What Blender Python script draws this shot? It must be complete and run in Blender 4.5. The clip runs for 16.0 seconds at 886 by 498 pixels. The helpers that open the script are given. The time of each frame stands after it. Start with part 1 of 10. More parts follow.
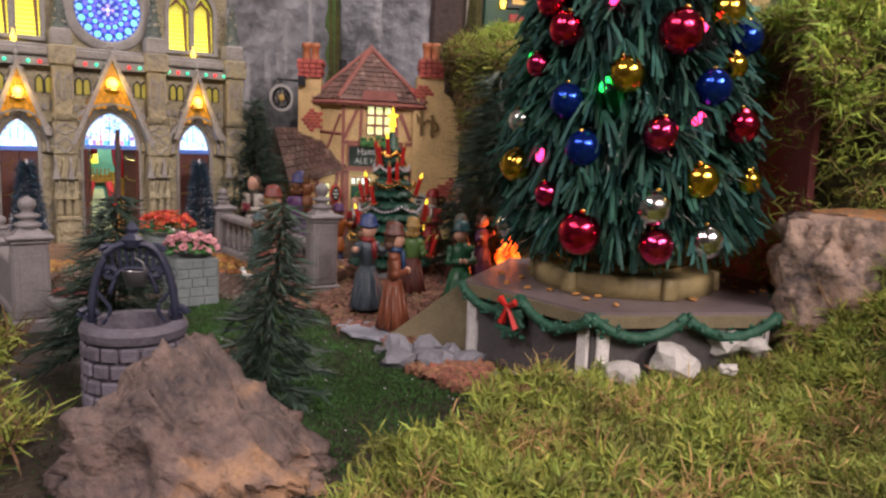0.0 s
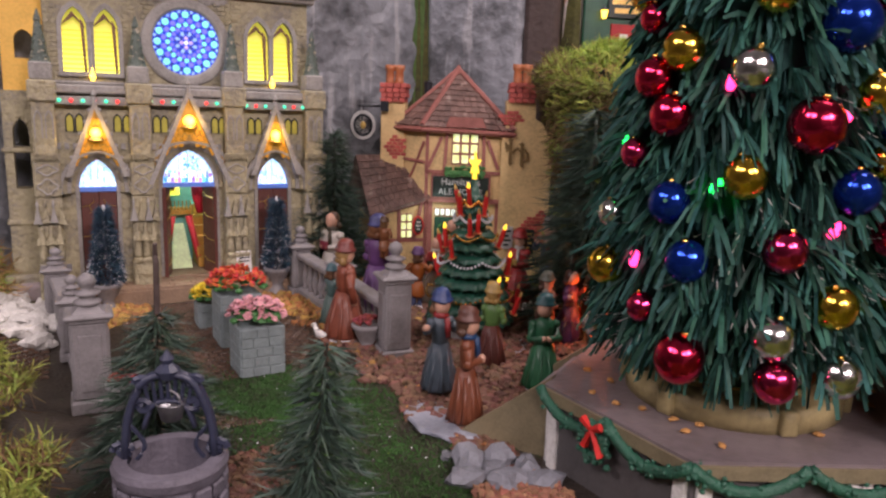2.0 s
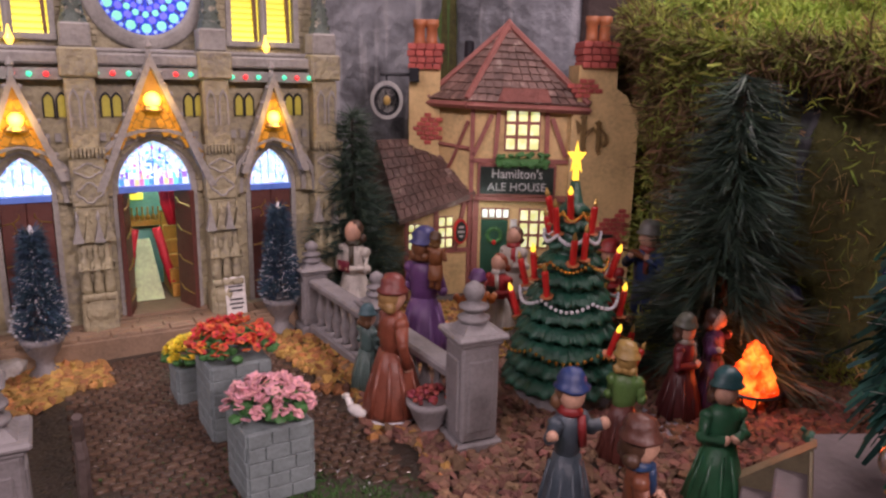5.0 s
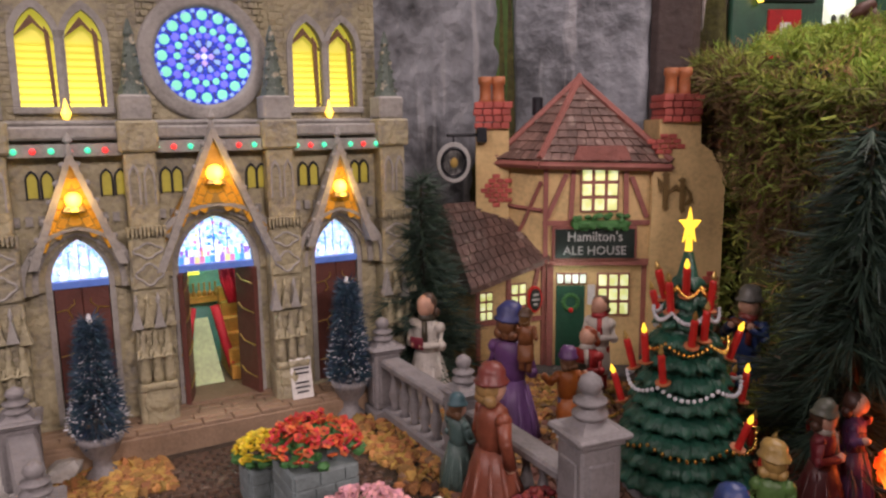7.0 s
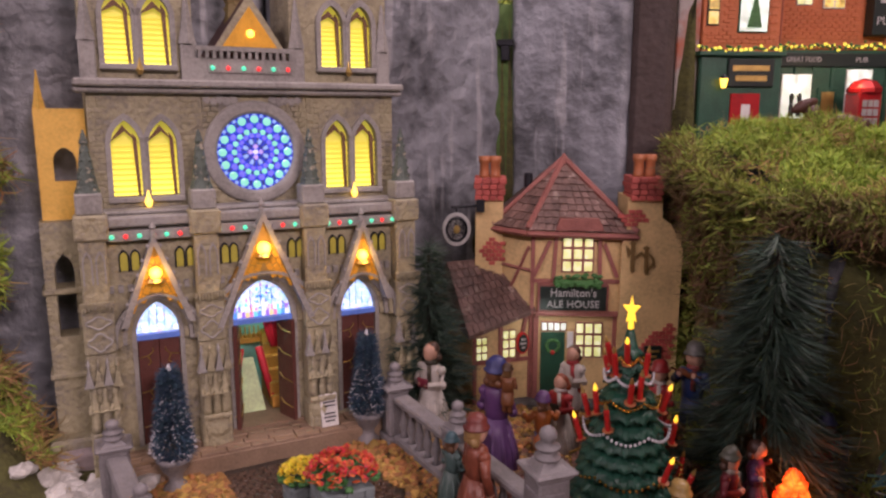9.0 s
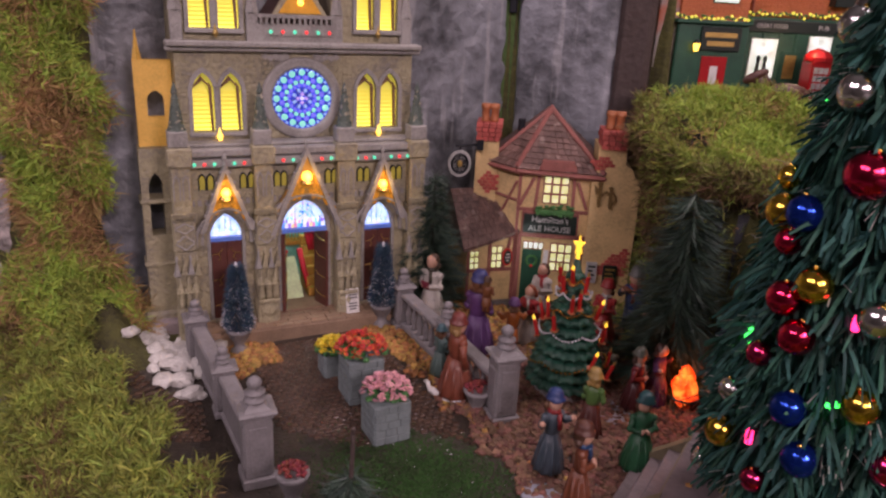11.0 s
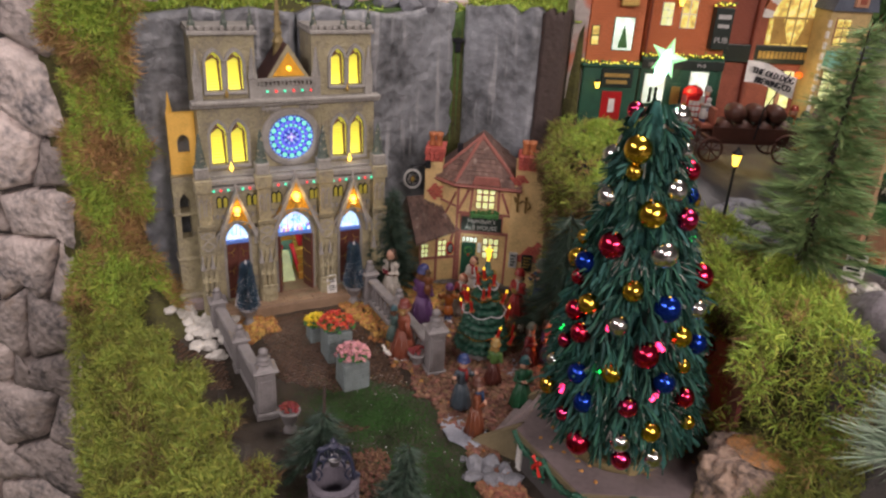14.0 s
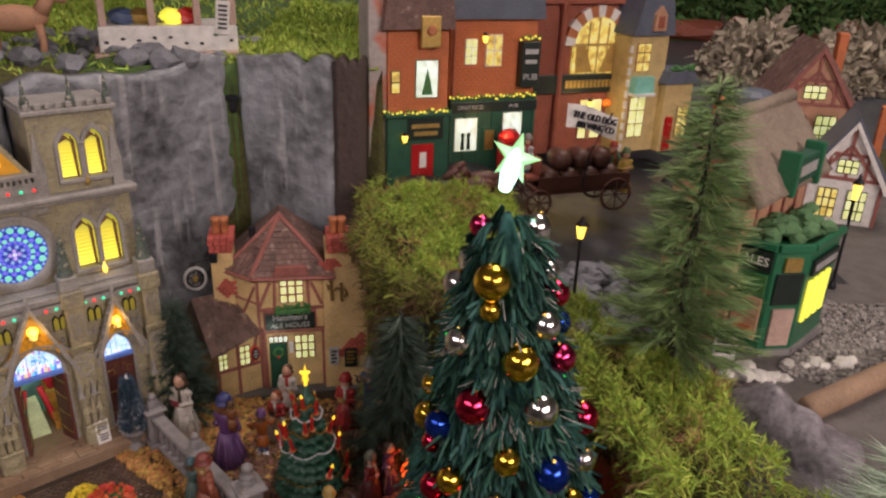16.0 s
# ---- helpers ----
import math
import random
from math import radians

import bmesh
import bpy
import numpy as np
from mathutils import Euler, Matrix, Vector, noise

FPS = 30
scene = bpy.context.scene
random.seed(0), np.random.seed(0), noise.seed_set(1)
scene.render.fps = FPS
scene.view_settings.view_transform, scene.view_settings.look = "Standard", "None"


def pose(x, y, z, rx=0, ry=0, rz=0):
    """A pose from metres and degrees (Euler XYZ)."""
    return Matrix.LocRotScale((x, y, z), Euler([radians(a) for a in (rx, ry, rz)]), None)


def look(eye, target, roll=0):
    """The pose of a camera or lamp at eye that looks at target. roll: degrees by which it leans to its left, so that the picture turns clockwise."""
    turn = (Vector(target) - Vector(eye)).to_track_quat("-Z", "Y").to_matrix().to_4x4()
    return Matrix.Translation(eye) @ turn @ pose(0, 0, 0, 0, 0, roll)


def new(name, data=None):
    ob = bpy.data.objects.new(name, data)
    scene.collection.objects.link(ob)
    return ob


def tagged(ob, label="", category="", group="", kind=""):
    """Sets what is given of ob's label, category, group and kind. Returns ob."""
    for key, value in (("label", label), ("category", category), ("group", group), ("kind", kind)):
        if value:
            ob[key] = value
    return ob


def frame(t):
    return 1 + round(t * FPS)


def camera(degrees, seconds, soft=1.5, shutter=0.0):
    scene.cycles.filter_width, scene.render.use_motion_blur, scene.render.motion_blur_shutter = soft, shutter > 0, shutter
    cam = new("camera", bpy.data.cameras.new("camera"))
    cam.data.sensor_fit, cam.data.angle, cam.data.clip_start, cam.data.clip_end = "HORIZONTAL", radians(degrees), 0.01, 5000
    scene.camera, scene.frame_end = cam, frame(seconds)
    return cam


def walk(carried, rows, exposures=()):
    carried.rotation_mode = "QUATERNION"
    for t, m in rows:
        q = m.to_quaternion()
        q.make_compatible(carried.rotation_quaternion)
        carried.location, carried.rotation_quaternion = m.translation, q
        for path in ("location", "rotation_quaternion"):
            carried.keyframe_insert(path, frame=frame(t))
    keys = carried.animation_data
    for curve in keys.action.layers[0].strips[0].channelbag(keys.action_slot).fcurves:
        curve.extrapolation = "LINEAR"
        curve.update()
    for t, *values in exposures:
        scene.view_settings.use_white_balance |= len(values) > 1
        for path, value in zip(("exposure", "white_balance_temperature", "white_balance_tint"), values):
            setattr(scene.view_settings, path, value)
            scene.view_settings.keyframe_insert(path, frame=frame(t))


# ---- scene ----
cam = camera(62.4, 16.0, soft=2.4)
PATH = [
    (0, (0.074, -0.057, 0.14), (-0.117, 1.913, -0.149), 2.1),
    (0.5, (0.076, -0.044, 0.159), (-0.177, 1.917, -0.143), 2.1),
    (1, (0.095, -0.029, 0.168), (-0.232, 1.917, -0.157), 2.2),
    (1.5, (0.092, -0.013, 0.183), (-0.316, 1.914, -0.163), 2.1),
    (2, (0.076, 0.001, 0.197), (-0.376, 1.912, -0.181), 1.9),
    (2.5, (0.054, 0.021, 0.21), (-0.41, 1.923, -0.199), 1.6),
    (3, (0.038, 0.048, 0.214), (-0.405, 1.949, -0.223), 1.4),
    (3.5, (0.016, 0.081, 0.202), (-0.395, 1.985, -0.25), 1.2),
    (3.7, (0.009, 0.093, 0.202), (-0.385, 1.999, -0.261), 1.1),
    (5.8, (-0.056, 0.196, 0.18), (-0.422, 2.109, -0.275), 0.9),
    (6, (-0.065, 0.204, 0.173), (-0.426, 2.127, -0.238), 0.1),
    (6.5, (-0.064, 0.2, 0.183), (-0.486, 2.118, -0.194), -0.5),
    (7, (-0.062, 0.186, 0.205), (-0.506, 2.106, -0.133), -0.7),
    (7.5, (-0.055, 0.168, 0.217), (-0.523, 2.09, -0.079), -0.9),
    (8, (-0.046, 0.15, 0.233), (-0.526, 2.07, -0.054), -0.8),
    (8.2, (-0.041, 0.141, 0.238), (-0.531, 2.058, -0.049), -0.9),
    (10.3, (-0.011, 0.018, 0.325), (-0.487, 1.874, -0.247), 2.3),
    (10.5, (0.0, 0.005, 0.329), (-0.487, 1.85, -0.271), 2.5),
    (11, (0.017, -0.03, 0.341), (-0.49, 1.789, -0.318), 3.0),
    (11.5, (0.032, -0.068, 0.354), (-0.484, 1.733, -0.348), 3.4),
    (12, (0.05, -0.098, 0.364), (-0.47, 1.692, -0.36), 3.5),
    (12.5, (0.069, -0.13, 0.389), (-0.447, 1.652, -0.359), 3.5),
    (13, (0.08, -0.163, 0.416), (-0.422, 1.61, -0.362), 3.5),
    (13.5, (0.099, -0.188, 0.459), (-0.387, 1.58, -0.341), 3.4),
    (14, (0.115, -0.21, 0.494), (-0.352, 1.556, -0.322), 3.2),
    (14.5, (0.121, -0.228, 0.513), (-0.293, 1.546, -0.311), 3.1),
    (15, (0.132, -0.215, 0.527), (-0.196, 1.578, -0.296), 2.9),
    (15.5, (0.114, -0.14, 0.538), (-0.086, 1.676, -0.275), 2.3),
    (16, (0.082, -0.029, 0.518), (0.116, 1.814, -0.257), 2.0),
]
EXPOSURES = [(0, 0.16, 6350, 11), (2, 0.16, 6150, 15), (3.5, 0.08, 6150, 19), (6, -0.06, 6400, 28), (7.0, -0.1, 6400, 15), (8, -0.12, 6400, 24), (10.5, -0.36, 6300, 30), (12.5, -0.22, 6150, 15), (13.5, -0.14, 6250, 8), (15.2, -0.25, 6450, 7), (16, -0.4, 6550, 11)]

walk(cam, [(t, look(eye, target, roll)) for t, eye, target, roll in PATH], EXPOSURES)

# ---- light: an exhibition hall with unseen area lights added, and the village's own lamps ----
world = bpy.data.worlds.new("hall_light")
scene.world = world
world.use_nodes = True
world.node_tree.nodes["Background"].inputs["Color"].default_value = (1.0, 0.82, 1.0, 1)
world.node_tree.nodes["Background"].inputs["Strength"].default_value = 0.11


def lamp(name, kind, loc, energy, color, size=0.02, target=None, size_y=None):
    data = bpy.data.lights.new(name, kind)
    data.energy, data.color = energy, color
    ob = new(name, data)
    if kind == "AREA":
        data.size = size
        if size_y:
            data.shape, data.size_y = "RECTANGLE", size_y
        ob.matrix_world = look(loc, target)
    else:
        data.shadow_soft_size = size
        ob.location = loc
    return ob


# added lights out of view, set to brighten the left, the right and the town
for spot, power, tint, aim in (((-1.45, -0.75, 1.55), 13.5, (1.0, 0.83, 0.82), (-0.1, 0.35, 0.1)), ((-0.85, -1.35, 1.65), 11.5, (1.0, 0.84, 0.82), (-0.1, 0.35, 0.1)),
                              ((0.65, -1.30, 1.15), 12.0, (1.0, 0.81, 0.76), (0.2, 0.3, 0.1)), ((1.15, -0.75, 1.05), 20.0, (1.0, 0.80, 0.75), (0.2, 0.3, 0.1))):
    lamp("hall_lamp", "AREA", spot, power, tint, 0.42, aim, 0.3)
lamp("hall_lamp", "AREA", (0.8, 1.2, 2.3), 40.0, (1.0, 0.83, 0.76), 1.2, (0.4, 1.1, 0.2), 0.6)


# ---- materials ----
def mat(name, color, rough=0.6, metal=0.0, var=0.22, scale=60.0, bump=0.25, bscale=None, color2=None, emit=0.0, ecolor=None, island=0.0, coat=0.0, spec=0.5, depth=0.0015, wear=None):
    """A procedural surface: grain and stains at two scales, relief, and for loose pieces a tint piece by piece."""
    m = bpy.data.materials.new(name)
    m.use_nodes = True
    n, l = m.node_tree.nodes, m.node_tree.links
    b = n["Principled BSDF"]
    tc = n.new("ShaderNodeTexCoord")
    big, fine = n.new("ShaderNodeTexNoise"), n.new("ShaderNodeTexNoise")
    for node, s, d in ((big, scale, 3), (fine, scale * 7, 4)):
        node.inputs["Scale"].default_value, node.inputs["Detail"].default_value = s, d
        l.new(tc.outputs["Object"], node.inputs["Vector"])
    c = Vector(color)
    dark = Vector(color2) if color2 else c * (1 - var * 1.3)
    light = c * (1 + var * 0.7)
    ramp = n.new("ShaderNodeValToRGB")
    ramp.color_ramp.elements[0].position, ramp.color_ramp.elements[1].position = 0.33, 0.7
    ramp.color_ramp.elements[0].color, ramp.color_ramp.elements[1].color = (*dark, 1), (*light, 1)
    mid = ramp.color_ramp.elements.new(0.52)
    mid.color = (*c, 1)
    mix = n.new("ShaderNodeMath")
    mix.operation = "MULTIPLY_ADD"
    mix.inputs[1].default_value = 0.55
    half = n.new("ShaderNodeMath")
    half.operation = "MULTIPLY"
    half.inputs[1].default_value = 0.45
    l.new(fine.outputs["Fac"], half.inputs[0])
    l.new(big.outputs["Fac"], mix.inputs[0])
    l.new(half.outputs[0], mix.inputs[2])
    l.new(mix.outputs[0], ramp.inputs["Fac"])
    out = ramp.outputs["Color"]
    if island:
        geo, hsv, val = n.new("ShaderNodeNewGeometry"), n.new("ShaderNodeHueSaturation"), n.new("ShaderNodeMapRange")
        val.inputs["To Min"].default_value, val.inputs["To Max"].default_value = 1 - island, 1 + island
        l.new(geo.outputs["Random Per Island"], val.inputs["Value"])
        l.new(val.outputs["Result"], hsv.inputs["Value"])
        hue = n.new("ShaderNodeMapRange")
        hue.inputs["To Min"].default_value, hue.inputs["To Max"].default_value = 0.5 - island * 0.07, 0.5 + island * 0.07
        wrap = n.new("ShaderNodeMath")
        wrap.operation = "FRACT"
        seven = n.new("ShaderNodeMath")
        seven.operation = "MULTIPLY"
        seven.inputs[1].default_value = 7.31
        l.new(geo.outputs["Random Per Island"], seven.inputs[0])
        l.new(seven.outputs[0], wrap.inputs[0])
        l.new(wrap.outputs[0], hue.inputs["Value"])
        l.new(hue.outputs["Result"], hsv.inputs["Hue"])
        l.new(out, hsv.inputs["Color"])
        out = hsv.outputs["Color"]
    if wear:
        wn = n.new("ShaderNodeTexNoise")
        wn.inputs["Scale"].default_value, wn.inputs["Detail"].default_value = wear[1], 6
        l.new(tc.outputs["Object"], wn.inputs["Vector"])
        wr = n.new("ShaderNodeMapRange")
        wr.inputs["From Min"].default_value, wr.inputs["From Max"].default_value = wear[2], wear[2] + 0.08
        l.new(wn.outputs["Fac"], wr.inputs["Value"])
        wm = n.new("ShaderNodeMix")
        wm.data_type = "RGBA"
        l.new(wr.outputs["Result"], wm.inputs["Factor"])
        l.new(out, wm.inputs["A"])
        wm.inputs["B"].default_value = (*wear[0], 1)
        out = wm.outputs["Result"]
    l.new(out, b.inputs["Base Color"])
    b.inputs["Roughness"].default_value, b.inputs["Metallic"].default_value = rough, metal
    b.inputs["Coat Weight"].default_value, b.inputs["Specular IOR Level"].default_value = coat, spec
    if bump:
        bp, bn = n.new("ShaderNodeBump"), n.new("ShaderNodeTexNoise")
        bn.inputs["Scale"].default_value, bn.inputs["Detail"].default_value = bscale or scale * 4, 5
        l.new(tc.outputs["Object"], bn.inputs["Vector"])
        l.new(bn.outputs["Fac"], bp.inputs["Height"])
        bp.inputs["Strength"].default_value, bp.inputs["Distance"].default_value = bump, depth
        l.new(bp.outputs["Normal"], b.inputs["Normal"])
    if emit:
        b.inputs["Emission Strength"].default_value = emit
        b.inputs["Emission Color"].default_value = (*(ecolor or color), 1)
    return m


CHURCH = mat("church_stone", (0.37, 0.335, 0.215), 0.55, var=0.32, scale=45, bump=1.0, bscale=230, depth=0.0026, color2=(0.22, 0.205, 0.17))
CHURCH_GREY = mat("church_trim", (0.335, 0.325, 0.305), 0.75, var=0.25, scale=60, bump=0.5, bscale=300)
CHURCH_DARK = mat("church_pinnacle", (0.10, 0.13, 0.11), 0.6, var=0.4, scale=120, bump=0.6, wear=((0.4, 0.37, 0.28), 220, 0.58))
LOUVRE = mat("lit_yellow_pane", (0.75, 0.68, 0.10), 0.5, bump=0, emit=0.85, ecolor=(0.98, 0.88, 0.10))
# slats emit as well: light of the pane behind put into them
LOUVRE_EDGE = mat("glowing_yellow_slat", (0.55, 0.45, 0.08), 0.6, bump=0, emit=0.75, ecolor=(0.9, 0.75, 0.05))
WOOD_FRAME = mat("brown_frame", (0.22, 0.11, 0.06), 0.6, scale=120)
DOORWOOD = mat("red_brown_door", (0.13, 0.045, 0.035), 0.45, scale=150, bump=0.3)
GOLDPAINT = mat("gold_paint", (0.55, 0.38, 0.12), 0.35, metal=0.7, scale=200)
# gable brick and mortar emit: the globes' amber light put into the material
GABLE = mat("glowing_gable_brick", (0.60, 0.30, 0.025), 0.6, scale=150, bump=0.5, emit=0.20, ecolor=(1.0, 0.42, 0.01))
GABLE_JOINT = mat("glowing_gable_mortar", (0.36, 0.22, 0.06), 0.7, scale=150, bump=0.5, emit=0.08, ecolor=(1.0, 0.42, 0.01))
AMBER = mat("amber_bulb", (1.0, 0.7, 0.2), 0.3, bump=0, emit=4.0, ecolor=(1.0, 0.60, 0.05))
GLASS_W = mat("stained_glass_white", (0.7, 0.8, 1.0), 0.2, bump=0, emit=1.0, ecolor=(0.55, 0.78, 1.0))


def stained(m, scale, power):
    """Small panes of blue, white, cyan and rose glass that the lamp behind lights up."""
    n, l = m.node_tree.nodes, m.node_tree.links
    tc, vor, ramp, sep = n.new("ShaderNodeTexCoord"), n.new("ShaderNodeTexVoronoi"), n.new("ShaderNodeValToRGB"), n.new("ShaderNodeSeparateColor")
    vor.inputs["Scale"].default_value = scale
    l.new(tc.outputs["Object"], vor.inputs["Vector"])
    l.new(vor.outputs["Color"], sep.inputs["Color"])
    l.new(sep.outputs["Red"], ramp.inputs["Fac"])
    ramp.color_ramp.interpolation = "CONSTANT"
    el = ramp.color_ramp.elements
    el[0].color, el[1].color, el[1].position = (0.06, 0.22, 0.95, 1), (0.85, 0.95, 1.0, 1), 0.70
    for p, c in ((0.22, (0.20, 0.60, 1.0, 1)), (0.42, (0.45, 0.85, 1.0, 1)), (0.60, (0.75, 0.35, 0.55, 1)), (0.66, (0.15, 0.7, 0.6, 1))):
        el.new(p).color = c
    b = n["Principled BSDF"]
    l.new(ramp.outputs["Color"], b.inputs["Emission Color"])
    b.inputs["Emission Strength"].default_value = power


stained(GLASS_W, 900, 1.35)


def lit_from_below(m, low, high):
    """The lamp behind a pane stands at its sill, so the pane glows strongest there."""
    nd, l = m.node_tree.nodes, m.node_tree.links
    tc, sep, inv, cube, rng = nd.new("ShaderNodeTexCoord"), nd.new("ShaderNodeSeparateXYZ"), nd.new("ShaderNodeMath"), nd.new("ShaderNodeMath"), nd.new("ShaderNodeMapRange")
    inv.operation, inv.inputs[0].default_value = "SUBTRACT", 1.0
    cube.operation, cube.inputs[1].default_value = "POWER", 2.6
    rng.inputs["To Min"].default_value, rng.inputs["To Max"].default_value = low, high
    l.new(tc.outputs["Generated"], sep.inputs["Vector"])
    l.new(sep.outputs["Z"], inv.inputs[1])
    l.new(inv.outputs[0], cube.inputs[0])
    l.new(cube.outputs[0], rng.inputs["Value"])
    l.new(rng.outputs["Result"], nd["Principled BSDF"].inputs["Emission Strength"])


lit_from_below(LOUVRE, 0.42, 2.1)
BULB_R = mat("red_bulb", (0.8, 0.04, 0.03), 0.3, bump=0, emit=1.2, ecolor=(1.0, 0.05, 0.05))
BULB_G = mat("green_bulb", (0.05, 0.7, 0.4), 0.3, bump=0, emit=1.0, ecolor=(0.08, 0.9, 0.5))
SLATE = mat("slate_panel", (0.225, 0.24, 0.265), 0.40, var=0.6, scale=9, bump=0.9, bscale=60, depth=0.007, wear=((0.34, 0.35, 0.37), 14, 0.57))

# long pale streaks run down the slate
for node in SLATE.node_tree.nodes:
    if node.type == "TEX_NOISE" and abs(node.inputs["Scale"].default_value - 14) < 0.1:
        mp = SLATE.node_tree.nodes.new("ShaderNodeMapping")
        mp.inputs["Scale"].default_value = (5.0, 5.0, 0.45)
        SLATE.node_tree.links.new(node.inputs["Vector"].links[0].from_socket, mp.inputs["Vector"])
        SLATE.node_tree.links.new(mp.outputs["Vector"], node.inputs["Vector"])
BARK_DARK = mat("dark_brown_rock", (0.07, 0.05, 0.045), 0.75, scale=30, bump=0.6, depth=0.004)
STONE = mat("grey_pink_stone", (0.58, 0.51, 0.48), 0.7, var=0.5, scale=16, bump=1.0, bscale=70, depth=0.010, color2=(0.12, 0.12, 0.13), wear=((0.50, 0.42, 0.37), 24, 0.60))
MORTAR = mat("dark_mortar", (0.12, 0.11, 0.105), 0.85, scale=60, bump=0.8, depth=0.003)
WHITE_STONE = mat("white_pebble", (0.52, 0.51, 0.48), 0.6, scale=90, bump=0.5, island=0.12)
GREY_STONE = mat("grey_pebble", (0.155, 0.165, 0.185), 0.65, scale=70, bump=0.6, island=0.2)
CORK = mat("cork_bark", (0.36, 0.265, 0.205), 0.85, var=0.6, scale=38, bump=1.0, bscale=150, depth=0.004, color2=(0.10, 0.085, 0.085), wear=((0.42, 0.27, 0.17), 26, 0.53))
# darker copy of the cork, for the stump
CORK_DARK = mat("dark_cork_bark", (0.155, 0.113, 0.098), 0.85, var=0.6, scale=38, bump=1.0, bscale=150, depth=0.005, color2=(0.06, 0.052, 0.056), wear=((0.36, 0.22, 0.13), 30, 0.56))
CORK_ORANGE = mat("orange_cork_bark", (0.52, 0.26, 0.10), 0.8, var=0.45, scale=60, bump=1.0, bscale=170, depth=0.004, color2=(0.27, 0.21, 0.16))
SOIL = mat("moss_soil", (0.075, 0.075, 0.02), 0.9, var=0.5, scale=40, bump=0.8, depth=0.004, color2=(0.035, 0.03, 0.015))
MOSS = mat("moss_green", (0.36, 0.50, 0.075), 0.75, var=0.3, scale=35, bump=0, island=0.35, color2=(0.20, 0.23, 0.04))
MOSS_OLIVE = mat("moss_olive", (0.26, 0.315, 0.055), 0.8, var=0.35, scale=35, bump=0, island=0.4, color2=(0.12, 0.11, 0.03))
MOSS_BROWN = mat("moss_brown", (0.15, 0.095, 0.038), 0.8, var=0.35, scale=35, bump=0, island=0.4)
MOSS_DRY = mat("moss_dry", (0.42, 0.27, 0.11), 0.8, var=0.35, scale=35, bump=0, island=0.4)
FLOCK = mat("green_flock_turf", (0.036, 0.105, 0.020), 0.9, var=0.5, scale=45, bump=0.9, bscale=700, depth=0.002, color2=(0.035, 0.045, 0.02))
MUD = mat("wet_dark_earth", (0.042, 0.034, 0.027), 0.38, var=0.45, scale=50, bump=0.8, bscale=400, depth=0.0015)
COBBLE = mat("wet_brown_cobble", (0.060, 0.038, 0.026), 0.12, var=0.3, scale=80, bump=0.4, bscale=600, island=0.25)
ASPHALT = mat("dark_wet_street", (0.020, 0.022, 0.028), 0.40, scale=40, bump=0.5, bscale=400)
GRIT = mat("grey_grit", (0.13, 0.12, 0.115), 0.8, scale=50, bump=0.9, bscale=500, depth=0.002)
LEAF = mat("dry_leaf_crumbs", (0.36, 0.195, 0.055), 0.8, scale=90, bump=0.4, island=0.4)
REDBARK = mat("red_brown_bark_crumbs", (0.165, 0.085, 0.055), 0.8, scale=90, bump=0.4, island=0.4)
STEPWOOD = mat("tan_stone_step", (0.27, 0.185, 0.12), 0.6, scale=80, bump=0.4)
BALUSTER = mat("grey_painted_resin", (0.22, 0.21, 0.215), 0.6, scale=90, bump=0.35)
PLATGREY = mat("grey_mauve_resin", (0.18, 0.150, 0.154), 0.38, scale=30, bump=0.3, bscale=300)
PLATSIDE = mat("dark_grey_panel", (0.085, 0.080, 0.080), 0.6, scale=60)
PLATTRIM = mat("olive_cream_trim", (0.19, 0.16, 0.095), 0.55, scale=90)
WHITE = mat("white_paint", (0.72, 0.71, 0.68), 0.5, scale=90, bump=0.15)
GARLAND = mat("green_garland", (0.025, 0.105, 0.065), 0.45, scale=200, bump=0.7, bscale=700)
GOLDCREAM = mat("cream_gold_base", (0.33, 0.27, 0.13), 0.5, scale=60)
GOLDRING = mat("gold_ring", (0.85, 0.52, 0.12), 0.25, metal=1.0, scale=60, bump=0)
TINSEL = mat("tree_tinsel_green", (0.026, 0.092, 0.072), 0.62, spec=0.25, var=0.4, scale=40, bump=0, island=0.5)
FIBRE = mat("clear_fibre", (0.36, 0.36, 0.33), 0.3, bump=0)
TRUNK = mat("dark_wire_trunk", (0.035, 0.03, 0.022), 0.8, scale=100)
FIR = mat("fir_needles", (0.045, 0.080, 0.058), 0.5, var=0.4, scale=30, bump=0, island=0.45)
FIR_LIGHT = mat("light_fir_needles", (0.21, 0.32, 0.125), 0.55, var=0.4, scale=30, bump=0, island=0.4)
FIR_PALE = mat("pale_long_needles", (0.36, 0.48, 0.35), 0.45, var=0.4, scale=30, bump=0, island=0.35)
FIR_BLUE = mat("blue_green_bristles", (0.035, 0.072, 0.115), 0.6, var=0.4, scale=60, bump=0, island=0.5)
SNOW = mat("snow_speck", (0.60, 0.61, 0.65), 0.7, bump=0.2)
BALL_R = mat("red_bauble", (0.70, 0.03, 0.09), 0.17, metal=1.0, var=0.1, bump=0.12, bscale=300)
BALL_P = mat("pink_bauble", (0.72, 0.05, 0.17), 0.17, metal=1.0, var=0.1, bump=0.12, bscale=300)
BALL_G = mat("gold_bauble", (0.80, 0.52, 0.06), 0.17, metal=1.0, var=0.1, bump=0.12, bscale=300)
BALL_S = mat("silver_bauble", (0.78, 0.77, 0.76), 0.17, metal=1.0, var=0.05, bump=0.12, bscale=300)
BALL_B = mat("blue_bauble", (0.012, 0.045, 0.36), 0.17, metal=0.85, var=0.1, bump=0.12, bscale=300)
BALL_T = mat("teal_bauble", (0.01, 0.22, 0.30), 0.17, metal=0.85, bump=0.1, bscale=300)
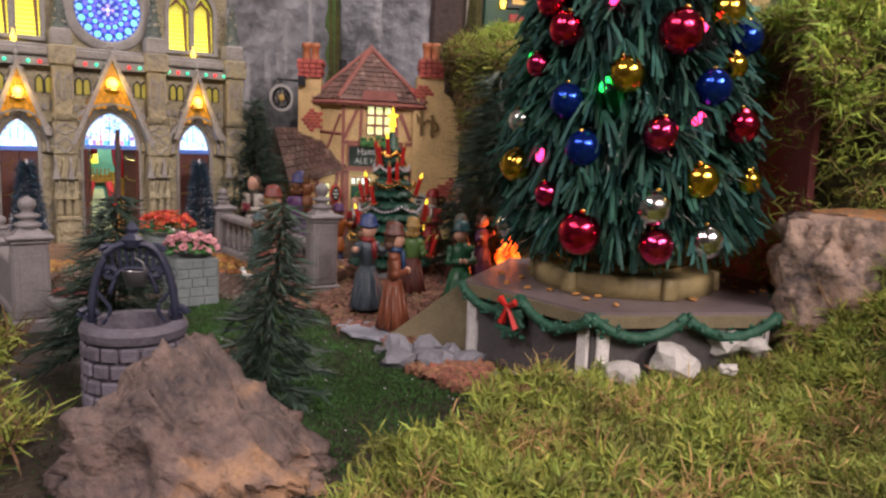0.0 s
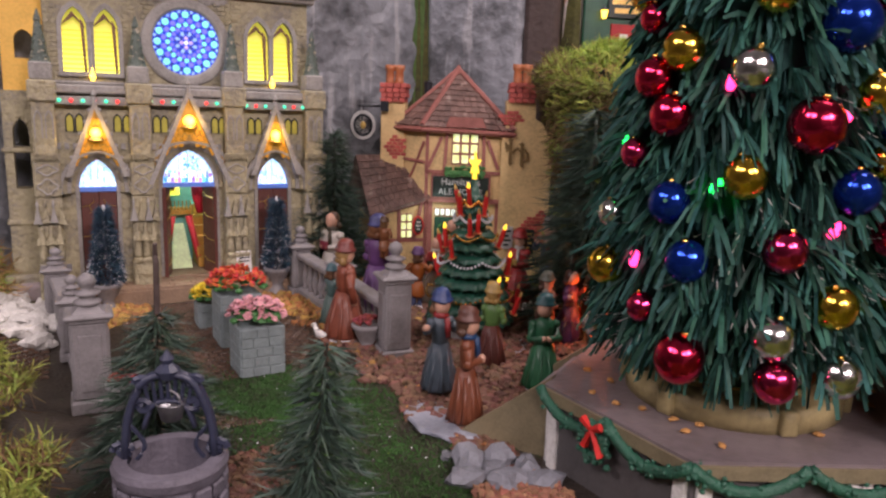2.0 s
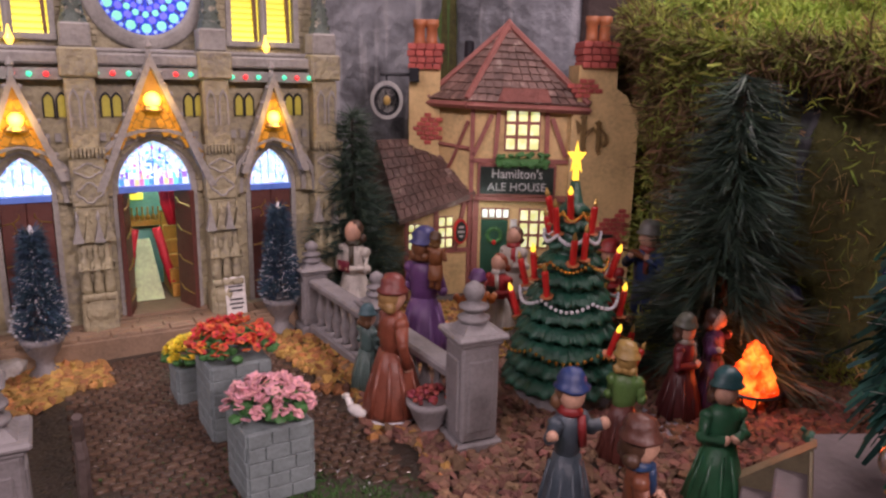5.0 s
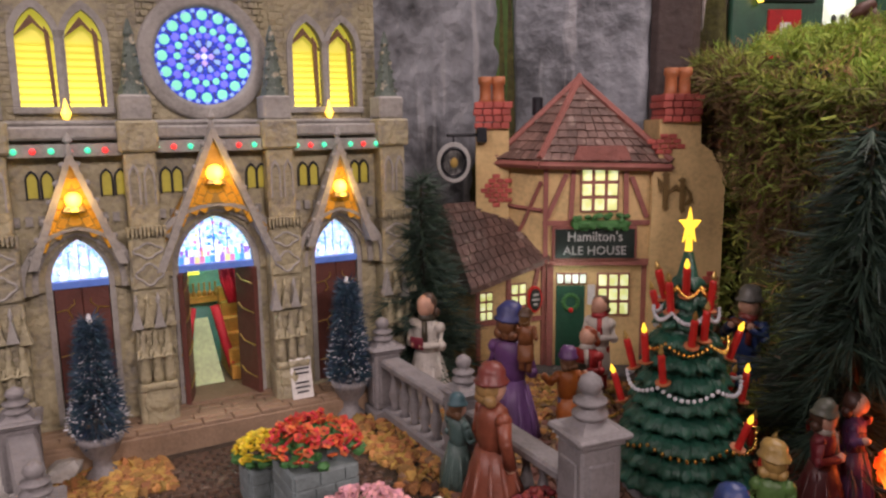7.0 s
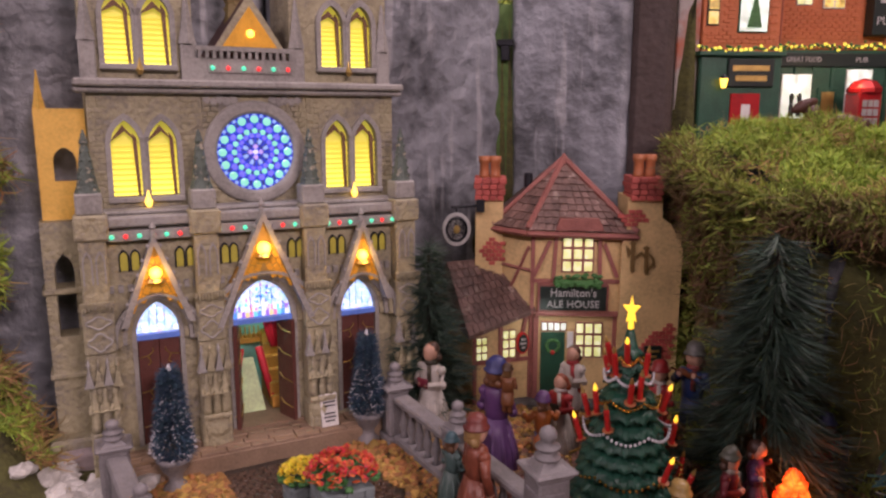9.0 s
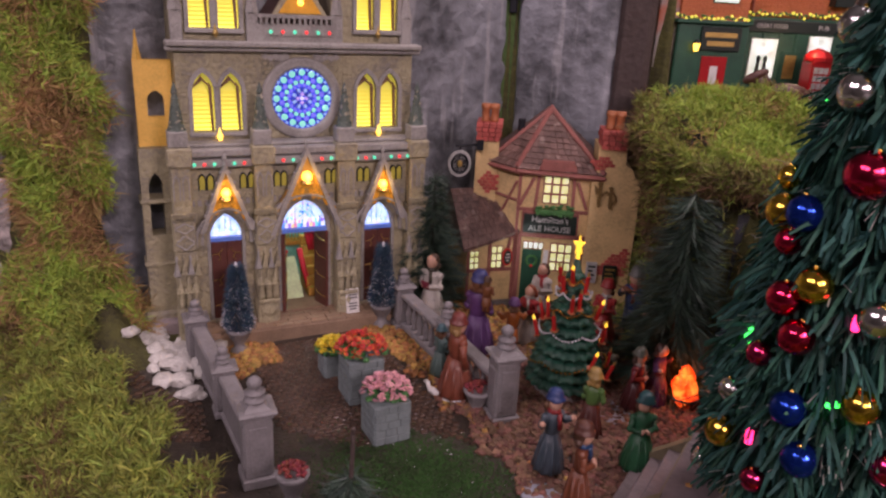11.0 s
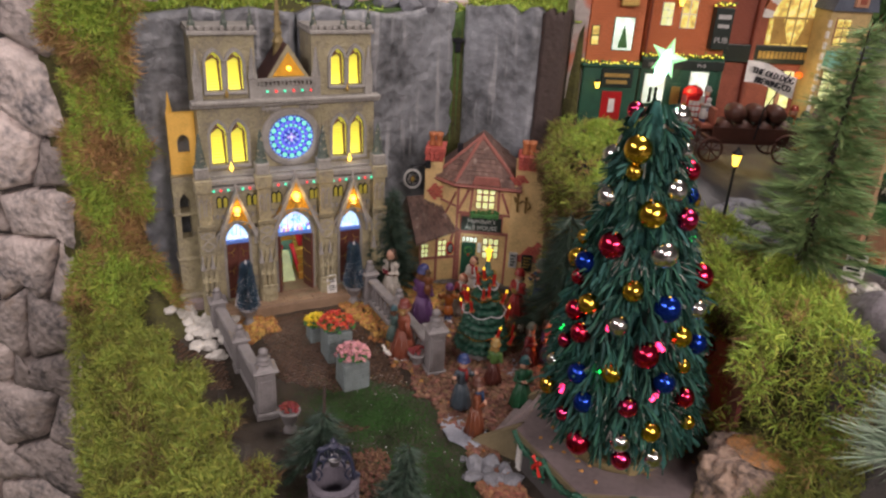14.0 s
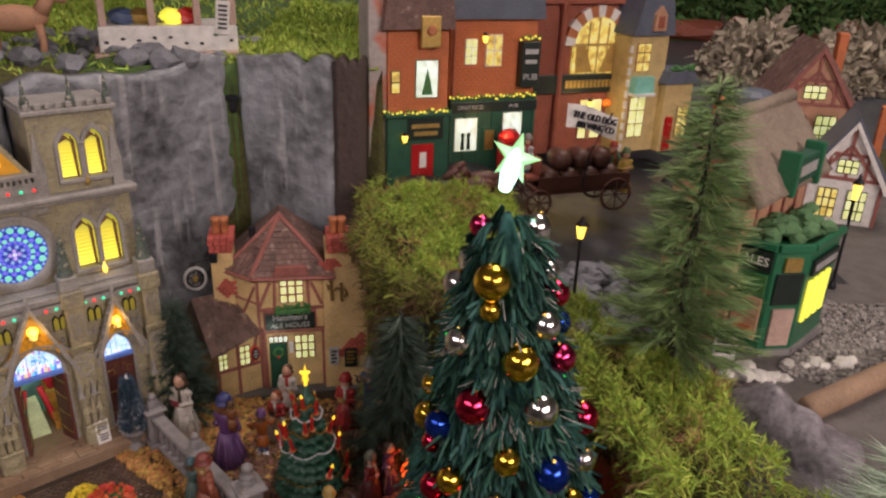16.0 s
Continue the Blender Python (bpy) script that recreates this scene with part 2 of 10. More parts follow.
LED_P = mat("lit_pink_fibre", (1.0, 0.1, 0.3), 0.3, bump=0, emit=4.5, ecolor=(1.0, 0.03, 0.16))
LED_GREEN = mat("lit_green_fibre", (0.1, 1.0, 0.2), 0.3, bump=0, emit=4.0, ecolor=(0.02, 1.0, 0.12))
STAR = mat("lit_star_plastic", (0.55, 0.95, 0.7), 0.25, bump=0, emit=0.7, ecolor=(0.40, 1.0, 0.25))
STAR_CORE = mat("lit_star_core", (0.8, 1.0, 0.9), 0.25, bump=0, emit=4.0, ecolor=(0.55, 1.0, 0.85))
MAROON = mat("maroon_board", (0.22, 0.060, 0.060), 0.6, scale=20, bump=0.4)
FIRE = mat("glowing_ember", (1.0, 0.25, 0.03), 0.4, var=0.5, scale=120, bump=0.6, emit=1.5, ecolor=(1.0, 0.13, 0.01))
IRON = mat("black_iron", (0.02, 0.022, 0.028), 0.45, metal=0.4, scale=90)
WELLBLUE = mat("blue_black_iron", (0.032, 0.038, 0.07), 0.42, scale=90, bump=0.2)
WELLGREY = mat("violet_grey_stone", (0.135, 0.125, 0.155), 0.65, scale=90, bump=0.5)
PLASTER = mat("cream_plaster", (0.64, 0.46, 0.215), 0.7, scale=50, bump=0.35)
TIMBER = mat("red_brown_timber", (0.29, 0.105, 0.085), 0.6, scale=110, bump=0.5)
TILE = mat("brown_roof_shingle", (0.15, 0.088, 0.072), 0.6, var=0.4, scale=60, bump=0.6, wear=((0.27, 0.20, 0.17), 120, 0.60))
REDBRICK = mat("pink_red_brick", (0.46, 0.095, 0.075), 0.6, scale=110, bump=0.5)
TERRA = mat("terracotta", (0.42, 0.15, 0.06), 0.5, scale=90)
PANE_LIT = mat("lit_cream_pane", (0.8, 0.8, 0.4), 0.4, bump=0, emit=0.75, ecolor=(0.78, 0.90, 0.36))
PANE_BLUE = mat("pale_lit_pane", (0.8, 0.85, 0.9), 0.4, bump=0, emit=0.85, ecolor=(0.72, 0.95, 0.80))
GREENPAINT = mat("dark_green_paint", (0.018, 0.085, 0.05), 0.45, scale=90, bump=0.3)
BLACKPAINT = mat("black_green_sign", (0.012, 0.022, 0.018), 0.4, scale=90, bump=0.1)
SIGNGREY = mat("pale_grey_disc", (0.44, 0.44, 0.43), 0.6, scale=150)
LEAFGREEN = mat("leaf_green_resin", (0.05, 0.17, 0.045), 0.5, scale=150, bump=0.6, bscale=500)
STREE = mat("resin_tree_green", (0.016, 0.080, 0.052), 0.35, var=0.35, scale=120, bump=0.6, bscale=500)
CANDLE = mat("red_candle", (0.55, 0.025, 0.02), 0.4, scale=90, bump=0.1)
FLAME = mat("lit_yellow_flame", (1.0, 0.8, 0.1), 0.4, bump=0, emit=1.8, ecolor=(1.0, 0.6, 0.03))
POTBLUE = mat("blue_grey_planter", (0.20, 0.245, 0.25), 0.6, scale=90, bump=0.5)
FL_RED = mat("orange_red_petals", (0.50, 0.060, 0.022), 0.6, bump=0.2, island=0.35)
FL_YEL = mat("yellow_petals", (0.72, 0.55, 0.03), 0.6, bump=0.2, island=0.3)
FL_PINK = mat("pink_petals", (0.58, 0.28, 0.31), 0.6, bump=0.2, island=0.3)
FL_DARK = mat("dark_red_petals", (0.20, 0.025, 0.025), 0.6, bump=0.2, island=0.3)
INT_TEAL = mat("turquoise_interior", (0.22, 0.55, 0.46), 0.6, bump=0.1, scale=90)
INT_RED = mat("red_curtain", (0.55, 0.02, 0.035), 0.6, scale=120, bump=0.3)
INT_GOLD = mat("gold_pews", (0.55, 0.28, 0.05), 0.5, scale=120)
INT_CLOTH = mat("pale_green_aisle", (0.62, 0.74, 0.42), 0.7, bump=0.1)
BRICK_O = mat("orange_brick", (0.52, 0.155, 0.055), 0.65, scale=60, bump=0.5, bscale=250)
BRICK_D = mat("dark_red_brick", (0.29, 0.085, 0.052), 0.65, scale=60, bump=0.5, bscale=250)
PAINTGREY = mat("flaked_grey_paint", (0.42, 0.38, 0.36), 0.7, scale=25, bump=0.4, wear=((0.50, 0.13, 0.06), 14, 0.52))
YELLOWWALL = mat("yellow_cream_wall", (0.55, 0.42, 0.19), 0.6, scale=60)
BLUEROOF = mat("blue_grey_slate_roof", (0.10, 0.12, 0.16), 0.55, scale=50, bump=0.5)
THATCH = mat("grey_brown_thatch", (0.24, 0.195, 0.15), 0.8, scale=40, bump=0.8, bscale=260, depth=0.003)
PEACH = mat("peach_plaster", (0.47, 0.26, 0.16), 0.7, scale=60)
TRAMGREEN = mat("bottle_green_gloss", (0.02, 0.135, 0.065), 0.3, scale=60, bump=0.1)
LITYEL = mat("lit_lemon_pane", (0.95, 0.9, 0.2), 0.4, bump=0, emit=1.1, ecolor=(0.95, 0.88, 0.05))
TOWNLIT = mat("lit_town_pane", (0.55, 0.45, 0.15), 0.35, bump=0, emit=0.75)


def furnished(m, scale, low, mid, high):
    """Behind a pane, things of the room stand dark before its lit walls."""
    n, l = m.node_tree.nodes, m.node_tree.links
    tc, tex, ramp = n.new("ShaderNodeTexCoord"), n.new("ShaderNodeTexNoise"), n.new("ShaderNodeValToRGB")
    tex.inputs["Scale"].default_value, tex.inputs["Detail"].default_value = scale, 2
    l.new(tc.outputs["Object"], tex.inputs["Vector"])
    l.new(tex.outputs["Fac"], ramp.inputs["Fac"])
    el = ramp.color_ramp.elements
    el[0].position, el[0].color, el[1].position, el[1].color = 0.38, (*low, 1), 0.62, (*high, 1)
    el.new(0.50).color = (*mid, 1)
    l.new(ramp.outputs["Color"], n["Principled BSDF"].inputs["Emission Color"])


furnished(FIRE, 110, (0.45, 0.015, 0.0), (1.0, 0.09, 0.005), (1.0, 0.32, 0.03))
furnished(TOWNLIT, 85, (0.30, 0.17, 0.02), (0.85, 0.62, 0.10), (0.98, 0.86, 0.34))
furnished(PANE_LIT, 160, (0.42, 0.50, 0.12), (0.74, 0.86, 0.34), (0.90, 0.98, 0.58))
furnished(PANE_BLUE, 120, (0.30, 0.42, 0.22), (0.70, 0.92, 0.62), (0.85, 1.0, 0.90))
REDDOOR = mat("red_gloss_door", (0.42, 0.012, 0.014), 0.35, scale=60, bump=0.1)
LANTERN = mat("lit_lantern", (1.0, 0.75, 0.2), 0.4, bump=0, emit=4.0, ecolor=(1.0, 0.6, 0.06))
WATER = mat("dark_grey_water", (0.085, 0.095, 0.115), 0.30, scale=8, bump=0.3, bscale=12)
FARGREEN = mat("far_turf", (0.07, 0.13, 0.035), 0.9, var=0.5, scale=14, bump=0.7)
PINKBOARD = mat("pale_pink_board", (0.50, 0.36, 0.30), 0.6, scale=30)
HORSE = mat("brown_resin", (0.085, 0.032, 0.022), 0.5, scale=90)
SKIN = mat("painted_face", (0.52, 0.30, 0.21), 0.5, scale=150, bump=0.1)
ROOMWALL = mat("hall_wall", (0.36, 0.34, 0.32), 0.8, scale=2, bump=0.1)
ROOMCEIL = mat("hall_ceiling", (0.5, 0.5, 0.5), 0.8, scale=2, bump=0.1)
PAINTS = {}


def per_piece(m, low, high):
    """Lets each loose stone, tile or brick differ a little in tone."""
    n, l = m.node_tree.nodes, m.node_tree.links
    b = n["Principled BSDF"]
    source = b.inputs["Base Color"].links[0].from_socket
    info, val, hsv = n.new("ShaderNodeObjectInfo"), n.new("ShaderNodeMapRange"), n.new("ShaderNodeHueSaturation")
    val.inputs["To Min"].default_value, val.inputs["To Max"].default_value = low, high
    l.new(info.outputs["Random"], val.inputs["Value"])
    l.new(val.outputs["Result"], hsv.inputs["Value"])
    l.new(source, hsv.inputs["Color"])
    l.new(hsv.outputs["Color"], b.inputs["Base Color"])


for m, low, high in ((STONE, 0.5, 1.3), (TILE, 0.75, 1.3), (COBBLE, 0.7, 1.35), (REDBRICK, 0.8, 1.2), (WHITE_STONE, 0.8, 1.1), (GREY_STONE, 0.8, 1.2), (WELLGREY, 0.8, 1.2)):
    per_piece(m, low, high)


def paint(r, g, b):
    """Painted resin of one colour, as on the figurines."""
    key = (round(r, 3), round(g, 3), round(b, 3))
    if key not in PAINTS:
        PAINTS[key] = mat("painted_resin", tuple(c * 0.72 for c in key), 0.42, var=0.22, scale=130, bump=0.25, bscale=500)
    return PAINTS[key]


# ---- building helpers ----
def put(bm, name, materials, parent=None, label="", smooth=False, m=None):
    """Links a bmesh as one mesh object, under a parent if one is given."""
    me = bpy.data.meshes.new(name)
    bmesh.ops.recalc_face_normals(bm, faces=bm.faces)
    bm.to_mesh(me)
    bm.free()
    for x in materials if isinstance(materials, (list, tuple)) else [materials]:
        me.materials.append(x)
    if smooth:
        me.polygons.foreach_set("use_smooth", [True] * len(me.polygons))
    ob = new(name, me)
    if m is not None:
        ob.matrix_basis = m
    if parent:
        ob.parent = parent
    if label:
        ob["label"] = label
    return ob


def part(name, bm, material, parent, label="", smooth=False):
    return put(bm, name, material, parent, label, smooth)


def thing(name, m, label, category, group="", kind=""):
    ob = new(name)
    ob.empty_display_size = 0.01
    ob.matrix_basis = m
    return tagged(ob, label, category, group, kind)


def sheet(name, verts, faces, materials, parent=None, index=None, smooth=False, label=""):
    """One mesh from numpy arrays: verts n x 3, faces n x 3 or n x 4."""
    me = bpy.data.meshes.new(name)
    v, f = np.asarray(verts, np.float32), np.asarray(faces, np.int32)
    k = f.shape[1]
    me.vertices.add(len(v))
    me.vertices.foreach_set("co", v.ravel())
    me.loops.add(f.size)
    me.loops.foreach_set("vertex_index", f.ravel())
    me.polygons.add(len(f))
    me.polygons.foreach_set("loop_start", np.arange(0, f.size, k, dtype=np.int32))
    for x in materials if isinstance(materials, (list, tuple)) else [materials]:
        me.materials.append(x)
    if index is not None:
        me.polygons.foreach_set("material_index", np.asarray(index, np.int32))
    me.polygons.foreach_set("use_smooth", [smooth] * len(f))
    me.update(calc_edges=True)
    me.validate()
    ob = new(name, me)
    if parent:
        ob.parent = parent
    if label:
        ob["label"] = label
    return ob


def mi(bm, before, index):
    bm.faces.ensure_lookup_table()
    for f in bm.faces[before:]:
        f.material_index = index


def box(bm, x0, x1, y0, y1, z0, z1, i=0, m=None, bevel=0.0):
    """A box, its edges chamfered if bevel is given."""
    n = len(bm.faces)
    lo, hi = (x0, y0, z0), (x1, y1, z1)
    c = min(bevel, 0.45 * min(abs(h - l) for l, h in zip(lo, hi)))
    if not c:
        vs = [bm.verts.new(m @ Vector(p) if m is not None else p) for p in [(x, y, z) for x in (x0, x1) for y in (y0, y1) for z in (z0, z1)]]
        for q in ((0, 1, 3, 2), (4, 6, 7, 5), (0, 4, 5, 1), (2, 3, 7, 6), (0, 2, 6, 4), (1, 5, 7, 3)):
            bm.faces.new([vs[k] for k in q])
        mi(bm, n, i)
        return bm
    v = {}
    for k in range(8):
        s = (k >> 2 & 1, k >> 1 & 1, k & 1)
        for ax in range(3):
            p = [(hi[d] if s[d] else lo[d]) + (0 if d == ax else (-c if s[d] else c)) for d in range(3)]
            v[s, ax] = bm.verts.new(m @ Vector(p) if m is not None else p)
    for ax in range(3):
        u, w = (ax + 1) % 3, (ax + 2) % 3
        for e in (0, 1):
            def key(a, b):
                s = [0, 0, 0]
                s[ax], s[u], s[w] = e, a, b
                return tuple(s)
            bm.faces.new([v[key(a, b), ax] for a, b in ((0, 0), (1, 0), (1, 1), (0, 1))])
        for a in (0, 1):
            for b in (0, 1):
                def edge(e):
                    s = [0, 0, 0]
                    s[ax], s[u], s[w] = e, a, b
                    return tuple(s)
                bm.faces.new((v[edge(0), u], v[edge(1), u], v[edge(1), w], v[edge(0), w]))
    for k in range(8):
        s = (k >> 2 & 1, k >> 1 & 1, k & 1)
        bm.faces.new((v[s, 0], v[s, 1], v[s, 2]))
    mi(bm, n, i)
    return bm


def lathe(bm, profile, x=0.0, y=0.0, seg=12, i=0, m=None, squash=(1, 1)):
    """Turns a profile of (radius, height) round the vertical through x, y."""
    n = len(bm.faces)
    rings = []
    for r, z in profile:
        ring = []
        for k in range(seg):
            a = 2 * math.pi * k / seg
            p = Vector((x + r * squash[0] * math.cos(a), y + r * squash[1] * math.sin(a), z))
            ring.append(bm.verts.new(m @ p if m is not None else p))
        rings.append(ring)
    for a, b in zip(rings, rings[1:]):
        for k in range(seg):
            bm.faces.new((a[k], a[(k + 1) % seg], b[(k + 1) % seg], b[k]))
    if profile[0][0] > 1e-5:
        bm.faces.new(rings[0][::-1])
    if profile[-1][0] > 1e-5:
        bm.faces.new(rings[-1])
    mi(bm, n, i)
    return bm


def ball(bm, c, r, i=0, seg=10, rings=6, m=None, stretch=1.0):
    prof = [(max(1e-4, r * math.sin(math.pi * k / rings)), c[2] - r * stretch * math.cos(math.pi * k / rings)) for k in range(rings + 1)]
    return lathe(bm, prof, c[0], c[1], seg, i, m)


def prism(bm, pts, y0, y1, i=0, m=None):
    """Extrudes an outline given as (x, z) from y0 to y1."""
    n = len(bm.faces)
    a = [Vector((x, y0, z)) for x, z in pts]
    b = [Vector((x, y1, z)) for x, z in pts]
    if m is not None:
        a, b = [m @ p for p in a], [m @ p for p in b]
    a, b = [bm.verts.new(p) for p in a], [bm.verts.new(p) for p in b]
    bm.faces.new(a)
    bm.faces.new(b[::-1])
    for k in range(len(pts)):
        j = (k + 1) % len(pts)
        bm.faces.new((a[k], b[k], b[j], a[j]))
    mi(bm, n, i)
    return bm


def tube(bm, pts, r, seg=6, i=0, r1=None):
    """A round bar along points, tapering to r1."""
    n = len(bm.faces)
    pts = [Vector(p) for p in pts]
    rings = []
    for k, p in enumerate(pts):
        d = (pts[min(k + 1, len(pts) - 1)] - pts[max(k - 1, 0)]).normalized()
        s = d.cross(Vector((0, 0, 1)) if abs(d.z) < 0.9 else Vector((1, 0, 0))).normalized()
        u = s.cross(d)
        rr = r if r1 is None else r + (r1 - r) * k / (len(pts) - 1)
        rings.append([bm.verts.new(p + rr * (s * math.cos(2 * math.pi * j / seg) + u * math.sin(2 * math.pi * j / seg))) for j in range(seg)])
    for a, b in zip(rings, rings[1:]):
        for j in range(seg):
            bm.faces.new((a[j], a[(j + 1) % seg], b[(j + 1) % seg], b[j]))
    bm.faces.new(rings[0][::-1])
    bm.faces.new(rings[-1])
    mi(bm, n, i)
    return bm


def pointed(cx, half, z0, z1, steps=7):
    """A pointed arch from its left springing over the apex to the right, as (x, z)."""
    h = z1 - z0
    k = (h * h - half * half) / (2 * half)
    top = math.atan2(h, k)
    right = [(cx - k + (half + k) * math.cos(top * s / steps), z0 + (half + k) * math.sin(top * s / steps)) for s in range(steps + 1)]
    return [(2 * cx - x, z) for x, z in right] + right[-2::-1]


def ring_arch(bm, cx, half_in, top_in, half_out, top_out, spring, y0, y1, foot=None, i=0):
    """A pointed archivolt between an inner and an outer arch, with legs down to foot."""
    a, b = pointed(cx, half_in, spring, top_in), pointed(cx, half_out, spring, top_out)
    if foot is not None:
        a, b = [(a[0][0], foot)] + a + [(a[-1][0], foot)], [(b[0][0], foot)] + b + [(b[-1][0], foot)]
    n = len(bm.faces)
    rows = [[bm.verts.new((p[0], y, p[1])) for p, y in ((a[k], y0), (b[k], y0), (b[k], y1), (a[k], y1))] for k in range(len(a))]
    for p, q in zip(rows, rows[1:]):
        for c in range(4):
            bm.faces.new((p[c], p[(c + 1) % 4], q[(c + 1) % 4], q[c]))
    bm.faces.new(rows[0])
    bm.faces.new(rows[-1][::-1])
    bm.faces.ensure_lookup_table()
    for f in bm.faces[n:]:
        f.material_index = i


def arch_wall(bm, x0, x1, z0, z1, holes, y0, y1, i=0):
    """A wall from x0 to x1 with pointed openings (centre, half width, sill, spring, apex), butted piece by piece."""
    edge = x0
    for cx, half, sill, spring, apex in holes:
        if cx - half > edge + 1e-6:
            box(bm, edge, cx - half, y0, y1, z0, z1, i)
        if sill > z0 + 1e-6:
            box(bm, cx - half, cx + half, y0, y1, z0, sill, i)
        arc = pointed(cx, half, spring, apex)
        mid = len(arc) // 2
        for k in range(len(arc) - 1):
            (xa, za), (xb, zb) = arc[k], arc[k + 1]
            prism(bm, [(xa, za), (xb, zb), (xb, z1), (xa, z1)], y0, y1, i)
        edge = cx + half
    if edge < x1 - 1e-6:
        box(bm, edge, x1, y0, y1, z0, z1, i)
    return bm


def rock(bm, c, size, seed, i=0, cuts=2, rough=0.35):
    """A rough stone: a faceted lump pushed in and out."""
    f0 = len(bm.faces)
    made = bmesh.ops.create_icosphere(bm, subdivisions=cuts, radius=1.0)["verts"]
    off = Vector((seed * 7.3, seed * 3.1, seed * 1.7))
    rot = Euler((seed * 1.3, seed * 2.1, seed * 0.7)).to_matrix()
    for v in made:
        p = v.co.copy()
        k = 1 + rough * noise.noise(p * 1.3 + off) + 0.4 * rough * noise.noise(p * 3.1 + off)
        q = rot @ (p * k)
        v.co = Vector((c[0] + q.x * size[0], c[1] + q.y * size[1], c[2] + q.z * size[2]))
    mi(bm, f0, i)
    return bm


def text(body, size, material, m, parent, name="lettering", depth=0.0004, width=None):
    """Raised lettering, as one mesh. m places its middle, facing local -y."""
    cu = bpy.data.curves.new(name, "FONT")
    cu.body, cu.size, cu.extrude, cu.align_x, cu.align_y = body, size, depth, "CENTER", "CENTER"
    cu.resolution_u = 2
    tmp = new("tmp", cu)
    me = bpy.data.meshes.new_from_object(tmp.evaluated_get(bpy.context.evaluated_depsgraph_get()))
    bpy.data.objects.remove(tmp)
    if width:
        xs = [v.co.x for v in me.vertices]
        s = width / max(1e-6, max(xs) - min(xs))
        for v in me.vertices:
            v.co.x *= s
    me.transform(m @ Matrix.Rotation(radians(90), 4, "X"))
    me.name = name
    me.materials.append(material)
    ob = new(name, me)
    ob.parent = parent
    return ob




# ---- the ground: one sheet from the garden up to the ledges ----
def smooth(a, b, v):
    t = np.clip((v - a) / (b - a), 0, 1)
    return t * t * (3 - 2 * t)


def wavy(x, y, s, k=0.0):
    return (np.sin(x * s + k) * np.cos(y * s * 1.13 + k * 2) + 0.5 * np.sin(x * s * 2.3 + 1.7 + k) * np.sin(y * s * 2.1 + 0.6)) / 1.5


CX, CY, CA = -0.2755, 0.5565, 40.6  # the church's middle and turn
CU, CV = Vector((math.cos(radians(CA)), math.sin(radians(CA)))), Vector((-math.sin(radians(CA)), math.cos(radians(CA))))


def church_xy(x, y):
    return (x - CX) * CU.x + (y - CY) * CU.y, (x - CX) * CV.x + (y - CY) * CV.y


LEDGE_Z = 0.205
HX, HY, HR, HZ = 0.1375, 0.3755, 0.094, 0.063  # the platform's middle, size and deck


def ledge_edge(y):
    """x at which the mossy ledge begins, for each y."""
    return np.interp(y, [0.30, 0.36, 0.40, 0.48, 0.535, 0.575, 0.605, 0.66, 0.78, 0.9], [0.262, 0.246, 0.240, 0.224, 0.205, 0.165, 0.082, 0.040, 0.022, 0.02])


def height(x, y):
    x, y = np.asarray(x, float), np.asarray(y, float)
    z = 0.020 + 0.009 * smooth(0.36, 0.50, y) + 0.0012 * wavy(x, y, 60)
    # mossy hill beside the church yard
    across = -(x + 0.21) * 0.64 - (y - 0.315) * 0.77
    left = smooth(-0.01, 0.03, across) * smooth(-0.08, -0.16, x)
    z = z + left * (0.012 - 0.42 * np.clip(across - 0.03, 0, 0.3) + 0.010 * wavy(x, y, 30) + 0.03 * smooth(0.40, 0.48, y))
    # low moss in front, rising to the ledge
    front = smooth(0.295, 0.245, y - 0.38 * np.clip(x - 0.10, 0, 1)) * smooth(0.02, 0.09, x)
    z = z + front * (0.009 + 0.006 * wavy(x, y, 45, 1.0))
    z = z + smooth(0.185, 0.37, x) * smooth(0.45, 0.33, y) * 0.16
    # the ledge with its cliff
    e = ledge_edge(y) + 0.012 * wavy(x * 0, y, 70, 2.0)
    up = smooth(-0.012, 0.014, x - e) * smooth(0.32, 0.345, y)
    top = LEDGE_Z + 0.045 * smooth(0.6, 0.76, y) * smooth(0.28, 0.12, x) - 0.006 * smooth(0.3, 0.5, x) + 0.004 * wavy(x, y, 40)
    z = np.where(y > 0.32, z * (1 - up) + top * up, z)
    # behind the slate panels and far off
    a, b = church_xy(x, y)
    back = np.where(x < -0.13, smooth(0.128, 0.138, b) * (x > -0.62) * (y > 0.5), smooth(0.845, 0.855, y + 0.2 * (x + 0.13))) * smooth(0.03, 0.02, x)
    z = z * (1 - back) + back * (0.383 + 0.006 * wavy(x, y, 30) + 0.03 * smooth(0.9, 1.4, y))
    far = smooth(1.25, 1.35, y) * smooth(0.02, 0.05, x)
    z = z * (1 - far) + far * (0.17 + 0.30 * smooth(3.0, 4.6, y) + 0.03 * smooth(3.0, 3.3, y) * wavy(x, y, 5))
    # the bank ends before the stone wall
    drop = smooth(0.0, -0.03, x - (0.070 - (y + 0.19) * 0.93)) * (y < 0.6)
    return z * (1 - drop) - 0.6 * drop


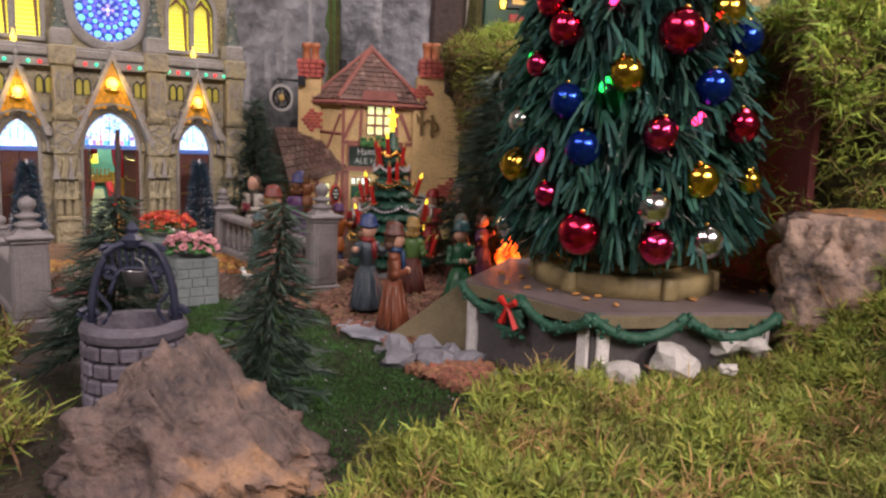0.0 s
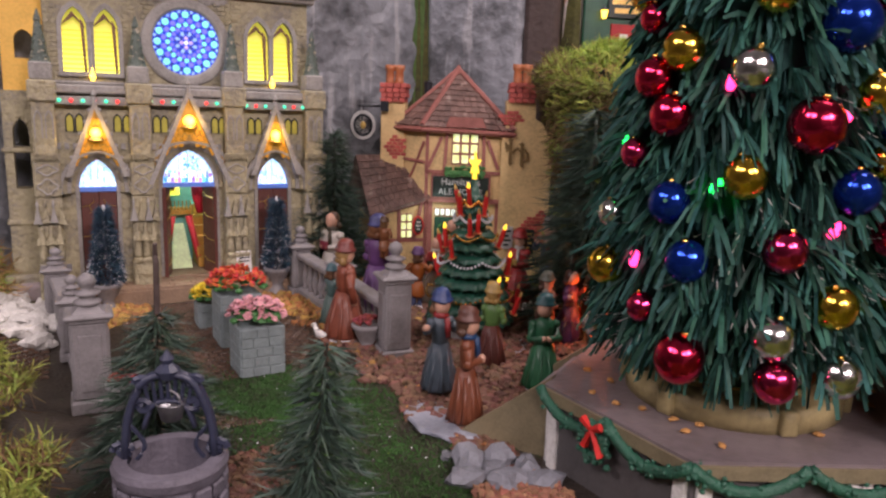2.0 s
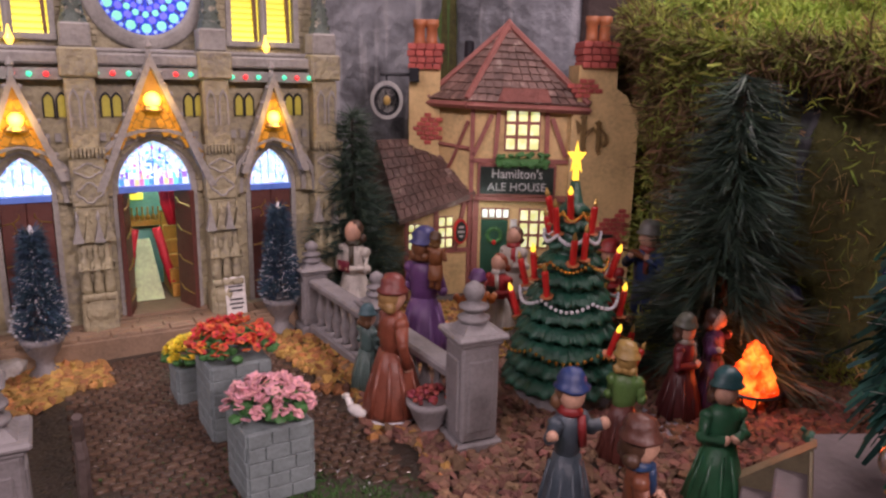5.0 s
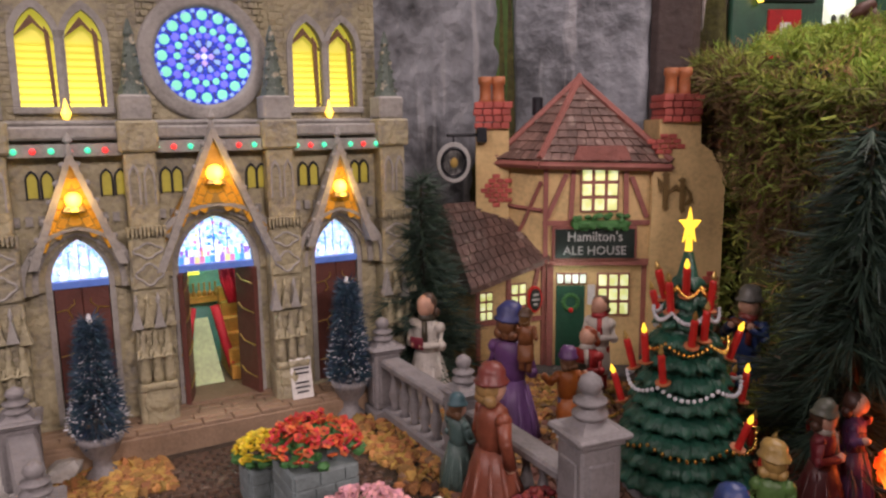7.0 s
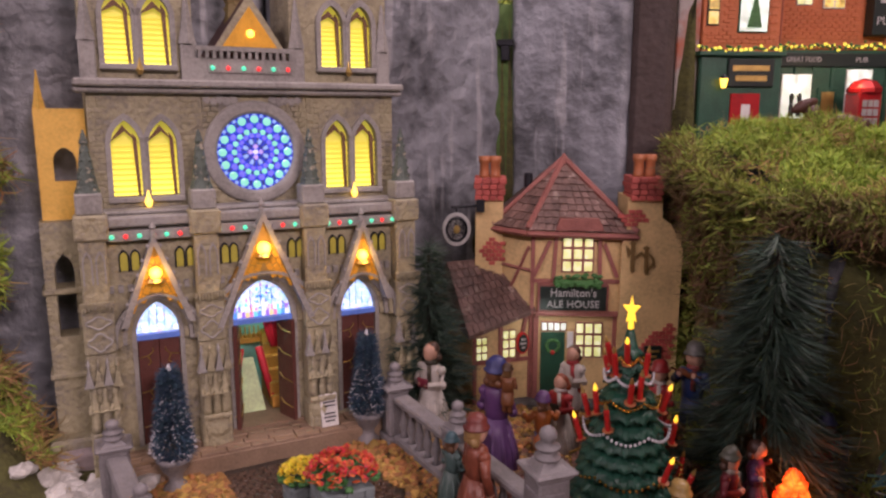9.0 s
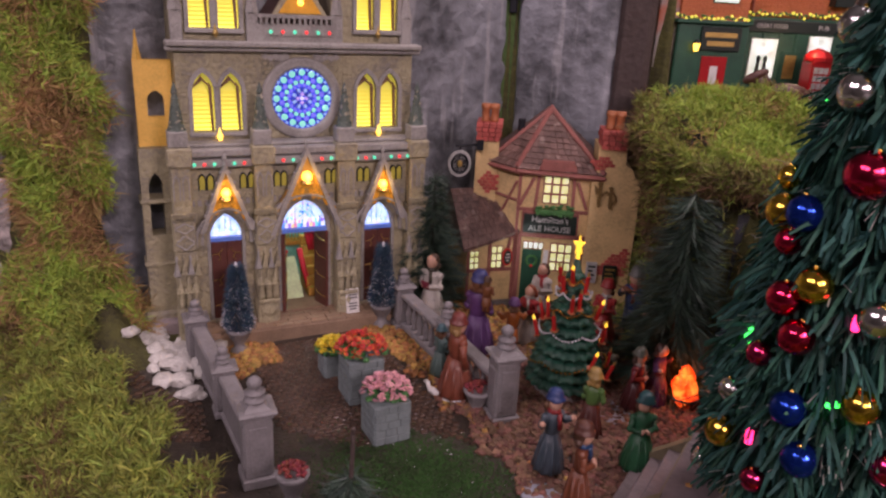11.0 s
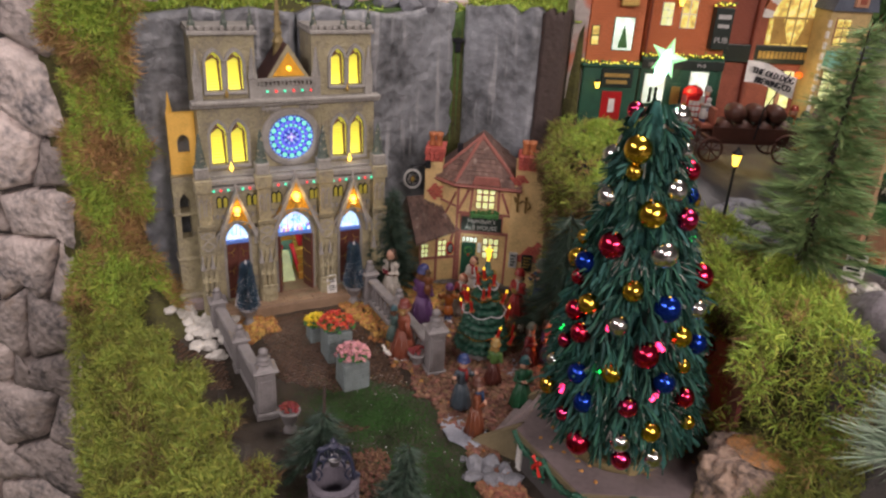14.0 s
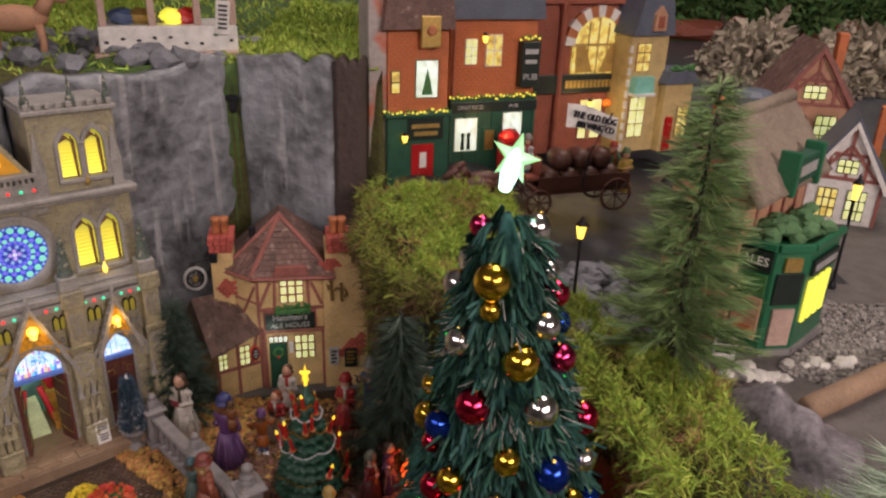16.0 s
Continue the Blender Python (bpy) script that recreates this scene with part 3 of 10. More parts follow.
def build_ground():
    xs = np.concatenate([np.arange(-1.3, -0.55, 0.03), np.arange(-0.55, 0.55, 0.0062), np.arange(0.55, 1.8, 0.03), np.arange(1.8, 3.6, 0.12)])
    ys = np.concatenate([np.arange(-0.9, -0.1, 0.03), np.arange(-0.1, 0.9, 0.0062), np.arange(0.9, 2.9, 0.03), np.arange(2.9, 4.8, 0.08)])
    gx, gy = np.meshgrid(xs, ys)
    gz = height(gx, gy)
    nx, ny = len(xs), len(ys)
    v = np.stack([gx, gy, gz], -1).reshape(-1, 3)
    i = np.arange(nx * ny).reshape(ny, nx)
    f = np.stack([i[:-1, :-1], i[:-1, 1:], i[1:, 1:], i[1:, :-1]], -1).reshape(-1, 4)
    c = v[f].mean(1)
    x, y, z = c.T
    a, b = church_xy(x, y)
    idx = np.zeros(len(f), int)  # moss soil
    low = z < 0.042
    yard = low & (x > -0.36) & (x < 0.24)
    idx[yard] = 2  # wet earth
    street = (y > 0.60) & (x > 0.05) & (z > 0.15) & (x < 0.75)
    idx[street] = 3
    idx[(x > 0.285) & (y < 0.6) & (z > 0.08)] = 4
    idx[(x > 0.36) & (y > 0.4) & (y < 0.66) & (z > 0.12)] = 4
    idx[(x > 0.52) & (y > 0.6) & (y < 1.0)] = 4
    idx[(y > 1.3) & (x > 0.0)] = 5
    idx[(y > 0.75) & (x < 0.0) & (z > 0.3)] = 6
    idx[y > 3.02] = 6
    ob = sheet("ground", v, f, [SOIL, FLOCK, MUD, ASPHALT, GRIT, WATER, FARGREEN], index=idx, smooth=True)
    tagged(ob, "sloping display ground of earth, turf and moss", "ground", kind="structure")


build_ground()

# ---- the hall round the display ----
def build_hall():
    for name, lo, hi, m in (("hall_floor", (-4, -4, -0.95), (4, 5, -0.9), ROOMWALL), ("ceiling", (-4, -4, 2.6), (4, 5, 2.7), ROOMCEIL),
                            ("wall_south", (-4, -4.1, -0.9), (4, -4, 2.6), ROOMWALL), ("wall_north", (-4, 5, -0.9), (4, 5.1, 2.6), ROOMWALL),
                            ("wall_west", (-4.1, -4, -0.9), (-4, 5, 2.6), ROOMWALL), ("wall_east", (4, -4, -0.9), (4.1, 5, 2.6), ROOMWALL)):
        bm = bmesh.new()
        box(bm, lo[0], hi[0], lo[1], hi[1], lo[2], hi[2])
        tagged(put(bm, name, m), "plain " + name.replace("_", " ") + " of the exhibition hall", name.split("_")[0], kind="structure")


build_hall()


# ---- slate panels behind the church and the ale house ----
def slab(name, p0, p1, z0, z1, thick, material, label, seed):
    """An upright rough panel between two points of the plan, its face lumpy."""
    d = Vector((p1[0] - p0[0], p1[1] - p0[1]))
    n, width = 46, d.length
    d.normalize()
    out = Vector((d.y, -d.x))
    nz = 40
    vs, fs = [], []
    for k in range(nz + 1):
        for j in range(n + 1):
            s, t = j / n, k / nz
            q = Vector((s * width * 9, t * (z1 - z0) * 9, seed))
            edge = min(s, 1 - s) * width
            r = 0.007 * noise.noise(q * 0.8) + 0.004 * abs(noise.noise(q * 2.2)) + 0.0015 * noise.noise(q * 7)
            if edge < 0.006:
                r -= 0.006 * (1 - edge / 0.006)
            zt = z1 + 0.012 * noise.noise(Vector((s * 5, seed, 0)))
            p = Vector(p0) + d * (s * width) + out * r
            vs.append((p.x, p.y, z0 + t * (zt - z0)))
    base = len(vs)
    for k in range(nz):
        for j in range(n):
            a = k * (n + 1) + j
            fs.append((a, a + 1, a + n + 2, a + n + 1))
    # back, edges and top
    for k in range(nz + 1):
        for j in range(n + 1):
            p = Vector(p0) + d * (j / n * width) - out * thick
            vs.append((p.x, p.y, vs[k * (n + 1) + j][2]))
    for k in range(nz):
        for j in range(n):
            a = base + k * (n + 1) + j
            fs.append((a, a + n + 1, a + n + 2, a + 1))
        for j in (0, n):
            a = k * (n + 1) + j
            fs.append((a, a + n + 1, base + a + n + 1, base + a))
    for j in range(n):
        a = nz * (n + 1) + j
        fs.append((a, a + 1, base + a + 1, base + a))
    ob = sheet(name, vs, fs, material, smooth=True)
    bm = bmesh.new()
    bm.from_mesh(ob.data)
    bmesh.ops.recalc_face_normals(bm, faces=bm.faces)
    bm.to_mesh(ob.data)
    bm.free()
    return tagged(ob, label, "wall", kind="structure")


def cpt(a, b):
    """A point of the plan from the church's own axes."""
    return (CX + CU.x * a + CV.x * b, CY + CU.y * a + CV.y * b)


slab("wall_slate_1", cpt(-0.215, 0.095), cpt(0.03, 0.098), 0.0, 0.385, 0.02, SLATE, "dark grey slate panel with pale scratches", 1.3)
slab("wall_slate_2", cpt(0.034, 0.098), (-0.158, 0.838), 0.0, 0.385, 0.02, SLATE, "dark grey slate panel with pale scratches", 4.7)
slab("wall_slate_3", (-0.151, 0.842), (-0.036, 0.808), 0.0, 0.39, 0.02, SLATE, "dark grey slate panel with pale scratches", 8.1)
slab("wall_slate_4", (-0.035, 0.806), (0.002, 0.802), 0.0, 0.39, 0.02, BARK_DARK, "dark brown ridged rock panel", 2.2)


# ---- stone wall beside the moss ----
def build_stone_wall():
    origin = Vector((-0.475, 0.505, 0.0))
    along = Vector((-1.0, 0.0, 0)).normalized()
    out = Vector((0.0, -1.0, 0)).normalized()
    bm = bmesh.new()
    m = Matrix(((along.x, -out.x, 0, origin.x), (along.y, -out.y, 0, origin.y), (0, 0, 1, 0), (0, 0, 0, 1)))
    box(bm, 0.0, 0.9, 0.012, 0.05, -0.6, 0.75, 0, m)
    wall = tagged(put(bm, "wall_stone", MORTAR), "wall of large rough grey and pink stones", "wall", kind="structure")
    rnd = random.Random(5)
    W, H = 0.125, 0.086
    pt = {}

    def corner(i, j):
        if (i, j) not in pt:
            pt[i, j] = (-0.05 + i * W / 2 + rnd.uniform(-0.026, 0.026), -0.45 + j * H + rnd.uniform(-0.024, 0.024))
        return Vector(pt[i, j])
    for j in range(13):
        for i in range(j % 2, 11, 2):
            ring = [corner(i, j), corner(i + 1, j), corner(i + 2, j), corner(i + 2, j + 1), corner(i + 1, j + 1), corner(i, j + 1)]
            mid = sum(ring, Vector((0, 0))) / 6
            if mid.x < 0.02:
                continue
            out2 = []
            for k in range(6):
                a, b = ring[k], ring[(k + 1) % 6]
                for s in range(5):
                    p = a.lerp(b, s / 5)
                    p = mid + (p - mid) * (0.935 + 0.03 * noise.noise(Vector((p.x * 40, p.y * 40, i + j))))
                    out2.append(p)
            bm = bmesh.new()
            loops = []
            for s, y in ((1.0, 0.016), (0.985, 0.002), (0.93, -0.005), (0.72, -0.0095), (0.4, -0.0115)):
                lp = []
                for p in out2:
                    q = mid + (p - mid) * s
                    dy = 0.007 * noise.noise(Vector((q.x * 22, q.y * 22, i * 3 + j))) + 0.003 * noise.noise(Vector((q.x * 70, q.y * 70, 3)))
                    lp.append(bm.verts.new(m @ Vector((q.x, y + (dy if s < 0.99 else 0), q.y))))
                loops.append(lp)
            n = len(out2)
            for a, b in zip(loops, loops[1:]):
                for k in range(n):
                    bm.faces.new((a[k], a[(k + 1) % n], b[(k + 1) % n], b[k]))
            bm.faces.new(loops[-1])
            put(bm, "stone", STONE, wall, smooth=True)


build_stone_wall()


# ---- moss ----
def lumps(p):
    """Soft hummocks of the moss, 0 to 1."""
    x, y, z = p.T
    a = np.sin(x * 210 + 2 * np.sin(y * 95)) * np.sin(y * 190 + 2 * np.sin(z * 120 + x * 60)) + 0.6 * np.sin(x * 95 + z * 160 + 1.3) * np.cos(y * 105 - z * 90)
    return np.clip(0.5 + 0.4 * a, 0, 1)


def blades(name, pts, nrm, length, width, material, seed, lean=0.7, droop=0.0, kind="stuff", label="", cat="moss", parent=None, lump=0.0, curl=1.25):
    """Many small curled strands in three joints, growing from points along normals."""
    rs = np.random.RandomState(seed)
    n = len(pts)
    if lump:
        high = lumps(pts)
        stay = rs.uniform(size=n) < 0.22 + 1.15 * high
        pts, nrm, high = pts[stay], nrm[stay], high[stay]
        n = len(pts)
        pts = pts + nrm * (lump * high)[:, None]
    d = nrm + lean * rs.normal(size=(n, 3))
    d[:, 2] -= droop * rs.uniform(0.3, 1.3, n)
    d /= np.linalg.norm(d, axis=1)[:, None]
    side = np.cross(d, rs.normal(size=(n, 3)))
    side /= np.linalg.norm(side, axis=1)[:, None] + 1e-9
    ln = (length * rs.uniform(0.45, 1.35, n))[:, None]
    w = width * rs.uniform(0.6, 1.4, n)[:, None] * 0.5
    bend = rs.normal(size=(n, 3)) * curl
    bend[:, 2] -= droop * 0.5
    p0 = pts - nrm * 0.001
    p1 = pts + d * ln * 0.36
    d2 = d + bend * 0.6
    p2 = p1 + d2 / np.linalg.norm(d2, axis=1)[:, None] * ln * 0.34
    d3 = d2 + bend * 0.9
    p3 = p2 + d3 / np.linalg.norm(d3, axis=1)[:, None] * ln * 0.36
    v = np.stack([p0 - side * w, p0 + side * w, p1 - side * w, p1 + side * w, p2 - side * w, p2 + side * w, p3], 1).reshape(-1, 3)
    o = np.arange(n)[:, None] * 7
    f = np.concatenate([o + [[0, 1, 3]], o + [[0, 3, 2]], o + [[2, 3, 5]], o + [[2, 5, 4]], o + [[4, 5, 6]]])
    ob = sheet(name, v, f, material, parent)
    if parent is None:
        tagged(ob, label or "tufted green craft moss", cat, kind=kind)
    return ob


def on_ground(n, seed, x0, x1, y0, y1, keep):
    """Random points of the ground sheet with their normals, denser on the cliffs."""
    rs = np.random.RandomState(seed)
    x, y = rs.uniform(x0, x1, n), rs.uniform(y0, y1, n)
    e = 0.003
    gx = (height(x + e, y) - height(x - e, y)) / (2 * e)
    gy = (height(x, y + e) - height(x, y - e)) / (2 * e)
    z = height(x, y)
    slope = np.sqrt(1 + gx ** 2 + gy ** 2)
    k = keep(x, y, z, slope, rs)
    nr = np.stack([-gx, -gy, np.ones(n)], -1) / slope[:, None]
    return np.stack([x, y, z], -1)[k], nr[k]


def clump(x, y, s, seed):
    return wavy(x, y, s, seed)


def build_moss():
    def left_keep(x, y, z, sl, rs):
        a, b = church_xy(x, y)
        across = -(x + 0.21) * 0.64 - (y - 0.315) * 0.77
        return (across > 0.028 + 0.010 * smooth(0.36, 0.42, y) + 0.008 * np.sin(x * 90)) & (x > 0.070 - (y + 0.19) * 0.93 - 0.012) & (b < 0.085) & (y < 0.5) & ~((a > -0.15) & (b > -0.05))
    p, n = on_ground(330000, 1, -0.60, -0.10, 0.02, 0.52, left_keep)
    dry = clump(p[:, 0], p[:, 1], 55, 0.4) + 0.4 * np.random.RandomState(3).normal(size=len(p)) > 0.62
    blades("moss_bank", p[~dry], n[~dry], 0.0120, 0.0009, MOSS_OLIVE, 11, 1.5, lump=0.022, label="olive green craft moss on the bank")
    blades("dry_moss", p[dry], n[dry], 0.0150, 0.0007, MOSS_BROWN, 12, 1.4, lump=0.020, label="brown dry moss strands")

    # thin green flock on the turf, fading at its edges
    for cx, cy, sx, sy, n, seed in ((-0.106, 0.380, 0.036, 0.026, 26000, 61), (-0.022, 0.278, 0.044, 0.048, 36000, 62)):
        rs = np.random.RandomState(seed)
        x, y = rs.normal(cx, sx, n), rs.normal(cy, sy, n)
        k = (x < 0.12) & (y > 0.12) & (y < 0.44) & (np.hypot(x - HX, y - HY) > 0.092)
        x, y = x[k], y[k]
        p = np.stack([x, y, height(x, y)], -1)
        blades("turf", p, np.tile([0, 0, 1.0], (len(x), 1)), 0.0019, 0.0007, FLOCK, seed + 5, 0.9, label="thin green flock turf", cat="turf")

    def front_keep(x, y, z, sl, rs):
        lim = 0.285 + 0.40 * np.clip(x - 0.115, 0, 1)
        hexa = np.hypot(x - HX, y - HY) > 0.088
        edge = np.interp(y, [0.0, 0.14, 0.177, 0.22, 0.257, 0.275, 0.29], [-0.03, 0.012, 0.030, 0.052, 0.077, 0.100, 0.135])
        return (y < lim) & (x > edge + 0.008 * np.sin(y * 90) + rs.normal(0, 0.004, len(x))) & hexa & (x < 0.300 + 0.015 * np.sin(y * 50))
    p, n = on_ground(300000, 2, -0.03, 0.42, -0.02, 0.36, front_keep)
    dry = clump(p[:, 0], p[:, 1], 75, 1.4) + 0.45 * np.random.RandomState(4).normal(size=len(p)) > 0.8
    blades("moss_mound", p[~dry], n[~dry], 0.0075, 0.0007, MOSS_OLIVE, 13, 1.5, lump=0.012, label="olive green craft moss in front of the platform")
    blades("dry_moss", p[dry], n[dry], 0.012, 0.0005, MOSS_DRY, 14, 1.7, lump=0.012, label="brown dry moss strands")

    def ledge_keep(x, y, z, sl, rs):
        e = ledge_edge(y)
        cliff = (sl > 1.5) & ((y < 0.5) | (z > 0.13 + 0.02 * np.sin(y * 70)))
        rim = (x > e - 0.02) & (x < e + 0.050 + 0.015 * np.sin(y * 33)) & (y < 0.72) & (y > 0.33)
        strip = (y > 0.60) & (y < 0.765) & (x > 0.02) & (x < 0.17)
        near = (x > 0.22) & (y < 0.45) & (y > 0.29) & (x < 0.300 + 0.012 * np.sin(y * 60))
        return rim | strip | near | (cliff & (y < 0.8) & (x < 0.4) & (y > 0.3))
    p, n = on_ground(300000, 5, 0.0, 0.45, 0.29, 0.80, ledge_keep)
    dry = clump(p[:, 0], p[:, 1], 48, 2.4) + 0.45 * np.random.RandomState(6).normal(size=len(p)) > 0.7
    # lower moss takes the darker olive: the ledge's shade put into its colour
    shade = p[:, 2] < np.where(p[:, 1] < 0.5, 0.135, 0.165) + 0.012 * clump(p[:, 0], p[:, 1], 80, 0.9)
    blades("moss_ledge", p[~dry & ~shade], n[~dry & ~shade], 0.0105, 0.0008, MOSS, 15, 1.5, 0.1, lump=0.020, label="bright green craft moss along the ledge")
    blades("moss_ledge", p[~dry & shade], n[~dry & shade], 0.0110, 0.0009, MOSS_OLIVE, 17, 1.6, 0.2, lump=0.016, label="craft moss on the ledge's face, shaded by its olive colour")
    blades("dry_moss", p[dry], n[dry], 0.015, 0.0006, MOSS_DRY, 16, 1.4, 0.3, lump=0.018, label="brown dry moss strands")
    # curtain that hangs over the ledge's edge, and down its face
    rs = np.random.RandomState(21)
    m = 80000
    y = rs.uniform(0.335, 0.79, m)
    e = ledge_edge(y)
    t = rs.uniform(0, 1, m) ** 1.3
    over = np.where(y > 0.57, 0.010, 0.026) * np.sin(np.pi * np.clip(t * 1.2, 0, 1)) * (0.6 + 0.5 * np.sin(y * 47) + 0.3 * np.sin(y * 120))
    x = e - 0.006 - over + rs.normal(0, 0.004, m)
    yy = y - 0.6 * over * (y > 0.5) + rs.normal(0, 0.003, m)
    z = LEDGE_Z + 0.03 * smooth(0.6, 0.76, y) + 0.012 - t * np.where(y > 0.52, 0.085, 0.05) * (0.7 + 0.5 * np.sin(y * 61))
    p = np.stack([x, yy, z], -1)
    n = np.tile([-0.8, -0.5, 0.1], (m, 1)).astype(float)
    brown = rs.uniform(size=m) < np.where(y > 0.5, 0.15 + 0.6 * t, 0.06 + 0.25 * t)
    front = ~brown & (y < 0.5)
    back = ~brown & (y >= 0.5)
    blades("moss_curtain", p[back], n[back], 0.0120, 0.0010, MOSS_OLIVE, 22, 1.5, 0.4, lump=0.014, label="green moss hanging over the ledge")
    blades("moss_curtain", p[front], n[front], 0.0120, 0.0010, MOSS, 24, 1.5, 0.3, lump=0.014, label="bright green moss hanging over the ledge's front")
    blades("moss_curtain", p[brown], n[brown], 0.018, 0.0008, MOSS_BROWN, 23, 1.2, 0.7, lump=0.014, label="brown moss strands hanging over the ledge")

    # upright moss strip between stone wall and slate
    rs = np.random.RandomState(31)
    m = 62000
    z = rs.uniform(-0.02, 0.50, m)
    a = rs.uniform(-math.pi, 0.25, m)
    r = 0.024 + 0.008 * np.sin(z * 37) + 0.007 * np.sin(z * 83 + a * 2) + 0.025 * smooth(0.12, 0.03, z)
    p = np.stack([-0.482 + r * 1.15 * np.cos(a), 0.486 + r * 0.8 * np.sin(a), z], -1)
    n = np.stack([np.cos(a), np.sin(a), 0 * a], -1)
    brown = (np.sin(z * 60) + np.sin(a * 3 + z * 20) + rs.normal(size=m) * 0.7) > 0.35
    blades("moss_strip", p[~brown], n[~brown], 0.0130, 0.0010, MOSS, 32, 1.5, 0.15, lump=0.016, label="upright strip of green moss at the wall's corner")
    blades("moss_strip", p[brown], n[brown], 0.018, 0.0008, MOSS_DRY, 33, 1.2, 0.25, lump=0.016, label="upright strip of brown dry moss at the wall's corner")
    bm = bmesh.new()
    lathe(bm, [(0.026 + 0.008 * math.sin(k * 0.9), 0.02 + k * 0.03) for k in range(18)], -0.482, 0.495, 12, 0, None, (0.9, 0.7))
    tagged(put(bm, "moss_core", SOIL, smooth=True), "dark core under the moss strip", "moss", kind="structure")
    # moss and turf above the slate
    def top_keep(x, y, z, sl, rs):
        return (z > 0.36) & (((x > -0.16) & (x < 0.0)) | ((x < -0.38) & (x > -0.7)) | (rs.uniform(size=len(x)) < 0.08))
    p, n = on_ground(60000, 8, -0.75, 0.02, 0.55, 1.3, top_keep)
    blades("moss_top", p, n, 0.014, 0.002, MOSS, 41, 0.8, label="green moss above the slate panels")


build_moss()


# ---- the church ----
def build_church():
    ch = thing("church", pose(CX, CY, 0, 0, 0, CA), "pale stone gothic church model with lit yellow windows and rose window", "church")
    F, B = 0.03, 0.088  # wall face and back
    lower = [(-0.0735, 0.0138, 0.045, 0.124, 0.1465), (-0.0022, 0.0212, 0.045, 0.1265, 0.1545), (0.0705, 0.0138, 0.045, 0.124, 0.1475)]
    wl = [(-0.0842, 0.0103, 0.2165, 0.251, 0.269), (-0.0608, 0.0103, 0.2165, 0.251, 0.269)]
    wr = [(0.0630, 0.0107, 0.2165, 0.251, 0.269), (0.0857, 0.0103, 0.2165, 0.251, 0.2695)]
    ul = [(-0.0840, 0.0098, 0.304, 0.335, 0.350), (-0.0603, 0.0098, 0.304, 0.335, 0.350)]
    ur = [(0.0608, 0.0096, 0.306, 0.336, 0.351), (0.0832, 0.0096, 0.306, 0.336, 0.352)]
    # lower storey
    bm = bmesh.new()
    arch_wall(bm, -0.112, 0.112, 0.03, 0.20, lower, 0.012, 0.024)
    box(bm, -0.112, -0.1, 0.024, B, 0.03, 0.20)
    box(bm, 0.1, 0.112, 0.024, B, 0.03, 0.20)
    part("lower_wall", bm, CHURCH, ch, "pale stone portal wall")
    # storey of the rose
    bm = bmesh.new()
    arch_wall(bm, -0.106, -0.036, 0.206, 0.285, wl, F, F + 0.01)
    arch_wall(bm, 0.040, 0.108, 0.206, 0.285, wr, F, F + 0.01)
    box(bm, -0.036, 0.040, F + 0.001, F + 0.01, 0.206, 0.285)
    box(bm, -0.106, -0.096, F + 0.01, B, 0.206, 0.295)
    box(bm, 0.098, 0.108, F + 0.01, B, 0.206, 0.295)
    part("middle_wall", bm, CHURCH, ch)
    # towers
    for nm, x0, x1, hs in (("tower", -0.107, -0.037, ul), ("tower", 0.030, 0.104, ur)):
        bm = bmesh.new()
        arch_wall(bm, x0, x1, 0.293, 0.368, hs, F + 0.002, F + 0.01)
        box(bm, x0, x0 + 0.006, F + 0.01, B - 0.006, 0.293, 0.368)
        box(bm, x1 - 0.006, x1, F + 0.01, B - 0.006, 0.293, 0.368)
        box(bm, x0, x1, B - 0.006, B, 0.293, 0.368)
        tower = part(nm, bm, CHURCH, ch, "square stone tower")
        bm = bmesh.new()
        box(bm, x0 - 0.003, x1 + 0.003, F - 0.003, B + 0.002, 0.366, 0.371, 0, None, 0.001)
        for k in range(9):
            xx = x0 + (x1 - x0 - 0.005) * k / 8
            box(bm, xx, xx + 0.005, F - 0.002, F + 0.003, 0.371, 0.3765, 0, None, 0.0008)
        box(bm, x0 - 0.002, x1 + 0.002, F + 0.006, B, 0.371, 0.374)
        part("parapet", bm, CHURCH_GREY, tower, "grey battlement")
        for xx in (x0 + 0.003, (x0 + x1) / 2 + 0.003, x1 - 0.003):
            bm = bmesh.new()
            lathe(bm, [(0.0035, 0.373), (0.0042, 0.379), (0.0025, 0.382), (0.0018, 0.389), (0.0003, 0.399)], xx, F + 0.004, 6)
            part("finial", bm, CHURCH_DARK, tower, "dark weathered finial")
        for s in (-1, 1):
            xx = x0 + 0.004 if s < 0 else x1 - 0.004
            bm = bmesh.new()
            box(bm, xx - 0.005, xx + 0.005, F - 0.004, F + 0.002, 0.293, 0.318, 0, None, 0.001)
            lathe(bm, [(0.006, 0.318), (0.0045, 0.325), (0.0008, 0.352)], xx, F - 0.001, 4)
            part("buttress", bm, CHURCH_GREY, tower)
    # string courses, belts and ledges
    bm = bmesh.new()
    for z0, z1, y in ((0.199, 0.206, 0.004), (0.206, 0.209, 0.012), (0.285, 0.289, 0.024), (0.289, 0.294, 0.020)):
        box(bm, -0.113, 0.114, y, F + 0.006, z0, z1, 0, None, 0.0012)
    for k in range(38):
        x = -0.108 + k * 0.0059
        box(bm, x, x + 0.0034, 0.0095, 0.0125, 0.155, 0.160)
    part("string_course", bm, CHURCH_GREY, ch, "grey stone ledges")
    # base plinth and step
    bm = bmesh.new()
    box(bm, -0.116, 0.117, 0.010, B, 0.028, 0.045, 0, None, 0.002)
    part("plinth", bm, CHURCH, ch)
    bm = bmesh.new()
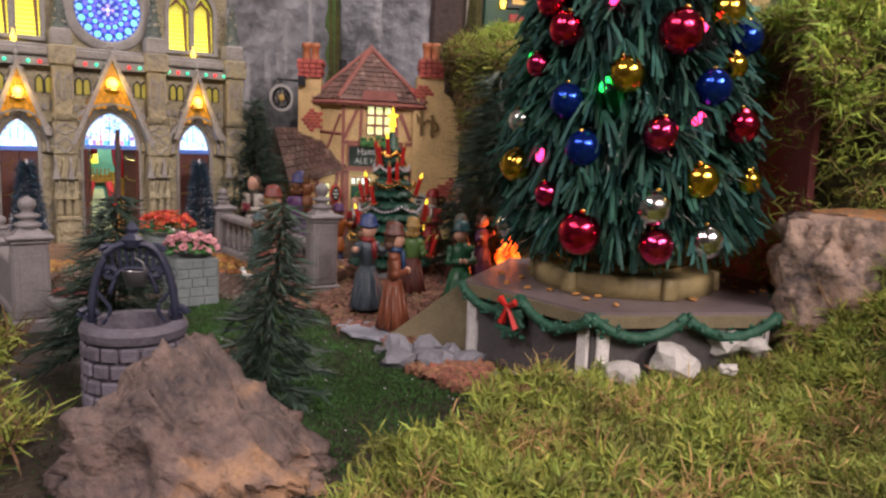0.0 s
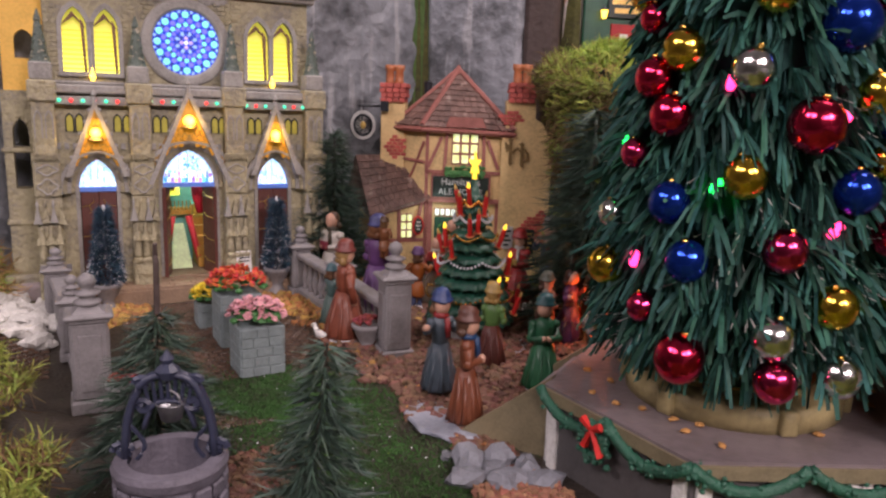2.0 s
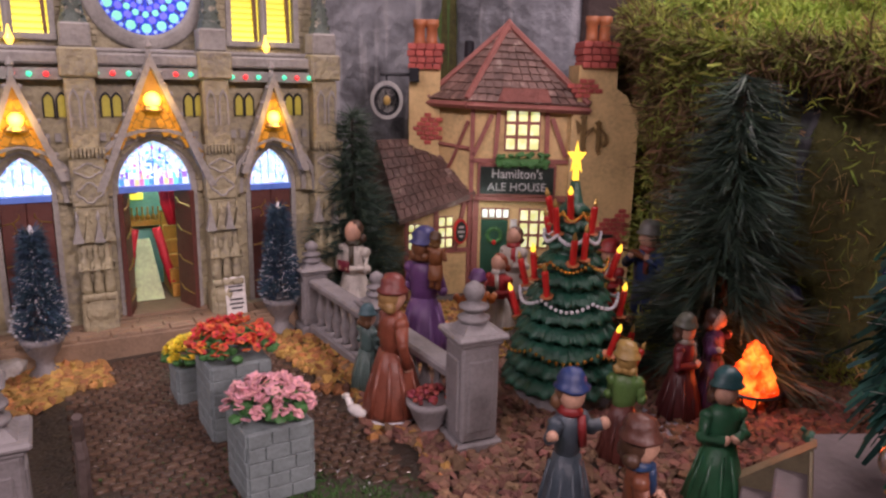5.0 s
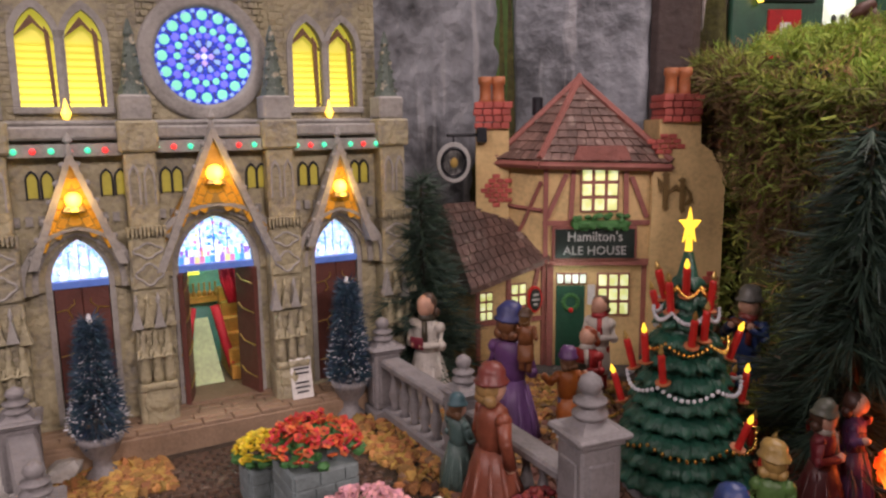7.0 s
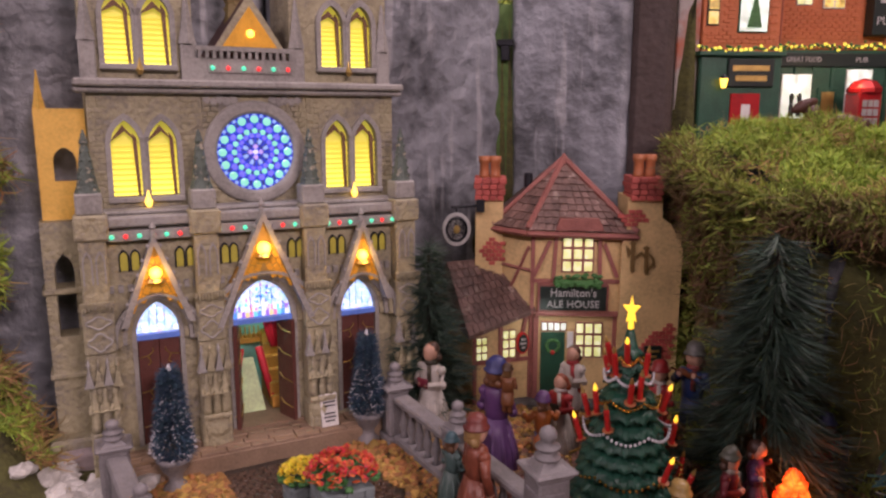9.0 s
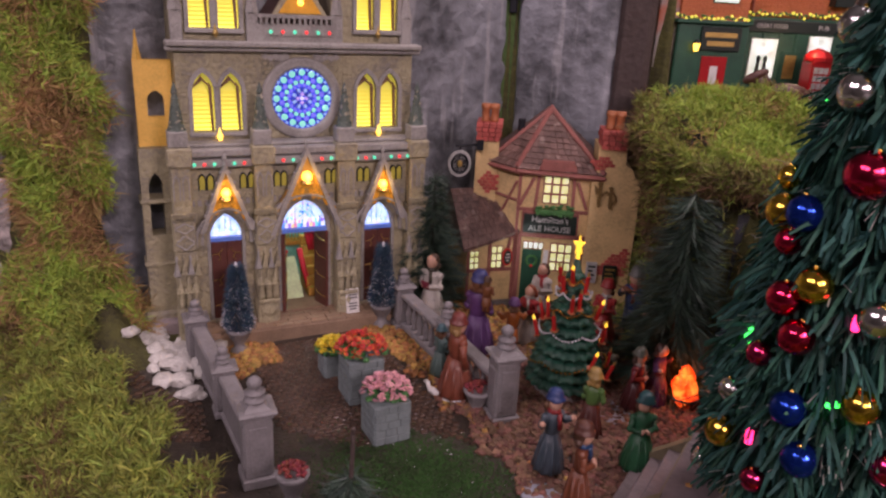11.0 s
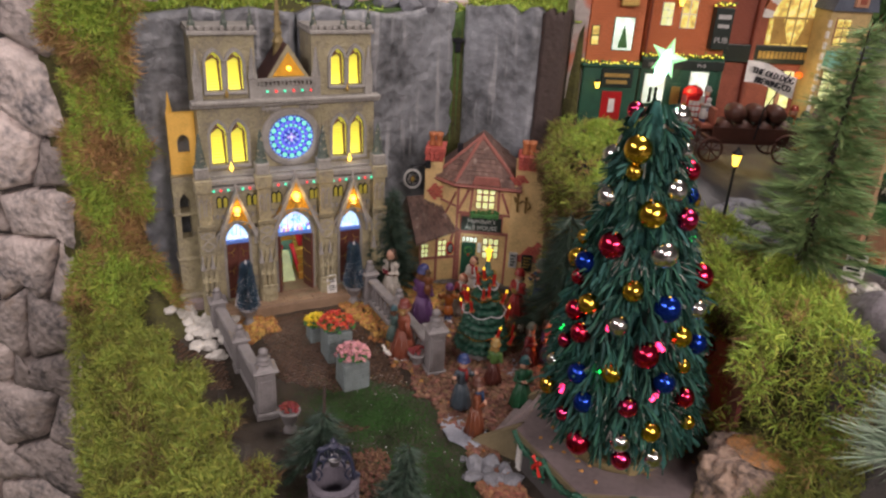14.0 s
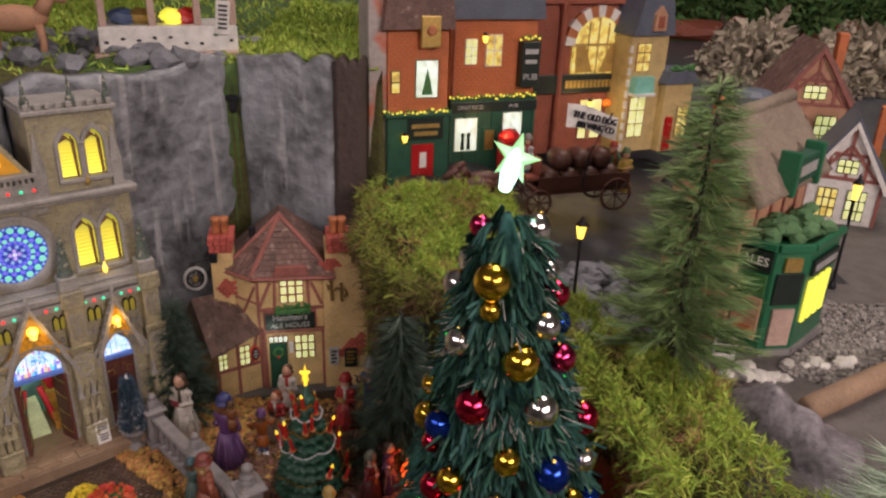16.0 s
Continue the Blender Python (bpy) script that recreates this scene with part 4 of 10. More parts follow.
    box(bm, -0.105, 0.122, -0.018, 0.010, 0.026, 0.042, 0, None, 0.0015)
    step = part("step", bm, STEPWOOD, ch, "tan stone step with slab joints")
    rnd = random.Random(2)
    for r in range(4):
        x = -0.105
        while x < 0.118:
            w = rnd.uniform(0.012, 0.02)
            bm = bmesh.new()
            box(bm, x + 0.0004, min(0.1215, x + w) - 0.0004, -0.0175 + r * 0.0070, -0.0108 + r * 0.0070, 0.041, 0.0432 + rnd.uniform(0, 0.0005), 0, None, 0.0005)
            put(bm, "paving_slab", STEPWOOD, step)
            x += w
    # yellow panes with slats
    for hs in (wl, wr, ul, ur):
        for cx, half, sill, spring, apex in hs:
            bm = bmesh.new()
            prism(bm, [(cx - half - 0.001, sill - 0.001)] + pointed(cx, half + 0.001, spring, apex + 0.001) + [(cx + half + 0.001, sill - 0.001)], F + 0.0085, F + 0.0095)
            w = part("window", bm, LOUVRE, ch, "pointed window lit yellow")
            bm = bmesh.new()
            ring_arch(bm, cx, half - 0.0012, apex - 0.0018, half + 0.0022, apex + 0.003, spring, F - 0.0022, F + 0.003, sill)
            box(bm, cx - half - 0.0025, cx + half + 0.0025, F - 0.004, F + 0.003, sill - 0.004, sill - 0.0002, 0, None, 0.0006)
            part("window_frame", bm, CHURCH_GREY, w)
            bm = bmesh.new()
            for k in range(9):
                z = sill + 0.002 + k * (spring - sill) / 9
                box(bm, cx - half, cx + half, F + 0.007, F + 0.0085, z, z + 0.0012)
            part("louvre", bm, LOUVRE_EDGE, w)
            bm = bmesh.new()
            prism(bm, [(cx + half - 0.004, sill), (cx + half - 0.002, sill), (cx + half - 0.003, spring + 0.004), (cx + half - 0.0055, spring + 0.008)], F + 0.003, F + 0.006)
            prism(bm, [(cx - half, spring + 0.001), (cx - 0.001, apex - 0.005), (cx + half - 0.001, spring), (cx, apex - 0.009)], F + 0.003, F + 0.006)
            part("shutter_edge", bm, WOOD_FRAME, w, "brown wooden inner frame")
    # central colonnettes between paired windows
    for x, z0, z1 in ((-0.0725, 0.2165, 0.256), (0.0745, 0.2165, 0.256), (-0.0721, 0.304, 0.339), (0.072, 0.306, 0.339)):
        bm = bmesh.new()
        lathe(bm, [(0.0025, z0), (0.0018, z0 + 0.003), (0.0016, z1 - 0.004), (0.003, z1)], x, F - 0.002, 8)
        part("colonnette", bm, CHURCH_GREY, ch)
        bm = bmesh.new()
        lathe(bm, [(0.0012, z0 - 0.007), (0.0026, z0 - 0.004), (0.0014, z0 - 0.001), (0.0002, z0 + 0.004)], x, F - 0.005, 8)
        part("sconce", bm, AMBER if z0 < 0.25 else GOLDPAINT, ch, "small amber lamp under the windows")
    # rose window
    rose = part("rose_window", lathe(bmesh.new(), [(0.0005, 0.0), (0.0275, 0.0), (0.0275, 0.002), (0.0005, 0.002)], 0, 0, 40), mat("rose_deep_blue", (0.03, 0.05, 0.35), 0.2, bump=0, emit=0.55, ecolor=(0.06, 0.10, 0.85)), ch, "round stained glass rose window lit blue")
    rose.matrix_basis = pose(0.0016, F + 0.001, 0.2447, 90)
    cols = [mat("rose_glass", c, 0.2, bump=0, emit=e, ecolor=c) for c, e in (((0.22, 0.75, 0.52), 0.9), ((0.30, 0.50, 1.0), 0.65), ((0.16, 0.16, 0.85), 0.9), ((0.75, 0.80, 1.0), 0.9), ((0.55, 0.42, 1.0), 0.65))]
    for count, r, size, c, turn in ((16, 0.0232, 0.0030, 0, 0), (16, 0.0185, 0.0024, 2, 0.5), (16, 0.0150, 0.0020, 0, 0), (16, 0.0118, 0.0019, 2, 0.5), (8, 0.0076, 0.0020, 1, 0.5), (4, 0.0038, 0.0018, 4, 0), (1, 0.0, 0.0018, 3, 0), (32, 0.0257, 0.0013, 1, 0)):
        for k in range(count):
            a = 2 * math.pi * (k + turn) / count
            bm = bmesh.new()
            lathe(bm, [(size, 0.0018), (size, 0.0027), (size * 0.6, 0.0030)], r * math.cos(a), r * math.sin(a), 8, 0)
            put(bm, "glass_piece", cols[c], rose)
    bm = bmesh.new()
    for k in range(16):
        a = 2 * math.pi * k / 16
        box(bm, 0.004, 0.0268, -0.0003, 0.0003, 0.0018, 0.0029, 0, Matrix.Rotation(a + 0.196, 4, "Z"))
    put(bm, "tracery", mat("lead_tracery", (0.05, 0.06, 0.12), 0.5), rose)
    bm = bmesh.new()
    lathe(bm, [(0.0272, -0.003), (0.0272, 0.004), (0.030, 0.0065), (0.033, 0.004), (0.0352, 0.0055), (0.0365, 0.001), (0.0365, -0.003)], 0, 0, 40)
    put(bm, "ring", CHURCH_GREY, rose, "round grey stone moulding", True)
    # low relief round the rose
    bm = bmesh.new()
    for sx in (-1, 1):
        for k in range(5):
            lathe(bm, [(0.0032, 0), (0.0036, 0.001), (0.002, 0.002)], 0, 0, 8, 0, pose(0.0016 + sx * (0.014 + 0.0045 * k), F + 0.001, 0.2812 - 0.0012 * (k % 2), 90))
    part("relief", bm, CHURCH_GREY, ch)
    # portals
    for (cx, half, sill, spring, apex), gap, ghalf, gz, lz in zip(lower, (0.1950, 0.2066, 0.1961), (0.0235, 0.0345, 0.0225), (0.138, 0.131, 0.138), (0.1686, 0.1795, 0.1686)):
        big = half > 0.02
        g = 0.0036 if big else 0.0030
        bm = bmesh.new()
        ring_arch(bm, cx, half, apex, half + g, apex + 0.0016, spring, 0.0105, 0.013, sill)
        portal = part("portal", bm, CHURCH_GREY, ch, "deep pointed portal with stepped arches")
        for k in range(1, 5):
            bm = bmesh.new()
            ring_arch(bm, cx, half + g * k, apex + 0.0016 * k, half + g * (k + 1), apex + 0.0016 * (k + 1), spring, 0.0110 - 0.0028 * k, 0.0135 - 0.0022 * k, spring - 0.004)
            put(bm, "archivolt", CHURCH if k % 2 else CHURCH_GREY, portal)
        # glass over the doors
        bm = bmesh.new()
        prism(bm, pointed(cx, half, spring, apex), 0.0165, 0.018)
        tym = put(bm, "stained_glass", GLASS_W, portal, "glowing stained glass over the door")
        bm = bmesh.new()
        box(bm, cx - half, cx + half, 0.011, 0.02, spring - 0.0035, spring, 0)
        for k in range(-2, 3):
            x = cx + k * half * 0.36
            top = apex - abs(k) ** 1.6 * 0.0055 - 0.002
            box(bm, x - 0.0002, x + 0.0002, 0.0155, 0.0166, spring, max(spring + 0.002, top))
        # the leading emits faint blue, glow of the glass painted onto it
        part_ob = put(bm, "tracery", mat("glowing_lead_blue", (0.12, 0.2, 0.5), 0.4, bump=0, emit=0.25, ecolor=(0.1, 0.25, 0.9)), portal)
        rnd = random.Random(int(cx * 1000))
        tints = [(0.1, 0.35, 0.95), (0.2, 0.75, 0.85), (0.85, 0.25, 0.45), (0.9, 0.75, 0.35), (0.35, 0.2, 0.8), (0.85, 0.9, 1.0)]
        made = [mat("glass_bit", t, 0.3, bump=0, emit=0.85, ecolor=t) for t in tints] if big else made_small
        bm = bmesh.new()
        for k in range(90 if big else 26):
            x, z = rnd.uniform(-half, half) * 0.92, rnd.uniform(0, 1)
            zz = spring + z * (apex - spring)
            if abs(x) < half * (1 - z ** 1.6) - 0.001:
                low = big and zz < spring + 0.006
                box(bm, cx + x - 0.0009, cx + x + 0.0009, 0.0157, 0.0166, zz - 0.0008, zz + (0.0035 if low else 0.0010), k % 6)
        tagged(put(bm, "glass_piece", made, portal), "small coloured glass pieces", kind="stuff")
        count = 14 if big else 8
        bm = bmesh.new()
        for k in range(count):
            x0, x1 = cx - half * 0.95 + 1.9 * half * k / count, cx - half * 0.95 + 1.9 * half * (k + 1) / count
            box(bm, x0 + 0.0001, x1 - 0.0001, 0.0154, 0.0164, spring + 0.0003, spring + (0.0042 if big else 0.0026), (k * 5) % 6)
        tagged(put(bm, "glass_band", made, portal), "band of striped coloured glass", kind="stuff")
        # gable
        bm = bmesh.new()
        arc = pointed(cx, half + g * 5 - 0.0006, spring, apex + 0.0085)
        mid = len(arc) // 2
        for s, pts in ((-1, arc[:mid + 1]), (1, arc[:mid - 1:-1])):
            pts = [p for p in pts if p[1] > gz + 0.004]
            for k in range(len(pts) - 1):
                q = []
                for p in (pts[k], pts[k + 1]):
                    t = (p[1] - pts[0][1]) / (pts[-1][1] - pts[0][1])
                    q.append((cx + s * (ghalf - 0.0035) * (1 - t), gz + 0.004 + t * (gap - 0.006 - gz - 0.004)))
                prism(bm, [pts[k], pts[k + 1], q[1], q[0]], 0.001, 0.006)
        put(bm, "gable", GABLE_JOINT, portal, "brick gable with amber glow in its mortar")
        bm = bmesh.new()
        foot, rise = gz + 0.004, gap - 0.010 - gz
        slope = math.atan2(rise, ghalf - 0.0035)
        for s in (-1, 1):
            for row in range(4):
                for k in range(9):
                    along, inset = 0.0045 + k * 0.0058 + 0.0029 * (row % 2), 0.0030 + row * 0.0042
                    x = ghalf - 0.0035 - along * math.cos(slope) - inset * math.sin(slope)
                    z = foot + along * math.sin(slope) - inset * math.cos(slope)
                    h = max(0.0, z - spring) / (apex + 0.0078 - spring)
                    clear = x > (half + g * 5) * (1 - h ** 1.7) + 0.0012 if h < 1 else True
                    if x > 0.0008 and clear and z > foot + 0.001:
                        box(bm, -0.0026, 0.0026, 0.0003, 0.003, -0.0019, 0.0019, 0, pose(cx + s * x, 0, z) @ Matrix.Rotation(s * slope, 4, "Y"), 0.0004)
        tagged(put(bm, "gable_brick", GABLE, portal), "self-glowing amber bricks laid along the gable's slopes", kind="stuff")
        bm = bmesh.new()
        for s in (-1, 1):
            prism(bm, [(cx + s * ghalf, gz - 0.004), (cx + s * (ghalf - 0.0045), gz - 0.004), (cx, gap - 0.008), (cx, gap)], -0.004, 0.006)
            for k in range(6):
                t = (k + 0.5) / 6.5
                ball(bm, (cx + s * ghalf * (1 - t), -0.001, gz - 0.004 + t * (gap - gz + 0.004) + 0.001), 0.0016, 0, 6, 4)
        lathe(bm, [(0.0022, gap - 0.003), (0.0012, gap + 0.002), (0.0024, gap + 0.0035), (0.0003, gap + 0.008)], cx, 0.001, 6)
        put(bm, "gable_rim", CHURCH_GREY, portal, "grey stone gable edge")
        bm = bmesh.new()
        ball(bm, (cx, -0.001, lz), 0.0048 if big else 0.0040, 0, 12, 8)
        put(bm, "lamp_globe", AMBER, portal, "glowing amber globe", True)
        bm = bmesh.new()
        lathe(bm, [(0.0055, lz - 0.0065), (0.006, lz - 0.0055), (0.0045, lz - 0.003)], cx, -0.001, 10)
        for k in range(8):
            a = math.pi * k / 4
            box(bm, -0.0006, 0.0006, -0.0006, 0.0006, 0.005, 0.0085, 0, pose(cx, 0.002, lz) @ Matrix.Rotation(a, 4, "Y"))
        put(bm, "lamp_holder", GOLDPAINT, portal)
        # doors
        if not big:
            for s in (-1, 1):
                bm = bmesh.new()
                x0, x1 = sorted((cx, cx + s * (half - 0.0003)))
                box(bm, x0 + 0.0002, x1, 0.0125, 0.0155, 0.045, spring - 0.0035, 0, None, 0.0004)
                d = put(bm, "door_leaf", DOORWOOD, portal, "dark red-brown door with gold ironwork")
                bm2 = bmesh.new()
                for zz in (0.058, 0.083, 0.108):
                    tube(bm2, [(cx + s * (half - 0.001), 0.0118, zz), (cx + s * half * 0.5, 0.0118, zz + 0.001), (cx + s * half * 0.28, 0.0118, zz + 0.004), (cx + s * half * 0.3, 0.0118, zz + 0.006)], 0.0004, 4)
                    tube(bm2, [(cx + s * half * 0.55, 0.0118, zz + 0.001), (cx + s * half * 0.4, 0.0118, zz - 0.004), (cx + s * half * 0.55, 0.0118, zz - 0.0055)], 0.0004, 4)
                put(bm2, "ironwork", GOLDPAINT, portal)
        else:
            for s, ang in ((-1, -74), (1, 70)):
                bm = bmesh.new()
                x0, x1 = sorted((0, -s * (half - 0.001)))
                box(bm, x0, x1, -0.0015, 0.0015, 0.045, spring - 0.0035, 0, None, 0.0004)
                for zz in (0.055, 0.075, 0.095, 0.113):
                    tube(bm, [(-s * 0.001, -0.002, zz), (-s * half * 0.6, -0.002, zz + 0.001), (-s * half * 0.8, -0.002, zz + 0.004)], 0.0005, 4, 1)
                    tube(bm, [(-s * 0.001, 0.002, zz), (-s * half * 0.6, 0.002, zz + 0.001), (-s * half * 0.8, 0.002, zz + 0.004)], 0.0005, 4, 1)
                d = put(bm, "door_leaf", [DOORWOOD, GOLDPAINT], portal, "open dark red-brown door leaf")
                d.matrix_basis = pose(cx + s * half, 0.008, 0, 0, 0, -s * ang * (1 if s > 0 else -1))
    # side aisles' inner dark backs
    bm = bmesh.new()
    box(bm, -0.099, -0.03, 0.026, 0.030, 0.045, 0.2)
    box(bm, 0.03, 0.099, 0.026, 0.030, 0.045, 0.2)
    part("inner_wall", bm, CHURCH_DARK, ch)
    # interior of the nave
    bm = bmesh.new()
    box(bm, -0.030, 0.030, 0.080, 0.083, 0.045, 0.16)
    box(bm, -0.030, -0.028, 0.03, 0.08, 0.045, 0.16)
    box(bm, 0.028, 0.030, 0.03, 0.08, 0.045, 0.16)
    box(bm, -0.030, 0.030, 0.03, 0.08, 0.158, 0.16)
    inner = part("nave", bm, INT_TEAL, ch, "turquoise painted interior")
    bm = bmesh.new()
    box(bm, -0.028, 0.028, 0.0095, 0.08, 0.0435, 0.0455)
    put(bm, "nave_floor", STEPWOOD, inner)
    for k in range(5):
        bm = bmesh.new()
        tube(bm, [(0.0035 + k * 0.0023, 0.0345 + 0.0010 * (k % 2), 0.1285), (0.0045 + k * 0.0022, 0.0335 + 0.0010 * (k % 2), 0.112), (0.0085 + k * 0.0015, 0.0340, 0.097)], 0.0016, 7)
        put(bm, "drape_fold", INT_RED, inner, "red velvet drape fold", True)
    bm = bmesh.new()
    prism(bm, pointed(-0.006, 0.0040, 0.116, 0.1225), 0.0780, 0.0805)
    box(bm, -0.0100, -0.0020, 0.0780, 0.0805, 0.108, 0.1165)
    put(bm, "nave_window", LITYEL, inner, "small yellow lit window")
    bm = bmesh.new()
    prism(bm, [(-0.016, 0.0), (0.004, 0.0), (-0.001, 0.042), (-0.009, 0.042)], 0, 0.001, 0, pose(-0.002, 0.034, 0.0465, -22))
    put(bm, "aisle_cloth", INT_CLOTH, inner, "pale green aisle cloth")
    for s in (-1, 1):
        bm = bmesh.new()
        for k in range(7):
            lathe(bm, [(0.0018, 0.0), (0.0016, 0.02), (0.0022, 0.035)], (0.006 + k * 0.0022) * s + (0.004 if s > 0 else 0), 0.066 - 0.003 * (k % 2), 6, 0, pose(0, 0, 0.117))
        put(bm, "curtain", INT_RED, inner, "red draped curtain", True)
        bm = bmesh.new()
        tube(bm, [(s * 0.007 - 0.005, 0.052, 0.092), (s * 0.011 - 0.005, 0.05, 0.072), (s * 0.016 - 0.005, 0.042, 0.047)], 0.003, 8)
        put(bm, "drape", INT_RED, inner, "red drape tied aside", True)
    bm = bmesh.new()
    for k in range(6):
        box(bm, 0.0075, 0.027, 0.036 + k * 0.006, 0.043 + k * 0.006, 0.046, 0.055 + k * 0.009, 0, None, 0.0005)
    put(bm, "pew_block", INT_GOLD, inner, "golden stepped pews")
    bm = bmesh.new()
    box(bm, -0.014, -0.006, 0.077, 0.0795, 0.112, 0.130, 0)
    box(bm, -0.0125, -0.0075, 0.0765, 0.0772, 0.114, 0.128, 1)
    put(bm, "picture", [INT_GOLD, LEAFGREEN], inner, "gilt framed picture")
    bm = bmesh.new()
    for k in range(7):
        lathe(bm, [(0.0014, 0.0), (0.0018, 0.002), (0.0005, 0.004), (0.0007, 0.009)], -0.014 + k * 0.0035, 0.074, 6, 0, pose(0, 0, 0.094))
    box(bm, -0.018, 0.010, 0.071, 0.078, 0.090, 0.094, 0)
    put(bm, "altar", INT_GOLD, inner, "gilt altar shelf with candlesticks")
    # carved piers
    for x, w in ((-0.1095, 0.010), (-0.040, 0.010), (0.0355, 0.010), (0.1065, 0.010)):
        bm = bmesh.new()
        for x0, x1, y, z0, z1 in ((x - w, x + w, -0.005, 0.030, 0.062), (x - w * 0.9, x + w * 0.9, -0.002, 0.062, 0.118), (x - w * 0.95, x + w * 0.95, -0.003, 0.118, 0.146), (x - w * 0.8, x + w * 0.8, 0.0, 0.146, 0.192), (x - w, x + w, -0.002, 0.192, 0.2085)):
            box(bm, x0, x1, y, 0.014, z0, z1, 0, None, 0.0012)
        pier = part("pier", bm, CHURCH, ch, "carved stone pier with niches")
        rnd = random.Random(int(x * 999))
        bm = bmesh.new()
        lathe(bm, [(w * 1.02, 0.030), (w * 1.02, 0.036), (w * 0.92, 0.038), (w * 0.92, 0.050), (w * 1.05, 0.053), (w * 1.05, 0.057), (w * 0.80, 0.062), (w * 0.4, 0.063)], x, -0.001, 8, 0, None, (1, 0.75))
        put(bm, "pier_base", CHURCH, pier, "eight-sided weathered stone base")
        for k in range(4):
            xx = x + (k - 1.5) * w * 0.56
            lift = rnd.uniform(-0.0015, 0.0015)
            bm = bmesh.new()
            prism(bm, [(xx - 0.0031, 0.0985 + lift), (xx + 0.0031, 0.0985 + lift), (xx + 0.0022, 0.1015 + lift), (xx, 0.1125 + lift), (xx - 0.0022, 0.1015 + lift)], -0.0075, -0.001)
            lathe(bm, [(0.0009, 0.1105), (0.0012, 0.113), (0.0003, 0.1165)], xx, -0.005, 6)
            put(bm, "canopy", CHURCH if k % 2 else CHURCH_GREY, pier, "pointed carved niche canopy")
        for k in range(3):
            xx = x + (k - 1) * w * 0.62
            lean = rnd.uniform(-0.0008, 0.0008)
            bm = bmesh.new()
            lathe(bm, [(0.0030, 0.0665), (0.0031, 0.070), (0.0023, 0.079), (0.0028, 0.086), (0.0014, 0.0890), (0.0018, 0.0915), (0.0016, 0.0945), (0.0003, 0.0965)], xx, -0.0045, 8, 0, None, (1, 0.85))
            for e in (-1, 1):
                tube(bm, [(xx + e * 0.0026, -0.0050, 0.0855), (xx + e * 0.0034, -0.0062, 0.0805), (xx + lean, -0.0076, 0.0820)], 0.0010, 5)
            box(bm, xx - 0.0034, xx + 0.0034, -0.0082, -0.001, 0.0625, 0.0665, 0, None, 0.0007)
            put(bm, "niche_carving", CHURCH, pier, "weathered carved stone niche ornament", True)
        for zz, rx, rz in ((0.1265, w * 0.62, 0.0052), (0.1395, w * 0.66, 0.0036)):
            bm = bmesh.new()
            loop = []
            for k in range(25):
                a = 2 * math.pi * k / 24
                r = 1 + 0.16 * math.cos(4 * a)
                loop.append((x + rx * r * math.cos(a), -0.0034, zz + rz * r * math.sin(a)))
            tube(bm, loop, 0.0007, 5)
            put(bm, "plaque_moulding", CHURCH_GREY, pier, "lobed stone plaque moulding")
        for k in range(10):
            bm = bmesh.new()
            xx = x - w * 0.92 + k * w * 0.204
            prism(bm, [(xx - 0.0008, 0.1525), (xx + 0.0008, 0.1525), (xx + 0.0006, 0.1490), (xx, 0.1465 - 0.0015 * (k % 2)), (xx - 0.0006, 0.1490)], -0.0042, 0.0)
            put(bm, "corbel", CHURCH, pier)
        bm = bmesh.new()
        for k in (-1, 1):
            ring_arch(bm, x + k * w * 0.38, 0.002, 0.184, 0.0030, 0.186, 0.178, -0.0015, 0.0005, 0.164)
        put(bm, "tracery", CHURCH_GREY, pier)
        bm = bmesh.new()
        box(bm, x - 0.008, x + 0.008, 0.001, 0.018, 0.2085, 0.222, 0, None, 0.001)
        put(bm, "pinnacle_base", CHURCH_GREY, pier)
        bm = bmesh.new()
        lathe(bm, [(0.0078, 0.222), (0.0060, 0.227), (0.0042, 0.240), (0.0022, 0.252), (0.0028, 0.2535), (0.0005, 0.2615)], x, 0.010, 8)
        for k in range(5):
            for a in range(4):
                t = k / 5
                r = 0.0066 * (1 - t) + 0.0018 * t
                rock(bm, (x + r * math.cos(a * 1.571 + 0.78), 0.010 + r * math.sin(a * 1.571 + 0.78), 0.226 + t * 0.028), (0.0012, 0.0012, 0.0014), k + a, 0, 1)
        put(bm, "pinnacle", CHURCH_DARK, pier, "dark green weathered pinnacle")
    # twin small windows
    for x in (-0.0915, -0.0845, -0.0565, -0.0495, -0.0265, -0.0205, 0.0205, 0.0265, 0.0515, 0.0580, 0.0845, 0.0905):
        bm = bmesh.new()
        prism(bm, [(x - 0.0026, 0.1695)] + pointed(x, 0.0026, 0.1785, 0.1825) + [(x + 0.0026, 0.1695)], 0.0105, 0.0122)
        sw = part("small_window", bm, mat("dim_yellow_pane", (0.36, 0.31, 0.05), 0.5, bump=0, emit=0.16, ecolor=(0.8, 0.65, 0.05)) if x < -0.0914 else bpy.data.materials["dim_yellow_pane"], ch, "small pointed window with a dark frame")
        bm = bmesh.new()
        ring_arch(bm, x, 0.0023, 0.1822, 0.0032, 0.1837, 0.1785, 0.0095, 0.0125, 0.169)
        put(bm, "window_frame", IRON, sw)
    # light string
    for x0, x1, n, z, y in ((-0.098, -0.048, 7, 0.1935, 0.002), (-0.031, 0.030, 8, 0.1945, 0.002), (0.046, 0.096, 7, 0.1935, 0.002), (-0.026, 0.026, 6, 0.3025, 0.0235)):
        for k in range(n):
            x = x0 + (x1 - x0) * k / (n - 1)
            if abs(x) < 0.006 and z < 0.25:
                continue
            bm = bmesh.new()
            ball(bm, (x, y, z), 0.0016, 0, 8, 6)
